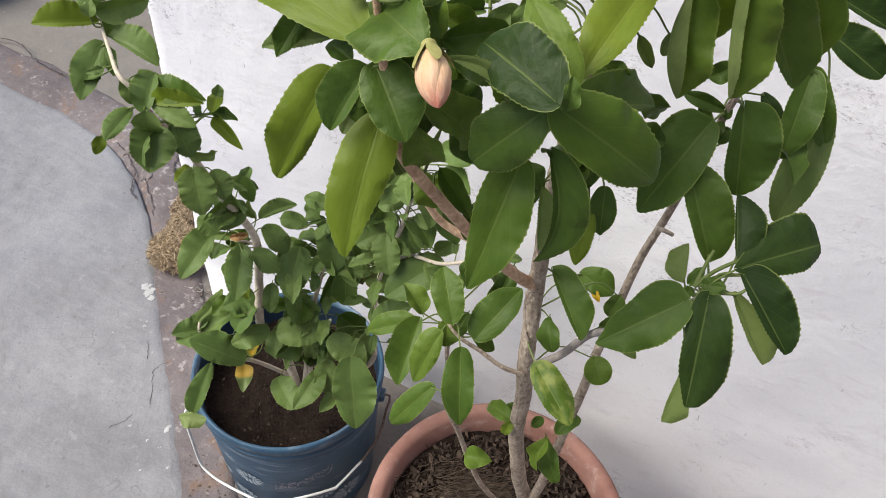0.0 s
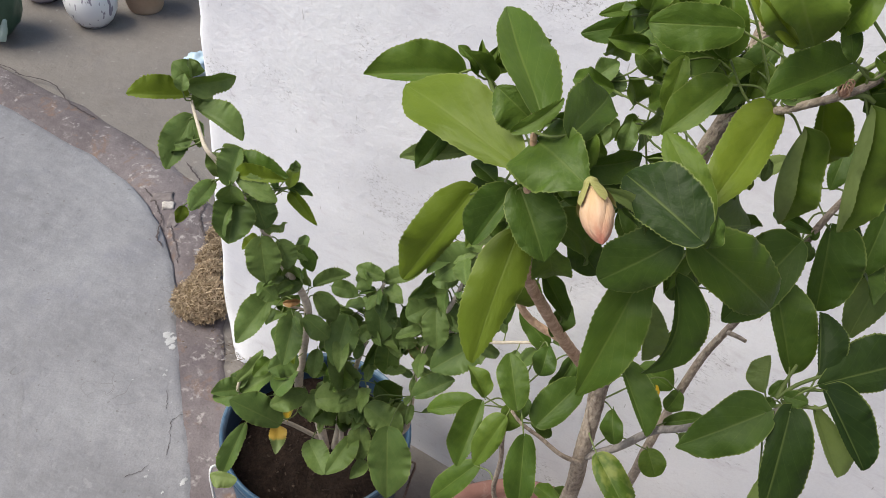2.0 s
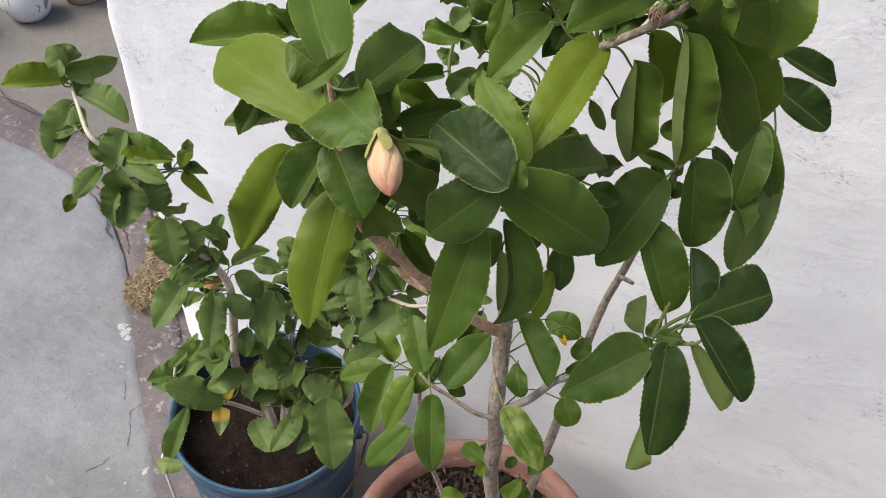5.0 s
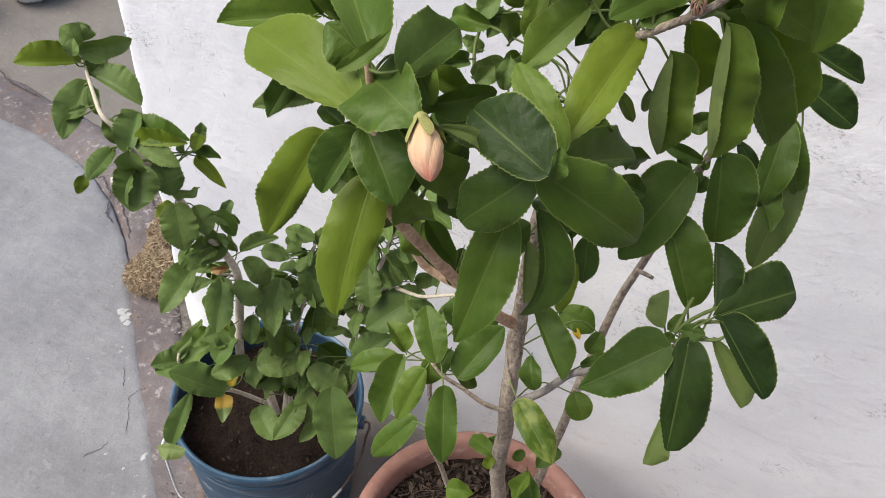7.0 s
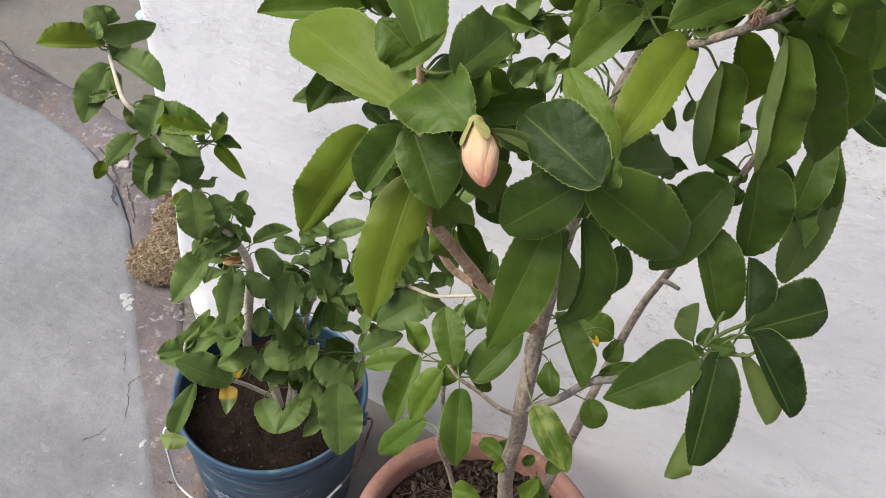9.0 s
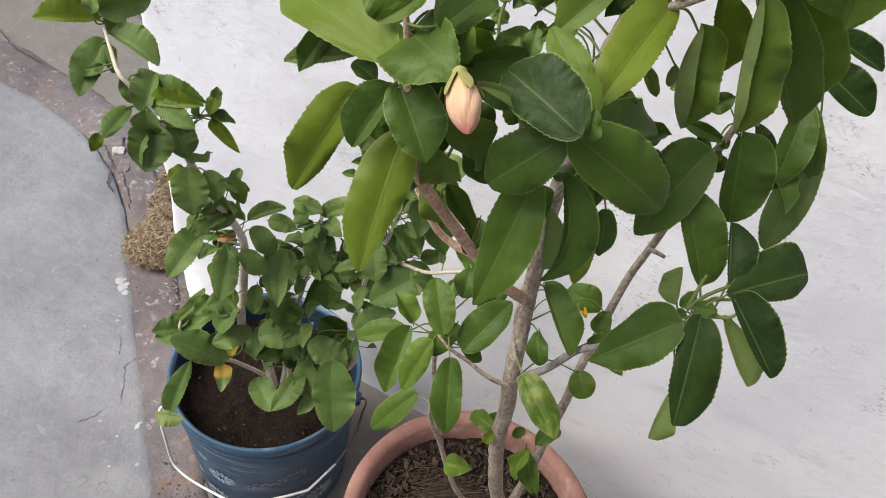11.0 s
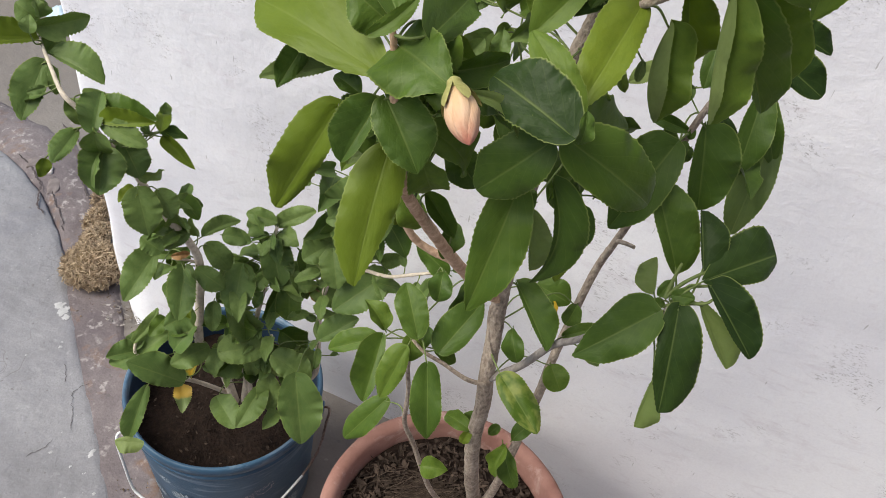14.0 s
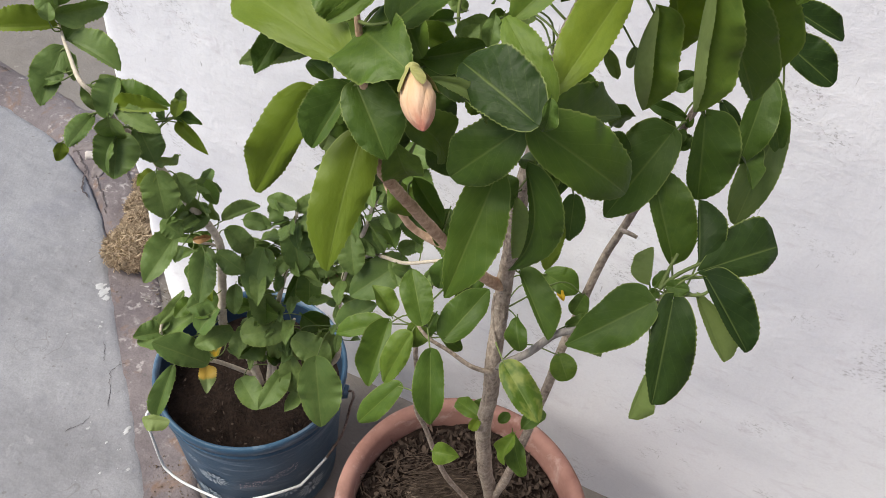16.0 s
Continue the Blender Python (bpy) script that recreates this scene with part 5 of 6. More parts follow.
leaves(stem_tall, LEAF_SMALL, [
    (-0.518, 0.52, 0.685, -0.522, 0.517, 0.717, 0.018, -1, 4),
    (-0.539, 0.482, 0.627, -0.507, 0.462, 0.611, 0.023, -5, 5),
    (-0.543, 0.501, 0.649, -0.529, 0.515, 0.663, 0.022, 43, 5),
])
leaves(stem_tall, LEAF_SMALL, [
    (-0.523, 0.48, 0.727, -0.522, 0.513, 0.712, 0.02, 43, 5),
    (-0.513, 0.484, 0.755, -0.522, 0.502, 0.709, 0.024, -51, 4),
    (-0.539, 0.468, 0.501, -0.526, 0.502, 0.525, 0.035, -4, 4),
    (-0.59, 0.459, 0.47, -0.567, 0.496, 0.491, 0.035, -8, 6),
    (-0.53, 0.452, 0.912, -0.516, 0.451, 0.932, 0.021, 2, 5),
])
leaves(stem_tall, LEAF_SMALL, [
    (-0.505, 0.481, 0.9, -0.506, 0.488, 0.909, 0.013, 54, 6),
])
leaves(stem_tall, LEAF_LIGHT, [
    (-0.551, 0.372, 0.902, -0.55, 0.36, 0.889, 0.013, -54, 5),
    (-0.536, 0.457, 0.802, -0.539, 0.432, 0.805, 0.019, -5, 5),
    (-0.493, 0.463, 0.889, -0.451, 0.451, 0.875, 0.014, -2, 4),
    (-0.492, 0.459, 0.899, -0.513, 0.493, 0.893, 0.015, 43, 5),
    (-0.533, 0.492, 0.6, -0.509, 0.473, 0.58, 0.018, -8, 5),
])
leaves(stem_tall, LEAF_DARK, [
    (-0.497, 0.464, 0.893, -0.474, 0.475, 0.886, 0.013, -17, 4),
    (-0.501, 0.455, 0.891, -0.528, 0.473, 0.888, 0.009, 9, 6),
    (-0.549, 0.504, 0.658, -0.532, 0.515, 0.633, 0.032, 16, 6),
    (-0.513, 0.539, 0.436, -0.501, 0.492, 0.437, 0.033, -23, 4),
])
leaves(stem_tall, LEAF_SMALL, [
    (-0.609, 0.45, 0.976, -0.589, 0.499, 0.969, 0.024, 63, 4),
    (-0.609, 0.454, 0.981, -0.625, 0.45, 0.996, 0.028, 23, 4),
    (-0.608, 0.457, 0.983, -0.615, 0.463, 0.998, 0.022, 79, 4),
    (-0.604, 0.438, 0.978, -0.608, 0.447, 0.991, 0.015, 20, 4),
    (-0.603, 0.45, 0.952, -0.604, 0.474, 0.96, 0.022, 41, 4),
])
stem_left = branch(small_hibiscus, [[-0.509, 0.526, 0.339], [-0.544, 0.497, 0.385], [-0.56, 0.467, 0.424], [-0.586, 0.458, 0.456], [-0.597, 0.454, 0.472], [-0.599, 0.464, 0.491]], 0.0035, .002, BARK_PALE)
leaves(stem_left, LEAF_SMALL, [
    (-0.593, 0.463, 0.463, -0.636, 0.439, 0.439, 0.025, -19, 4),
    (-0.598, 0.455, 0.477, -0.613, 0.482, 0.481, 0.024, 25, 4),
    (-0.599, 0.458, 0.466, -0.587, 0.466, 0.426, 0.028, -7, 5),
])
leaves(stem_left, LEAF_HALF, [
    (-0.545, 0.474, 0.403, -0.520, 0.439, 0.4, 0.025, -34, 5),
])
leaves(stem_left, LEAF_YELLOW, [
    (-0.531, 0.48, 0.429, -0.556, 0.512, 0.42, 0.02, 23, 5),
])
stem_mid = branch(small_hibiscus, [[-0.487, 0.533, 0.323], [-0.484, 0.542, 0.376], [-0.474, 0.546, 0.436], [-0.463, 0.546, 0.521], [-0.457, 0.567, 0.587], [-0.456, 0.582, 0.639], [-0.451, 0.59, 0.672]], .005, .002, BARK_PALE)
leaves(stem_mid, LEAF_SMALL, [
    (-0.459, 0.528, 0.512, -0.487, 0.518, 0.572, 0.039, 33, 4),
    (-0.505, 0.551, 0.664, -0.475, 0.567, 0.657, 0.023, 1, 5),
])
leaves(stem_mid, LEAF_SMALL, [
    (-0.462, 0.575, 0.668, -0.483, 0.584, 0.684, 0.029, -27, 6),
    (-0.449, 0.596, 0.658, -0.419, 0.586, 0.658, 0.026, -4, 5),
    (-0.413, 0.513, 0.376, -0.419, 0.48, 0.372, 0.022, -4, 4),
    (-0.476, 0.51, 0.475, -0.509, 0.533, 0.479, 0.037, 31, 6),
    (-0.461, 0.547, 0.443, -0.419, 0.539, 0.45, 0.037, 8, 5),
])
leaves(stem_mid, LEAF_DARK, [
    (-0.497, 0.542, 0.527, -0.448, 0.521, 0.534, 0.066, 36, 5),
    (-0.461, 0.535, 0.401, -0.481, 0.535, 0.428, 0.037, 44, 4),
    (-0.439, 0.57, 0.486, -0.407, 0.586, 0.445, 0.041, -10, 4),
    (-0.445, 0.586, 0.565, -0.445, 0.536, 0.544, 0.019, -29, 4),
])
stem_right = branch(small_hibiscus, [[-0.455, 0.546, 0.332], [-0.418, 0.564, 0.368], [-0.387, 0.571, 0.413], [-0.384, 0.576, 0.465], [-0.382, 0.577, 0.555], [-0.373, 0.584, 0.623], [-0.353, 0.591, 0.692], [-0.337, 0.596, 0.763], [-0.325, 0.597, 0.807]], .005, .0022, BARK_PALE)
leaves(stem_right, LEAF_SMALL, [
    (-0.383, 0.611, 0.773, -0.371, 0.552, 0.772, 0.033, -36, 4),
    (-0.383, 0.605, 0.789, -0.397, 0.571, 0.806, 0.019, -26, 6),
    (-0.411, 0.603, 0.756, -0.424, 0.592, 0.759, 0.011, 2, 4),
    (-0.325, 0.596, 0.802, -0.351, 0.613, 0.81, 0.026, -19, 5),
    (-0.275, 0.612, 0.826, -0.323, 0.617, 0.817, 0.028, -4, 5),
    (-0.323, 0.607, 0.757, -0.303, 0.575, 0.737, 0.031, -27, 5),
])
leaves(stem_right, LEAF_SMALL, [
    (-0.394, 0.605, 0.676, -0.41, 0.583, 0.671, 0.024, -15, 4),
    (-0.394, 0.585, 0.601, -0.358, 0.578, 0.579, 0.031, -10, 4),
    (-0.375, 0.596, 0.714, -0.385, 0.586, 0.682, 0.028, -50, 4),
    (-0.407, 0.587, 0.621, -0.386, 0.608, 0.626, 0.029, 34, 5),
    (-0.323, 0.603, 0.808, -0.332, 0.606, 0.83, 0.022, -5, 5),
    (-0.416, 0.547, 0.476, -0.419, 0.524, 0.447, 0.043, -45, 6),
])
leaves(stem_right, LEAF_SMALL, [
    (-0.407, 0.532, 0.473, -0.382, 0.568, 0.476, 0.042, 37, 4),
])
leaves(stem_right, LEAF_DARK, [
    (-0.316, 0.619, 0.784, -0.267, 0.592, 0.798, 0.034, -17, 5),
    (-0.308, 0.614, 0.724, -0.277, 0.595, 0.705, 0.035, -21, 4),
    (-0.346, 0.613, 0.697, -0.302, 0.576, 0.703, 0.038, -31, 4),
    (-0.22, 0.584, 0.72, -0.266, 0.592, 0.739, 0.025, -6, 6),
    (-0.363, 0.608, 0.639, -0.327, 0.585, 0.64, 0.045, 33, 6),
    (-0.423, 0.598, 0.634, -0.395, 0.602, 0.592, 0.041, -33, 5),
])
leaves(stem_right, LEAF_LIGHT, [
    (-0.313, 0.614, 0.779, -0.299, 0.607, 0.736, 0.026, -25, 5),
])
stem_side = branch(small_hibiscus, [[-0.373, 0.584, 0.623], [-0.341, 0.594, 0.649], [-0.292, 0.579, 0.678], [-0.259, 0.58, 0.699], [-0.227, 0.58, 0.722]], .0028, .0018, BARK_PALE)
leaves(stem_side, LEAF_SMALL, [
    (-0.301, 0.571, 0.67, -0.276, 0.592, 0.649, 0.017, 1, 5),
])
leaves(branch_left, LEAF_DARK, [
    (-0.208, 0.343, 1.121, -0.242, 0.342, 1.102, 0.021, -18, 7),
    (-0.197, 0.337, 1.117, -0.217, 0.326, 1.099, 0.023, 22, 0),
    (-0.186, 0.31, 1.134, -0.171, 0.302, 1.116, 0.021, -47, 1),
    (-0.204, 0.325, 1.095, -0.192, 0.325, 1.065, 0.017, 5, 7),
    (-0.213, 0.336, 1.139, -0.197, 0.366, 1.106, 0.021, 6, 9),
])
leaves(branch_left, LEAF, [
    (-0.236, 0.352, 1.098, -0.245, 0.323, 1.105, 0.021, -75, 1),
    (-0.187, 0.373, 1.13, -0.174, 0.349, 1.125, 0.017, 26, 1),
    (-0.201, 0.33, 1.136, -0.178, 0.32, 1.12, 0.017, 19, 0),
    (-0.236, 0.38, 1.131, -0.26, 0.362, 1.119, 0.026, 10, 0),
    (-0.195, 0.383, 1.129, -0.187, 0.384, 1.101, 0.014, -36, 9),
])
leaves(trunk, LEAF, [
    (-0.154, 0.427, 1.121, -0.139, 0.455, 1.088, 0.024, -15, 7),
    (-0.178, 0.472, 1.118, -0.184, 0.452, 1.107, 0.015, -28, 0),
    (-0.15, 0.411, 1.112, -0.166, 0.384, 1.108, 0.019, -8, 0),
])
leaves(trunk, LEAF, [
    (-0.173, 0.481, 1.128, -0.151, 0.481, 1.146, 0.019, -1, 0),
    (-0.181, 0.499, 1.154, -0.159, 0.523, 1.135, 0.022, 64, 0),
    (-0.166, 0.449, 1.17, -0.187, 0.476, 1.174, 0.015, -16, 9),
    (-0.197, 0.459, 1.141, -0.23, 0.465, 1.135, 0.017, -17, 9),
    (-0.187, 0.453, 1.157, -0.179, 0.46, 1.133, 0.02, -38, 1),
])
leaves(trunk, LEAF_DARK, [
    (-0.108, 0.415, 1.07, -0.105, 0.375, 1.065, 0.02, -11, 0),
    (-0.108, 0.391, 1.07, -0.097, 0.384, 1.054, 0.015, -14, 9),
    (-0.093, 0.42, 1.055, -0.094, 0.395, 1.049, 0.016, 1, 9),
    (-0.112, 0.357, 1.074, -0.135, 0.354, 1.05, 0.016, -30, 0),
    (-0.103, 0.401, 1.051, -0.132, 0.418, 1.049, 0.029, 42, 7),
])
leaves(trunk, LEAF, [
    (-0.2, 0.458, 1.204, -0.175, 0.441, 1.223, 0.019, 77, 9),
    (-0.163, 0.446, 1.21, -0.177, 0.437, 1.236, 0.024, -54, 9),
    (-0.174, 0.49, 1.19, -0.159, 0.471, 1.177, 0.015, -1, 7),
    (-0.179, 0.48, 1.206, -0.162, 0.475, 1.237, 0.023, 69, 7),
    (-0.197, 0.444, 1.203, -0.205, 0.459, 1.163, 0.018, -57, 1),
    (-0.176, 0.457, 1.201, -0.194, 0.451, 1.224, 0.02, -59, 0),
])
leaves(back_shoot, LEAF_SMALL, [
    (-0.185, 0.472, 1.111, -0.176, 0.462, 1.103, 0.009, -27, 6),
    (-0.174, 0.496, 1.101, -0.167, 0.462, 1.101, 0.011, -20, 5),
    (-0.193, 0.526, 1.142, -0.221, 0.571, 1.137, 0.019, -10, 4),
    (-0.175, 0.497, 1.136, -0.181, 0.521, 1.148, 0.017, 16, 5),
    (-0.185, 0.527, 1.114, -0.181, 0.562, 1.115, 0.016, 46, 6),
    (-0.179, 0.519, 1.136, -0.203, 0.554, 1.122, 0.014, -23, 4),
    (-0.197, 0.513, 1.151, -0.17, 0.483, 1.156, 0.021, 64, 5),
])
leaves(branch_top, LEAF, [
    (-0.107, 0.433, 1.211, -0.108, 0.424, 1.189, 0.016, -24, 0),
    (-0.092, 0.45, 1.212, -0.1, 0.493, 1.211, 0.015, -24, 7),
    (-0.117, 0.47, 1.188, -0.118, 0.476, 1.163, 0.013, -41, 0),
    (-0.092, 0.456, 1.208, -0.101, 0.473, 1.177, 0.014, -30, 1),
    (-0.111, 0.427, 1.208, -0.129, 0.436, 1.186, 0.019, -2, 1),
])
leaves(branch_right, LEAF_DARK, [
    (0.007, 0.527, 1.034, 0.025, 0.492, 1.034, 0.022, -29, 0),
])
leaves(stem_mid, LEAF_SMALL, [
    (-0.525, 0.567, 0.589, -0.492, 0.581, 0.598, 0.023, 13, 6),
    (-0.509, 0.562, 0.611, -0.49, 0.512, 0.622, 0.023, -55, 4),
    (-0.505, 0.526, 0.577, -0.483, 0.542, 0.552, 0.019, 21, 5),
    (-0.465, 0.522, 0.61, -0.444, 0.483, 0.602, 0.022, -11, 4),
    (-0.458, 0.622, 0.574, -0.506, 0.63, 0.569, 0.03, 41, 5),
    (-0.499, 0.51, 0.58, -0.491, 0.489, 0.545, 0.022, -22, 5),
])
leaves(stem_mid, LEAF_SMALL, [
    (-0.468, 0.57, 0.632, -0.497, 0.568, 0.617, 0.02, 32, 4),
    (-0.484, 0.553, 0.616, -0.459, 0.532, 0.602, 0.026, 16, 6),
    (-0.483, 0.557, 0.556, -0.533, 0.588, 0.551, 0.033, 33, 4),
    (-0.435, 0.573, 0.596, -0.399, 0.556, 0.603, 0.023, -25, 5),
    (-0.474, 0.581, 0.645, -0.453, 0.593, 0.616, 0.021, -34, 6),
    (-0.419, 0.568, 0.621, -0.396, 0.572, 0.581, 0.027, -45, 4),
    (-0.422, 0.593, 0.606, -0.417, 0.576, 0.571, 0.031, 17, 5),
])
leaves(stem_mid, LEAF_SMALL, [
    (-0.432, 0.534, 0.519, -0.419, 0.498, 0.517, 0.019, 1, 5),
    (-0.467, 0.538, 0.53, -0.48, 0.517, 0.485, 0.027, -37, 5),
])
leaves(stem_right, LEAF_SMALL, [
    (-0.345, 0.657, 0.648, -0.358, 0.66, 0.587, 0.023, -1, 5),
    (-0.319, 0.623, 0.718, -0.339, 0.621, 0.687, 0.021, -51, 4),
    (-0.364, 0.637, 0.633, -0.332, 0.637, 0.632, 0.023, -1, 6),
    (-0.339, 0.655, 0.698, -0.364, 0.61, 0.717, 0.035, 23, 5),
    (-0.39, 0.604, 0.711, -0.38, 0.593, 0.668, 0.027, -34, 4),
    (-0.392, 0.644, 0.651, -0.389, 0.618, 0.62, 0.024, 1, 6),
    (-0.316, 0.614, 0.655, -0.291, 0.633, 0.662, 0.021, 11, 6),
    (-0.392, 0.613, 0.698, -0.394, 0.558, 0.709, 0.027, -54, 4),
])
leaves(stem_right, LEAF_SMALL, [
    (-0.368, 0.602, 0.646, -0.391, 0.596, 0.615, 0.022, -16, 6),
    (-0.367, 0.605, 0.701, -0.347, 0.564, 0.705, 0.02, 22, 4),
    (-0.331, 0.644, 0.69, -0.371, 0.674, 0.665, 0.023, 2, 4),
])
leaves(stem_right, LEAF_SMALL, [
    (-0.423, 0.584, 0.597, -0.478, 0.611, 0.577, 0.031, -1, 4),
    (-0.377, 0.642, 0.587, -0.403, 0.629, 0.619, 0.026, -31, 6),
    (-0.359, 0.6, 0.591, -0.362, 0.576, 0.573, 0.02, -8, 6),
])
leaves(stem_mid, LEAF_SMALL, [
    (-0.469, 0.539, 0.461, -0.463, 0.529, 0.409, 0.024, -24, 5),
    (-0.497, 0.52, 0.432, -0.537, 0.509, 0.406, 0.023, -28, 4),
    (-0.509, 0.516, 0.463, -0.494, 0.485, 0.449, 0.029, 1, 5),
    (-0.444, 0.574, 0.435, -0.398, 0.529, 0.444, 0.036, -36, 5),
    (-0.422, 0.564, 0.456, -0.412, 0.525, 0.457, 0.024, -26, 5),
    (-0.47, 0.56, 0.447, -0.436, 0.551, 0.438, 0.03, 32, 6),
    (-0.489, 0.539, 0.434, -0.508, 0.49, 0.44, 0.041, -42, 4),
    (-0.414, 0.566, 0.45, -0.394, 0.566, 0.391, 0.034, -47, 4),
    (-0.442, 0.557, 0.431, -0.473, 0.539, 0.392, 0.034, -34, 5),
])
leaves(stem_tall, LEAF_SMALL, [
    (-0.526, 0.452, 0.884, -0.549, 0.448, 0.851, 0.016, -26, 4),
    (-0.543, 0.437, 0.864, -0.567, 0.445, 0.821, 0.017, -40, 5),
])
leaves(stem_tall, LEAF_SMALL, [
    (-0.546, 0.484, 0.715, -0.526, 0.492, 0.696, 0.015, 6, 6),
    (-0.557, 0.499, 0.722, -0.534, 0.48, 0.709, 0.019, -50, 6),
    (-0.535, 0.515, 0.702, -0.56, 0.516, 0.664, 0.017, 0, 5),
    (-0.537, 0.492, 0.719, -0.526, 0.447, 0.739, 0.016, -68, 6),
    (-0.523, 0.458, 0.692, -0.521, 0.44, 0.682, 0.014, -4, 5),
    (-0.541, 0.524, 0.724, -0.55, 0.558, 0.725, 0.015, 40, 4),
])
leaves(stem_tall, LEAF_DARK, [
    (-0.575, 0.499, 0.512, -0.579, 0.468, 0.505, 0.023, -19, 5),
    (-0.533, 0.485, 0.519, -0.572, 0.501, 0.508, 0.019, -6, 6),
    (-0.52, 0.505, 0.523, -0.499, 0.536, 0.504, 0.028, -22, 6),
])
leaves(branch_top, LEAF, [
    (-0.033, 0.402, 1.259, -0.033, 0.411, 1.222, 0.019, -6, 1),
    (-0.03, 0.424, 1.267, -0.009, 0.397, 1.256, 0.019, 7, 7),
    (-0.036, 0.41, 1.266, -0.01, 0.407, 1.252, 0.027, 63, 7),
])
leaves(branch_top, LEAF_DARK, [
    (-0.023, 0.441, 1.268, -0.052, 0.418, 1.291, 0.031, -78, 7),
])
leaves(branch_left, LEAF, [
    (-0.182, 0.391, 1.109, -0.179, 0.369, 1.077, 0.032, 31, 7),
    (-0.174, 0.397, 1.123, -0.143, 0.414, 1.094, 0.027, 60, 7),
    (-0.183, 0.369, 1.117, -0.199, 0.35, 1.096, 0.017, -11, 7),
    (-0.218, 0.348, 1.097, -0.224, 0.313, 1.085, 0.025, -9, 0),
    (-0.218, 0.371, 1.112, -0.184, 0.363, 1.107, 0.027, -5, 9),
])
leaves(trunk, LEAF_DARK, [
    (-0.146, 0.409, 1.116, -0.132, 0.365, 1.1, 0.025, 5, 9),
    (-0.119, 0.418, 1.105, -0.154, 0.434, 1.07, 0.023, -41, 1),
    (-0.146, 0.39, 1.121, -0.113, 0.406, 1.106, 0.032, -16, 0),
    (-0.154, 0.403, 1.096, -0.134, 0.396, 1.067, 0.03, -23, 1),
])
leaves(stem_right, LEAF_BROWN, [
    (-0.408, 0.597, 0.598, -0.378, 0.572, 0.581, 0.016, 9, 3),
    (-0.391, 0.6, 0.58, -0.384, 0.57, 0.556, 0.013, -35, 3),
    (-0.535, 0.489, 0.668, -0.519, 0.503, 0.669, 0.01, 22, 3),
])
branch(small_hibiscus, [[-0.517, 0.414, 0.906], [-0.51, 0.441, 0.895], [-0.496, 0.465, 0.892]], 0.0014, 0.001, GREEN_STEM)
leaves(trunk, LEAF_DARK, [
    (-0.111, 0.464, 1.176, -0.137, 0.453, 1.189, 0.022, -49, 0),
])
blades(stem_tall, LEAF_LIGHT, [
    (-0.6035, 0.4412, 0.9698, -0.645, 0.4041, 0.9736, 0.0039, 0.0213, 30, 20, 0.5, 0.45, 1, 0.05, 0, -26),
    (-0.5189, 0.4163, 0.9271, -0.4735, 0.4348, 0.933, 0.0151, 0.0041, 30, 30, 0.3, 0.5, 1.1, 0.05, 0, 17),
])
blades(stem_tall, LEAF_SMALL, [
    (-0.5918, 0.4337, 0.9534, -0.5873, 0.3887, 0.9185, 0.0109, 0.0193, 25, 12, 0.4, 0.42, 0.95, 0.05, 0, -38),
    (-0.5943, 0.4477, 0.953, -0.5432, 0.4516, 0.9374, 0.0227, 0.0041, 15, 40, 0.45, 0.5, 0.9, 0.05, 0.0021, 2),
    (-0.5197, 0.4048, 0.9237, -0.5362, 0.4405, 0.9394, 0.0198, 0.0074, 25, 40, 0.45, 0.5, 1, 0.05, 0, 33),
    (-0.5177, 0.4152, 0.9258, -0.4755, 0.4212, 0.9143, 0.012, 0.0087, 20, 20, 0.5, 0.5, 0.95, 0.05, 0, 2),
    (-0.5379, 0.402, 0.9186, -0.5306, 0.3615, 0.9145, 0.0068, 0.0127, 20, 15, 0.45, 0.45, 1, 0.05, 0, -42),
    (-0.5155, 0.4067, 0.9039, -0.5002, 0.3754, 0.8787, 0.0215, 0.0209, 22, 18, 0.4, 0.38, 0.95, 0.06, 0, -31),
])
blades(stem_tall, LEAF_SMALL, [
    (-0.516, 0.4328, 0.8933, -0.4914, 0.4203, 0.8693, 0.018, 0.0129, 15, 18, 0.5, 0.5, 0.9, 0.05, 0, -20),
    (-0.5293, 0.4515, 0.8107, -0.5086, 0.4328, 0.7683, 0.0196, 0.0199, 15, 22, 0.4, 0.42, 0.95, 0.06, 0, -27),
    (-0.5167, 0.4678, 0.802, -0.4981, 0.4591, 0.776, 0.0155, 0.0098, 15, 20, 0.5, 0.5, 0.85, 0.05, 0, -22),
    (-0.5159, 0.4536, 0.7204, -0.5375, 0.4501, 0.7361, 0.0118, 0.0131, 20, 20, 0.5, 0.5, 0.9, 0.05, 0, 11),
    (-0.5222, 0.463, 0.7167, -0.5086, 0.4966, 0.7165, 0.0108, 0.0095, 20, 20, 0.45, 0.5, 0.9, 0.05, 0, 24),
    (-0.5263, 0.4547, 0.7102, -0.5287, 0.3967, 0.6856, 0.0122, 0.0219, 20, 15, 0.55, 0.35, 1, 0.05, 0, -28),
])
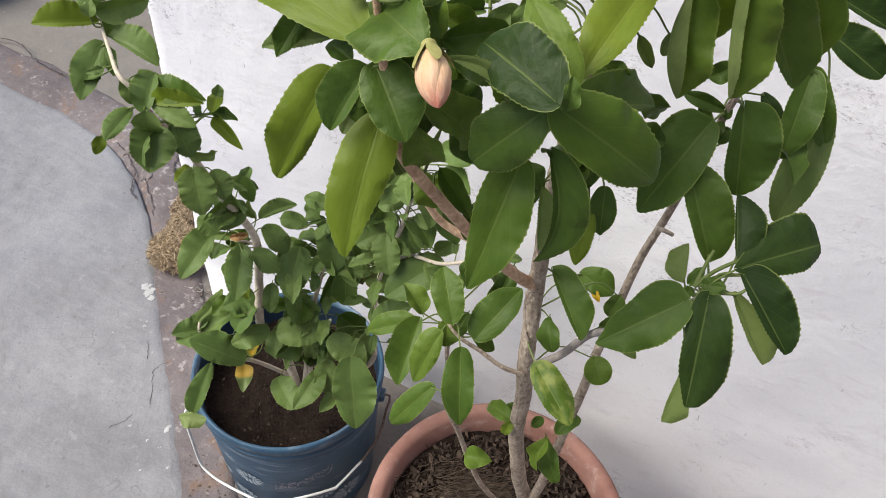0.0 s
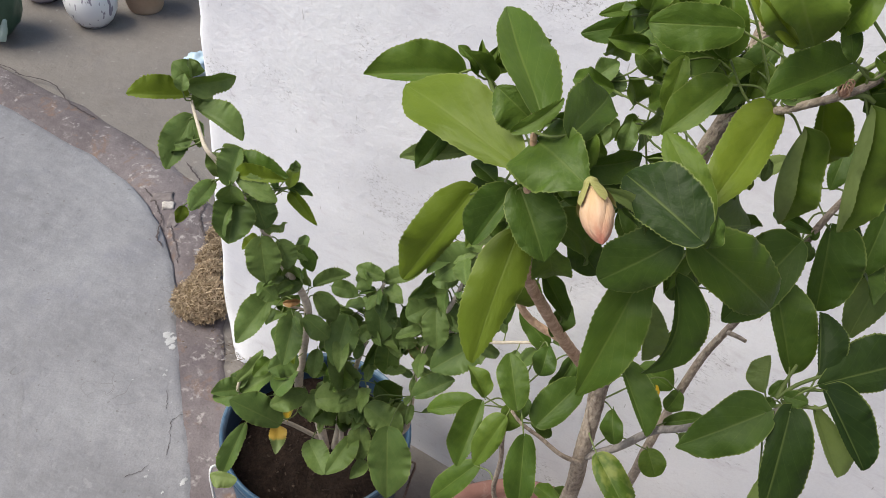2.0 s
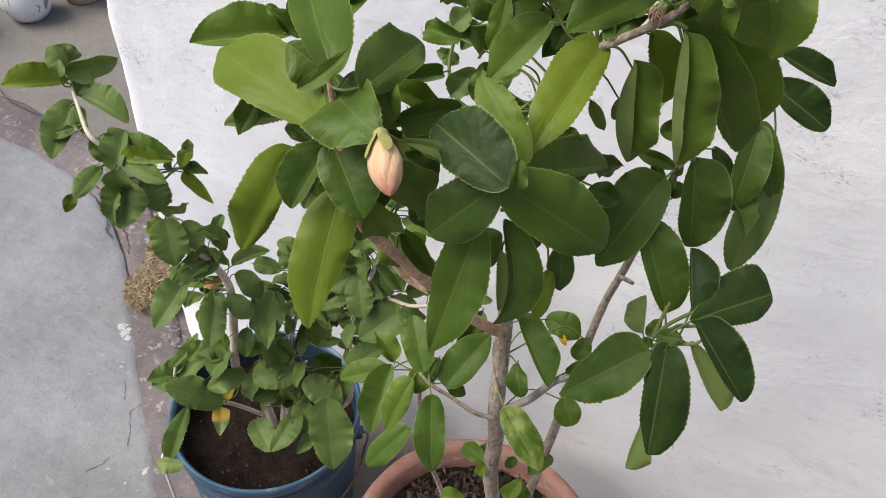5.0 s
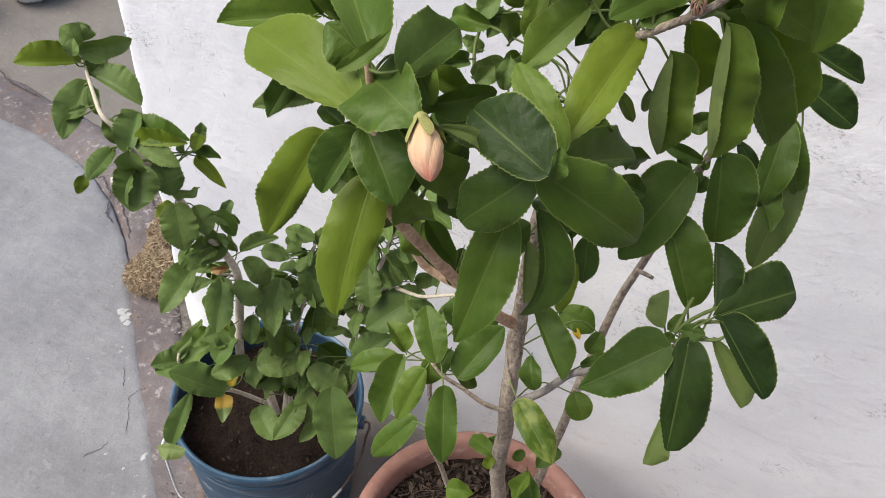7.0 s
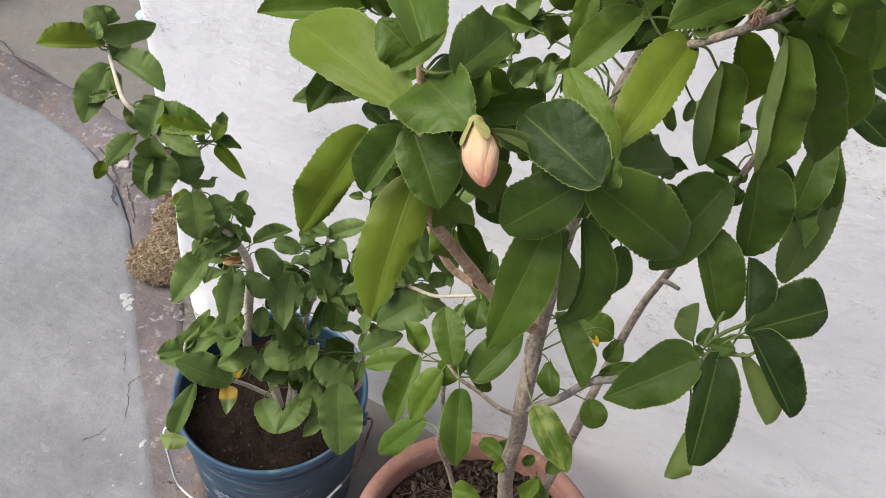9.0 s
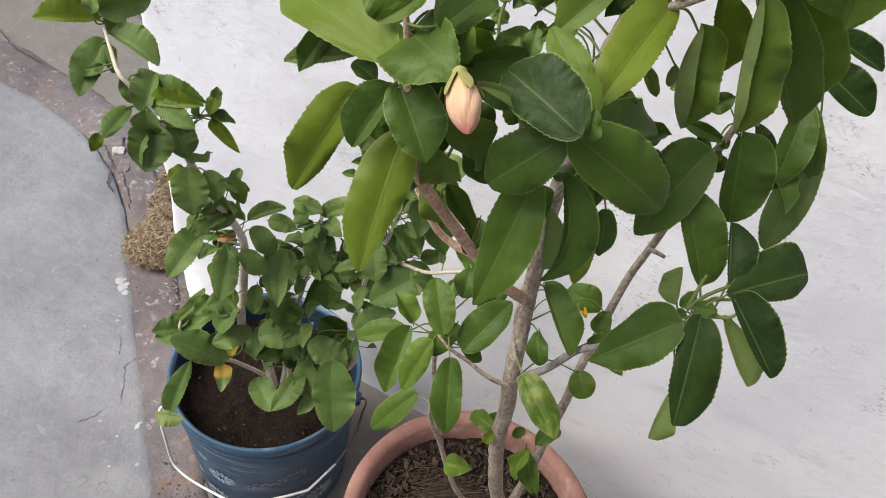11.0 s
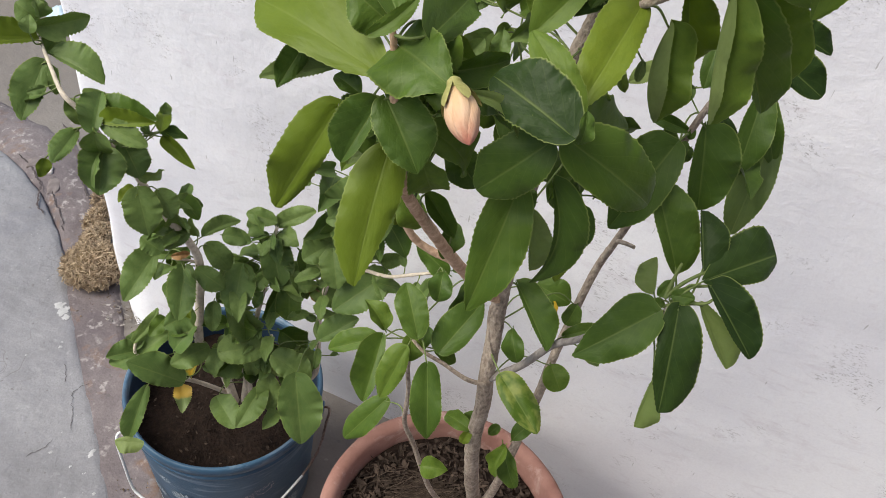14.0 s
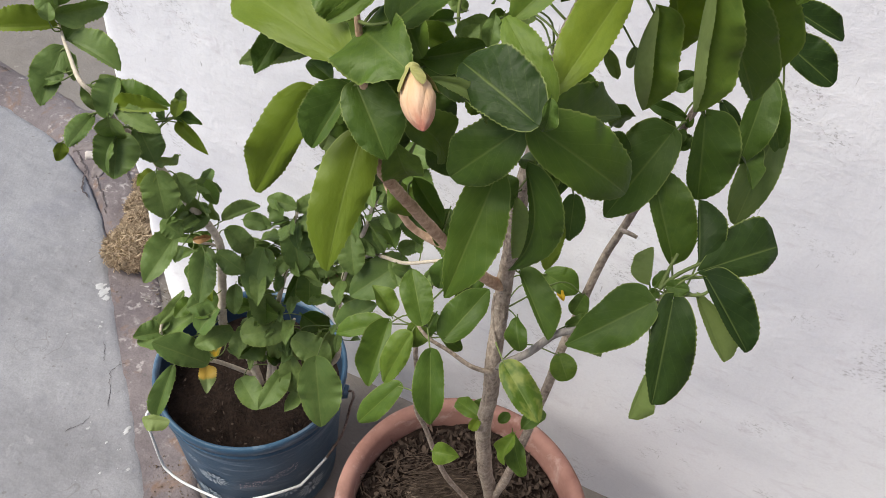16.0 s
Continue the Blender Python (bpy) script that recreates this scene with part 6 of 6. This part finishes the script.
blades(stem_tall, LEAF_SMALL, [
    (-0.5063, 0.5173, 0.6935, -0.4788, 0.5542, 0.6999, 0.0148, 0.0054, 25, 30, 0.4, 0.5, 1.1, 0.06, 0.0027, 19),
    (-0.5227, 0.495, 0.6499, -0.5042, 0.4468, 0.6088, 0.018, 0.019, 25, 15, 0.45, 0.35, 0.95, 0.06, 0, -26),
    (-0.5054, 0.4958, 0.6534, -0.4724, 0.5017, 0.6303, 0.0136, 0.0139, 20, 15, 0.5, 0.5, 0.9, 0.06, 0, -10),
    (-0.5135, 0.5277, 0.6636, -0.4832, 0.5305, 0.6315, 0.0163, 0.0124, 15, 20, 0.5, 0.5, 0.9, 0.06, 0, -14),
    (-0.5203, 0.4922, 0.5646, -0.5387, 0.4566, 0.5643, 0.0193, 0.0153, 15, 20, 0.5, 0.45, 0.9, 0.06, 0, -17),
    (-0.5271, 0.455, 0.4504, -0.5803, 0.422, 0.5017, 0.0151, 0.0271, 15, 14, 0.5, 0.5, 0.85, 0.06, 0, 14),
])
blades(stem_tall, LEAF_SMALL, [
    (-0.5116, 0.4988, 0.4863, -0.5405, 0.4557, 0.4817, 0.0173, 0.0146, 15, 20, 0.5, 0.5, 0.9, 0.06, 0, -12),
])
blades(stem_tall, LEAF_DARK, [
    (-0.5316, 0.43, 0.9219, -0.4762, 0.4401, 0.9316, 0.0207, 0.005, 20, 35, 0.35, 0.5, 1, 0.06, 0, 14),
    (-0.513, 0.4971, 0.7728, -0.49, 0.4925, 0.7495, 0.0104, 0.0078, 20, 20, 0.5, 0.5, 0.95, 0.05, 0, -16),
])
blades(stem_left, LEAF_SMALL, [
    (-0.5981, 0.4591, 0.4917, -0.5984, 0.5124, 0.5057, 0.0111, 0.0077, 20, 30, 0.35, 0.5, 1.1, 0.05, -0.0037, 27),
    (-0.5956, 0.4595, 0.4709, -0.6205, 0.4259, 0.4806, 0.0076, 0.0194, 25, 20, 0.5, 0.42, 1, 0.06, 0, -9),
    (-0.5822, 0.4429, 0.4116, -0.5819, 0.3888, 0.3489, 0.0109, 0.0194, 25, 20, 0.4, 0.6, 1, 0.04, 0, -26),
])
blades(stem_mid, LEAF_SMALL, [
    (-0.4906, 0.4994, 0.4887, -0.4397, 0.5371, 0.4901, 0.0286, 0.0208, 14, 16, 0.5, 0.45, 0.9, 0.06, 0, 4),
    (-0.5025, 0.4924, 0.3756, -0.453, 0.464, 0.3724, 0.0207, 0.0175, 15, 15, 0.45, 0.45, 0.9, 0.06, 0, -21),
    (-0.4441, 0.5219, 0.4089, -0.4453, 0.4565, 0.3911, 0.0212, 0.0118, 20, 20, 0.45, 0.5, 1, 0.06, 0, -18),
    (-0.4397, 0.5323, 0.4241, -0.4216, 0.5087, 0.3779, 0.016, 0.0194, 20, 20, 0.45, 0.45, 0.9, 0.06, 0, -21),
    (-0.4559, 0.5836, 0.6525, -0.4291, 0.5568, 0.6013, 0.0234, 0.0205, 16, 16, 0.45, 0.45, 0.9, 0.06, 0, -19),
    (-0.4737, 0.562, 0.6578, -0.5081, 0.5575, 0.6482, 0.0063, 0.0159, 25, 20, 0.5, 0.45, 0.9, 0.06, 0, -7),
])
blades(stem_mid, LEAF_SMALL, [
    (-0.4541, 0.591, 0.6793, -0.4915, 0.5839, 0.6818, 0.0105, 0.012, 20, 20, 0.5, 0.5, 0.95, 0.06, 0, -4),
    (-0.454, 0.5948, 0.669, -0.4156, 0.6256, 0.6877, 0.0166, 0.0083, 20, 20, 0.45, 0.5, 0.95, 0.06, 0, 16),
    (-0.4803, 0.5497, 0.6207, -0.4566, 0.4886, 0.6009, 0.023, 0.0201, 16, 16, 0.45, 0.45, 0.95, 0.05, 0, -24),
    (-0.4326, 0.5907, 0.6122, -0.3992, 0.5576, 0.588, 0.0164, 0.0179, 15, 15, 0.45, 0.45, 0.9, 0.05, 0, -16),
])
blades(stem_right, LEAF_SMALL, [
    (-0.4247, 0.5264, 0.4905, -0.3692, 0.5299, 0.4667, 0.0236, 0.0173, 16, 16, 0.45, 0.45, 0.9, 0.06, 0, -10),
    (-0.3837, 0.5152, 0.4843, -0.351, 0.4725, 0.3968, 0.033, 0.0268, 15, 16, 0.42, 0.4, 0.95, 0.05, 0, -19),
    (-0.3381, 0.599, 0.7889, -0.3671, 0.5695, 0.7486, 0.0148, 0.0251, 18, 14, 0.45, 0.45, 0.95, 0.06, 0, -18),
    (-0.3685, 0.583, 0.679, -0.3462, 0.5542, 0.6476, 0.0166, 0.0194, 18, 18, 0.45, 0.45, 0.9, 0.06, 0, -14),
    (-0.3649, 0.5878, 0.6825, -0.3264, 0.5935, 0.6647, 0.0195, 0.0111, 16, 20, 0.5, 0.5, 0.9, 0.06, 0, -1),
    (-0.3022, 0.6019, 0.6528, -0.3477, 0.5463, 0.6134, 0.0241, 0.0262, 15, 14, 0.4, 0.45, 0.95, 0.05, 0, -12),
])
blades(stem_right, LEAF_SMALL, [
    (-0.3749, 0.5907, 0.6807, -0.3985, 0.5612, 0.6664, 0.0145, 0.0187, 18, 16, 0.5, 0.5, 0.9, 0.06, 0, -15),
    (-0.3593, 0.5397, 0.5554, -0.3217, 0.5702, 0.5877, 0.0205, 0.0093, 16, 20, 0.45, 0.5, 0.9, 0.05, 0, 9),
])
blades(stem_mid, LEAF_DARK, [
    (-0.4285, 0.5771, 0.5784, -0.4159, 0.5545, 0.5413, 0.0173, 0.0184, 20, 15, 0.5, 0.5, 0.9, 0.05, 0, -19),
])
blades(stem_left, LEAF_PALE, [
    (-0.5532, 0.3879, 0.3698, -0.5891, 0.3741, 0.3679, 0.0162, 0.0065, 15, 15, 0.5, 0.5, 0.9, 0.04, 0, 6),
])


def young_leaves(stem, count, low, seed):
    """Small young leaves on short stalks round the upper part of a stem."""
    rng = random.Random(seed)
    line = STEM_LINES[stem.name]
    rows = []
    for _ in range(count):
        q = line[int(rng.uniform(low, 0.98) * (len(line) - 1))]
        a = rng.uniform(0, 6.283)
        out = Vector((math.cos(a), math.sin(a) - 0.25, rng.uniform(-0.6, 0.7))).normalized()
        base = q + out * rng.uniform(0.008, 0.022)
        size = rng.uniform(0.015, 0.036)
        tip = base + (out + Vector((rng.gauss(0, 0.4), rng.gauss(-0.1, 0.4), rng.gauss(-0.35, 0.4)))).normalized() * size
        w = size * rng.uniform(0.24, 0.38)
        rows.append((*base, *tip, w, w * rng.uniform(0.5, 1.1), rng.uniform(10, 45), rng.uniform(10, 45), rng.uniform(0.3, 0.5), rng.uniform(0.3, 0.5), 0.95, rng.uniform(0.02, 0.14), 0.0, rng.uniform(-25, 25)))
    blades(stem, LEAF_SMALL, rows)


young_leaves(stem_tall, 12, 0.35, 1)
young_leaves(stem_mid, 24, 0.40, 2)
young_leaves(stem_right, 34, 0.36, 3)
young_leaves(stem_side, 10, 0.1, 4)
for points, thick, sprouts in (
    ([[-0.475, 0.533, 0.318], [-0.477, 0.538, 0.356], [-0.480, 0.543, 0.389], [-0.483, 0.546, 0.419]], 0.0042, 5),
    ([[-0.479, 0.539, 0.366], [-0.467, 0.551, 0.413], [-0.456, 0.559, 0.452], [-0.450, 0.563, 0.478]], 0.0030, 9),
    ([[-0.482, 0.536, 0.355], [-0.488, 0.540, 0.388], [-0.495, 0.542, 0.412], [-0.492, 0.545, 0.435]], 0.0026, 4),
    ([[-0.470, 0.540, 0.318], [-0.463, 0.547, 0.395], [-0.447, 0.556, 0.420], [-0.450, 0.559, 0.444]], 0.0026, 10),
    ([[-0.513, 0.509, 0.647], [-0.520, 0.502, 0.656], [-0.525, 0.493, 0.663], [-0.534, 0.487, 0.666]], 0.0018, 3),
):
    stub = branch(small_hibiscus, points, thick, thick * 0.7, BARK_PALE, "dry beige stub of a cut shoot")
    young_leaves(stub, sprouts, 0.45, 7 + sprouts)

# ---- the straw clump and the things on the far floor ----
def straw_clump():
    nest = thing("straw_clump", (-1.064, 0.818, 0.0), "clump of dry straw wedged between slab and wall", "straw")
    rng = random.Random(11)
    bm = bmesh.new()
    for at, size in (((0, 0, 0.028), (0.062, 0.058, 0.034)), ((-0.050, 0.070, 0.028), (0.022, 0.04, 0.022)), ((-0.090, 0.135, 0.028), (0.018, 0.05, 0.020)), ((-0.130, 0.205, 0.025), (0.014, 0.045, 0.016))):
        bmesh.ops.create_icosphere(bm, subdivisions=3, radius=1, matrix=Matrix.Translation(at) @ Matrix.Diagonal((*size, 1)))
    for v in bm.verts:
        v.co += v.co.normalized() * 0.008 * noise.noise(v.co * 40)
        v.co.z = max(v.co.z, 0.0)
    part("core", bm, STRAW_CORE, nest)

    def place(r):
        at, size = ((Vector((0, 0, 0.028)), (0.066, 0.062, 0.036)), (Vector((-0.050, 0.070, 0.028)), (0.025, 0.042, 0.024)), (Vector((-0.090, 0.135, 0.028)), (0.020, 0.052, 0.022)), (Vector((-0.130, 0.205, 0.025)), (0.016, 0.047, 0.018)))[r.choices((0, 1, 2, 3), (5, 2, 2, 1.5))[0]]
        d = Vector((r.gauss(0, 1), r.gauss(0, 1), abs(r.gauss(0.3, 0.8)))).normalized()
        return at + Vector((d.x * size[0], d.y * size[1], d.z * size[2]))

    straw = part("straw", fibres(bmesh.new(), rng, 2600, place, None, 0.022, 0.0010, 0.7), STRAW, nest, "short dry yellow-brown straws")
    tagged(straw, kind="stuff")


def round_pot(name, at, r, height, mat, label, prof=None):
    pot = thing(name, at, label, "flower pot", "pots on the far floor")
    prof = prof or [(0.0, 0.0), (0.55, 0.0), (0.75, 0.12), (0.95, 0.35), (1.0, 0.55), (0.95, 0.75), (0.78, 0.92), (0.72, 1.0), (0.66, 1.0), (0.70, 0.9), (0.6, 0.8)]
    part("body", lathe([(a * r, b * height) for a, b in prof], 48), mat, pot)
    return pot


def far_pots():
    white, nt, p = material("painted_white_ceramic", 0.3, 0.5)
    v = coords(nt, (1, 1, 1))
    n = noise_tex(nt, coords(nt, (60, 60, 22)), 1.0, 2, 0.5, 0.3)
    nt.links.new(mix(nt, ramp(nt, n, [(0.60, 0.0), (0.64, 0.85)]), (0.70, 0.70, 0.74), (0.16, 0.13, 0.20)), p.inputs["Base Color"])
    lilac = simple("lilac_ceramic", (0.30, 0.27, 0.38), (0.46, 0.43, 0.54), 30, 0.35)
    clay = simple("pale_clay", (0.36, 0.25, 0.18), (0.50, 0.37, 0.28), 25, 0.75)
    violet = simple("violet_plastic", (0.09, 0.07, 0.17), (0.15, 0.12, 0.26), 20, 0.4)
    green = simple("dark_green_plastic", (0.025, 0.055, 0.035), (0.06, 0.11, 0.07), 18, 0.4)
    blue = simple("light_blue_plastic", (0.34, 0.48, 0.62), (0.60, 0.70, 0.78), 30, 0.35)
    taper = [(0.0, 0.0), (0.60, 0.0), (0.66, 0.06), (0.92, 0.72), (1.0, 0.74), (1.03, 0.98), (0.97, 1.0), (0.9, 0.95), (0.86, 0.8)]
    round_pot("round_pot", (-2.215, 1.54, 0), 0.083, 0.145, white, "round white ceramic pot with dark brush marks")
    round_pot("round_pot", (-2.46, 1.545, 0), 0.080, 0.14, lilac, "round lilac-grey ceramic pot on the floor")
    round_pot("clay_pot", (-2.165, 1.715, 0), 0.088, 0.15, clay, "pale clay flower pot on the floor", taper)
    round_pot("plastic_pot", (-2.17, 1.895, 0), 0.075, 0.14, violet, "dark violet plastic flower pot", taper)
    bag = thing("grow_bag", (-2.38, 1.29, 0), "dark green plastic bag of soil with a torn pale corner", "grow bag", "pots on the far floor")
    bm = bmesh.new()
    bmesh.ops.create_icosphere(bm, subdivisions=4, radius=1)
    for q in bm.verts:
        k = 1 + 0.12 * noise.noise(q.co * 2.3) + 0.05 * noise.noise(q.co * 7)
        q.co = Vector((q.co.x * 0.105 * k, q.co.y * 0.10 * k, 0.13 + max(q.co.z, -0.93) * 0.14 * (1 + 0.1 * noise.noise(q.co * 3))))
    part("bag", bm, green, bag)
    bm = bmesh.new()
    tube(bm, [(0.085, -0.035, 0.03), (0.097, -0.02, 0.075), (0.092, -0.012, 0.11)], 0.016, 0.006, 6, 0.4)
    part("torn_corner", bm, simple("pale_torn_plastic", (0.30, 0.40, 0.36), (0.50, 0.58, 0.54), 30, 0.4), bag, "pale torn plastic corner")
    bag = thing("plastic_bag", (-1.752, 1.538, 0), "crumpled pale blue plastic bag behind the wall's end", "plastic bag")
    bm = bmesh.new()
    bmesh.ops.create_icosphere(bm, subdivisions=4, radius=1)
    for q in bm.verts:
        k = 1 + 0.30 * noise.noise(q.co * 2.1) + 0.14 * noise.noise(q.co * 5.5)
        q.co = Vector((q.co.x * 0.05 * k, q.co.y * 0.045 * k, max(0.028 + q.co.z * 0.034 * k, 0.0)))
    part("film", bm, blue, bag)


def paint_splashes():
    """Dried whitewash spilt along the slab's edge."""
    rng = random.Random(31)
    bm = bmesh.new()
    edge = slab_edge()
    large = ((-1.068, 0.712, 0.008), (-1.052, 0.702, 0.009), (-1.038, 0.692, 0.006), (-0.790, 0.470, 0.0055), (-1.001, 0.640, 0.002), (-0.865, 0.517, 0.003), (-0.864, 0.479, 0.002), (-0.854, 0.438, 0.003), (-0.805, 0.432, 0.0025), (-0.735, 0.408, 0.003), (-1.199, 0.807, 0.002))
    for spot in range(64):
        q = edge[rng.randrange(52, 96)]
        inward = abs(rng.gauss(0.012, 0.05)) + 0.008
        x, y = q.x - 0.67 * inward, q.y - 0.74 * inward
        r = 0.0008 + 0.0028 * rng.random() ** 3
        if spot < len(large):
            x, y, r = large[spot]
        n = 26
        ring = [r * max(0.2, 1 + 0.8 * noise.noise((math.cos(6.283 * k / n) * 1.5 + x * 50, math.sin(6.283 * k / n) * 1.5, y * 50)) + 0.5 * noise.noise((math.cos(6.283 * k / n) * 5 + x * 90, math.sin(6.283 * k / n) * 5, y * 90))) for k in range(n)]
        lo = [bm.verts.new((x + ring[k] * math.cos(6.283 * k / n), y + ring[k] * math.sin(6.283 * k / n) * 1.3, 0.0115)) for k in range(n)]
        hi = [bm.verts.new((x + 0.8 * ring[k] * math.cos(6.283 * k / n), y + 0.8 * ring[k] * math.sin(6.283 * k / n) * 1.3, 0.0119)) for k in range(n)]
        bm.faces.new(hi)
        for k in range(n):
            bm.faces.new((lo[k], lo[(k + 1) % n], hi[(k + 1) % n], hi[k]))
    ob = new("paint_splashes", finish("paint_splashes", bm, simple("dried_whitewash", (0.28, 0.28, 0.295), (0.50, 0.49, 0.51), 60, 0.85)))
    tagged(ob, "dried whitewash spots on the grey slab", "paint spots", kind="stuff")


def cracks():
    """Ragged dark ribbons that paint the shade of open cracks on the slab's corner and the mortar beside it."""
    # Dark tone in place of the shade down in a crack.
    dark = simple("crack_shade", (0.045, 0.037, 0.038), (0.12, 0.10, 0.105), 160, 0.95, 0.1)
    lines = (
        ([(-1.464, 1.027), (-1.422, 1.013), (-1.378, 0.993), (-1.343, 0.968), (-1.312, 0.922), (-1.272, 0.897)], 0.0022, 0.0150),
        ([(-1.315, 0.971), (-1.269, 0.935), (-1.244, 0.919), (-1.202, 0.879)], 0.0015, 0.0150),
        ([(-1.455, 1.171), (-1.411, 1.151), (-1.363, 1.131), (-1.325, 1.115), (-1.293, 1.062), (-1.279, 1.034), (-1.238, 1.001), (-1.192, 0.973)], 0.0030, 0.0160),
        ([(-0.885, 0.413), (-0.873, 0.432), (-0.866, 0.459)], 0.0005, 0.0128),
        ([(-0.890, 0.585), (-0.899, 0.567), (-0.902, 0.551), (-0.877, 0.524), (-0.852, 0.491)], 0.0004, 0.0128),
        ([(-0.965, 0.603), (-0.940, 0.580), (-0.932, 0.567)], 0.0004, 0.0128),
        ([(-2.249, 1.167), (-2.156, 1.180), (-2.115, 1.176), (-2.014, 1.202), (-1.893, 1.166), (-1.775, 1.160)], 0.0026, 0.0160),
    )
    bm = bmesh.new()
    for points, width, z in lines:
        line = spline([(x, y, z) for x, y in points], 26)
        last = None
        for k, q in enumerate(line):
            way = (line[min(k + 1, len(line) - 1)] - line[max(k - 1, 0)]).normalized()
            side = Vector((way.y, -way.x, 0))
            q = q + side * (0.0035 * fuzz(q.x, q.y, 45, 2) + 0.0035 * fuzz(q.x, q.y, 130, 5))
            w = width * (0.5 + 0.5 * abs(fuzz(q.x, q.y, 90, 4)) * 2.2) * min(1, k / 5, (len(line) - 1 - k) / 5) + 0.0001
            now = [bm.verts.new(q + side * w), bm.verts.new(q + Vector((0, 0, 0.0006))), bm.verts.new(q - side * w)]
            if last:
                for i in (0, 1):
                    bm.faces.new((last[i], last[i + 1], now[i + 1], now[i]))
            last = now
    ob = new("crack", finish("crack", bm, dark))
    tagged(ob, "dark ragged ribbons painting the shade of cracks at the slab's broken corner", "cracks", kind="stuff")


def cement_fragment(name, at, size, tilt, mat, label):
    """A chunk broken out of the slab's corner, with worn edges."""
    bm = bmesh.new()
    bmesh.ops.create_cube(bm, size=2)
    bmesh.ops.subdivide_edges(bm, edges=bm.edges, cuts=5, use_grid_fill=True)
    for q in bm.verts:
        k = 0.80 + 0.20 * min(1, 1.6 - max(abs(q.co.x), abs(q.co.y)) * 0.6 - 0.3 * abs(q.co.z))
        k += 0.42 * noise.noise(q.co * 1.1 + Vector(at) * 9) + 0.16 * noise.noise(q.co * 3.1)
        q.co = Vector((q.co.x * size[0] * k, q.co.y * size[1] * k, q.co.z * size[2] * k))
    ob = new(name, finish(name, bm, mat))
    ob.matrix_world = pose(*at, 0, tilt, 35)
    tagged(ob, label, "cement chunk", "cement chunks at the broken corner")


def broken_corner():
    pale = simple("pale_broken_cement", (0.34, 0.30, 0.285), (0.60, 0.55, 0.53), 90, 0.9, 0.2, 0.6, 0.003)
    tan = simple("tan_broken_cement", (0.13, 0.108, 0.110), (0.24, 0.205, 0.205), 70, 0.9, 0.2, 0.6, 0.003)
    cement_fragment("cement_fragment", (-1.364, 1.012, 0.017), (0.014, 0.011, 0.006), 4, pale, "pale squarish cement chunk broken from the slab's corner")
    cement_fragment("cement_fragment", (-1.402, 1.030, 0.014), (0.026, 0.014, 0.004), -3, tan, "flat tan cement shard lying beside the crack")
    cement_fragment("cement_fragment", (-1.318, 0.985, 0.013), (0.014, 0.026, 0.004), 3, tan, "long tan cement shard lying beside the crack")


def plaster_flakes():
    """Flaked plaster and dry mortar fallen at the foot of the wall's end."""
    bm = chips(0.060, 90, 0.004, 0.015, 0.012, 12)
    for v in bm.verts:
        v.co.z = 0.008 + (v.co.z - 0.008) * 0.6
        v.co.y *= 0.55
    ob = new("plaster_flakes", finish("plaster_flakes", bm, islands("flaked_plaster", (0.13, 0.105, 0.095), (0.46, 0.43, 0.43)), False))
    ob.location = (-0.935, 0.752, 0.0)
    tagged(ob, "pale plaster flakes and dry mortar at the wall's foot", "rubble", kind="stuff")


def crumbs():
    """Crumbs of soil and straw dust swept against the mortar and the wall's foot."""
    rng = random.Random(77)
    bm = bmesh.new()
    for x, y, spread, count in ((-0.640, 0.402, 0.022, 50), (-0.672, 0.440, 0.02, 30), (-0.925, 0.765, 0.016, 60), (-1.010, 0.755, 0.022, 60), (-0.34, 0.42, 0.04, 12)):
        for _ in range(count):
            r = rng.uniform(0.0005, 0.0019)
            m = Matrix.Translation((x + rng.gauss(0, spread), y + rng.gauss(0, spread), 0.011)) @ Matrix.Diagonal((r * rng.uniform(0.7, 1.6), r, r * 0.6, 1))
            bmesh.ops.create_icosphere(bm, subdivisions=1, radius=1, matrix=m)
    ob = new("soil_crumbs", finish("soil_crumbs", bm, islands("dry_soil_crumbs", (0.05, 0.036, 0.028), (0.26, 0.19, 0.14)), False))
    tagged(ob, "dark soil crumbs on the worn mortar and floor", "crumbs", kind="stuff")


straw_clump()
broken_corner()
plaster_flakes()
crumbs()
cracks()
far_pots()
paint_splashes()
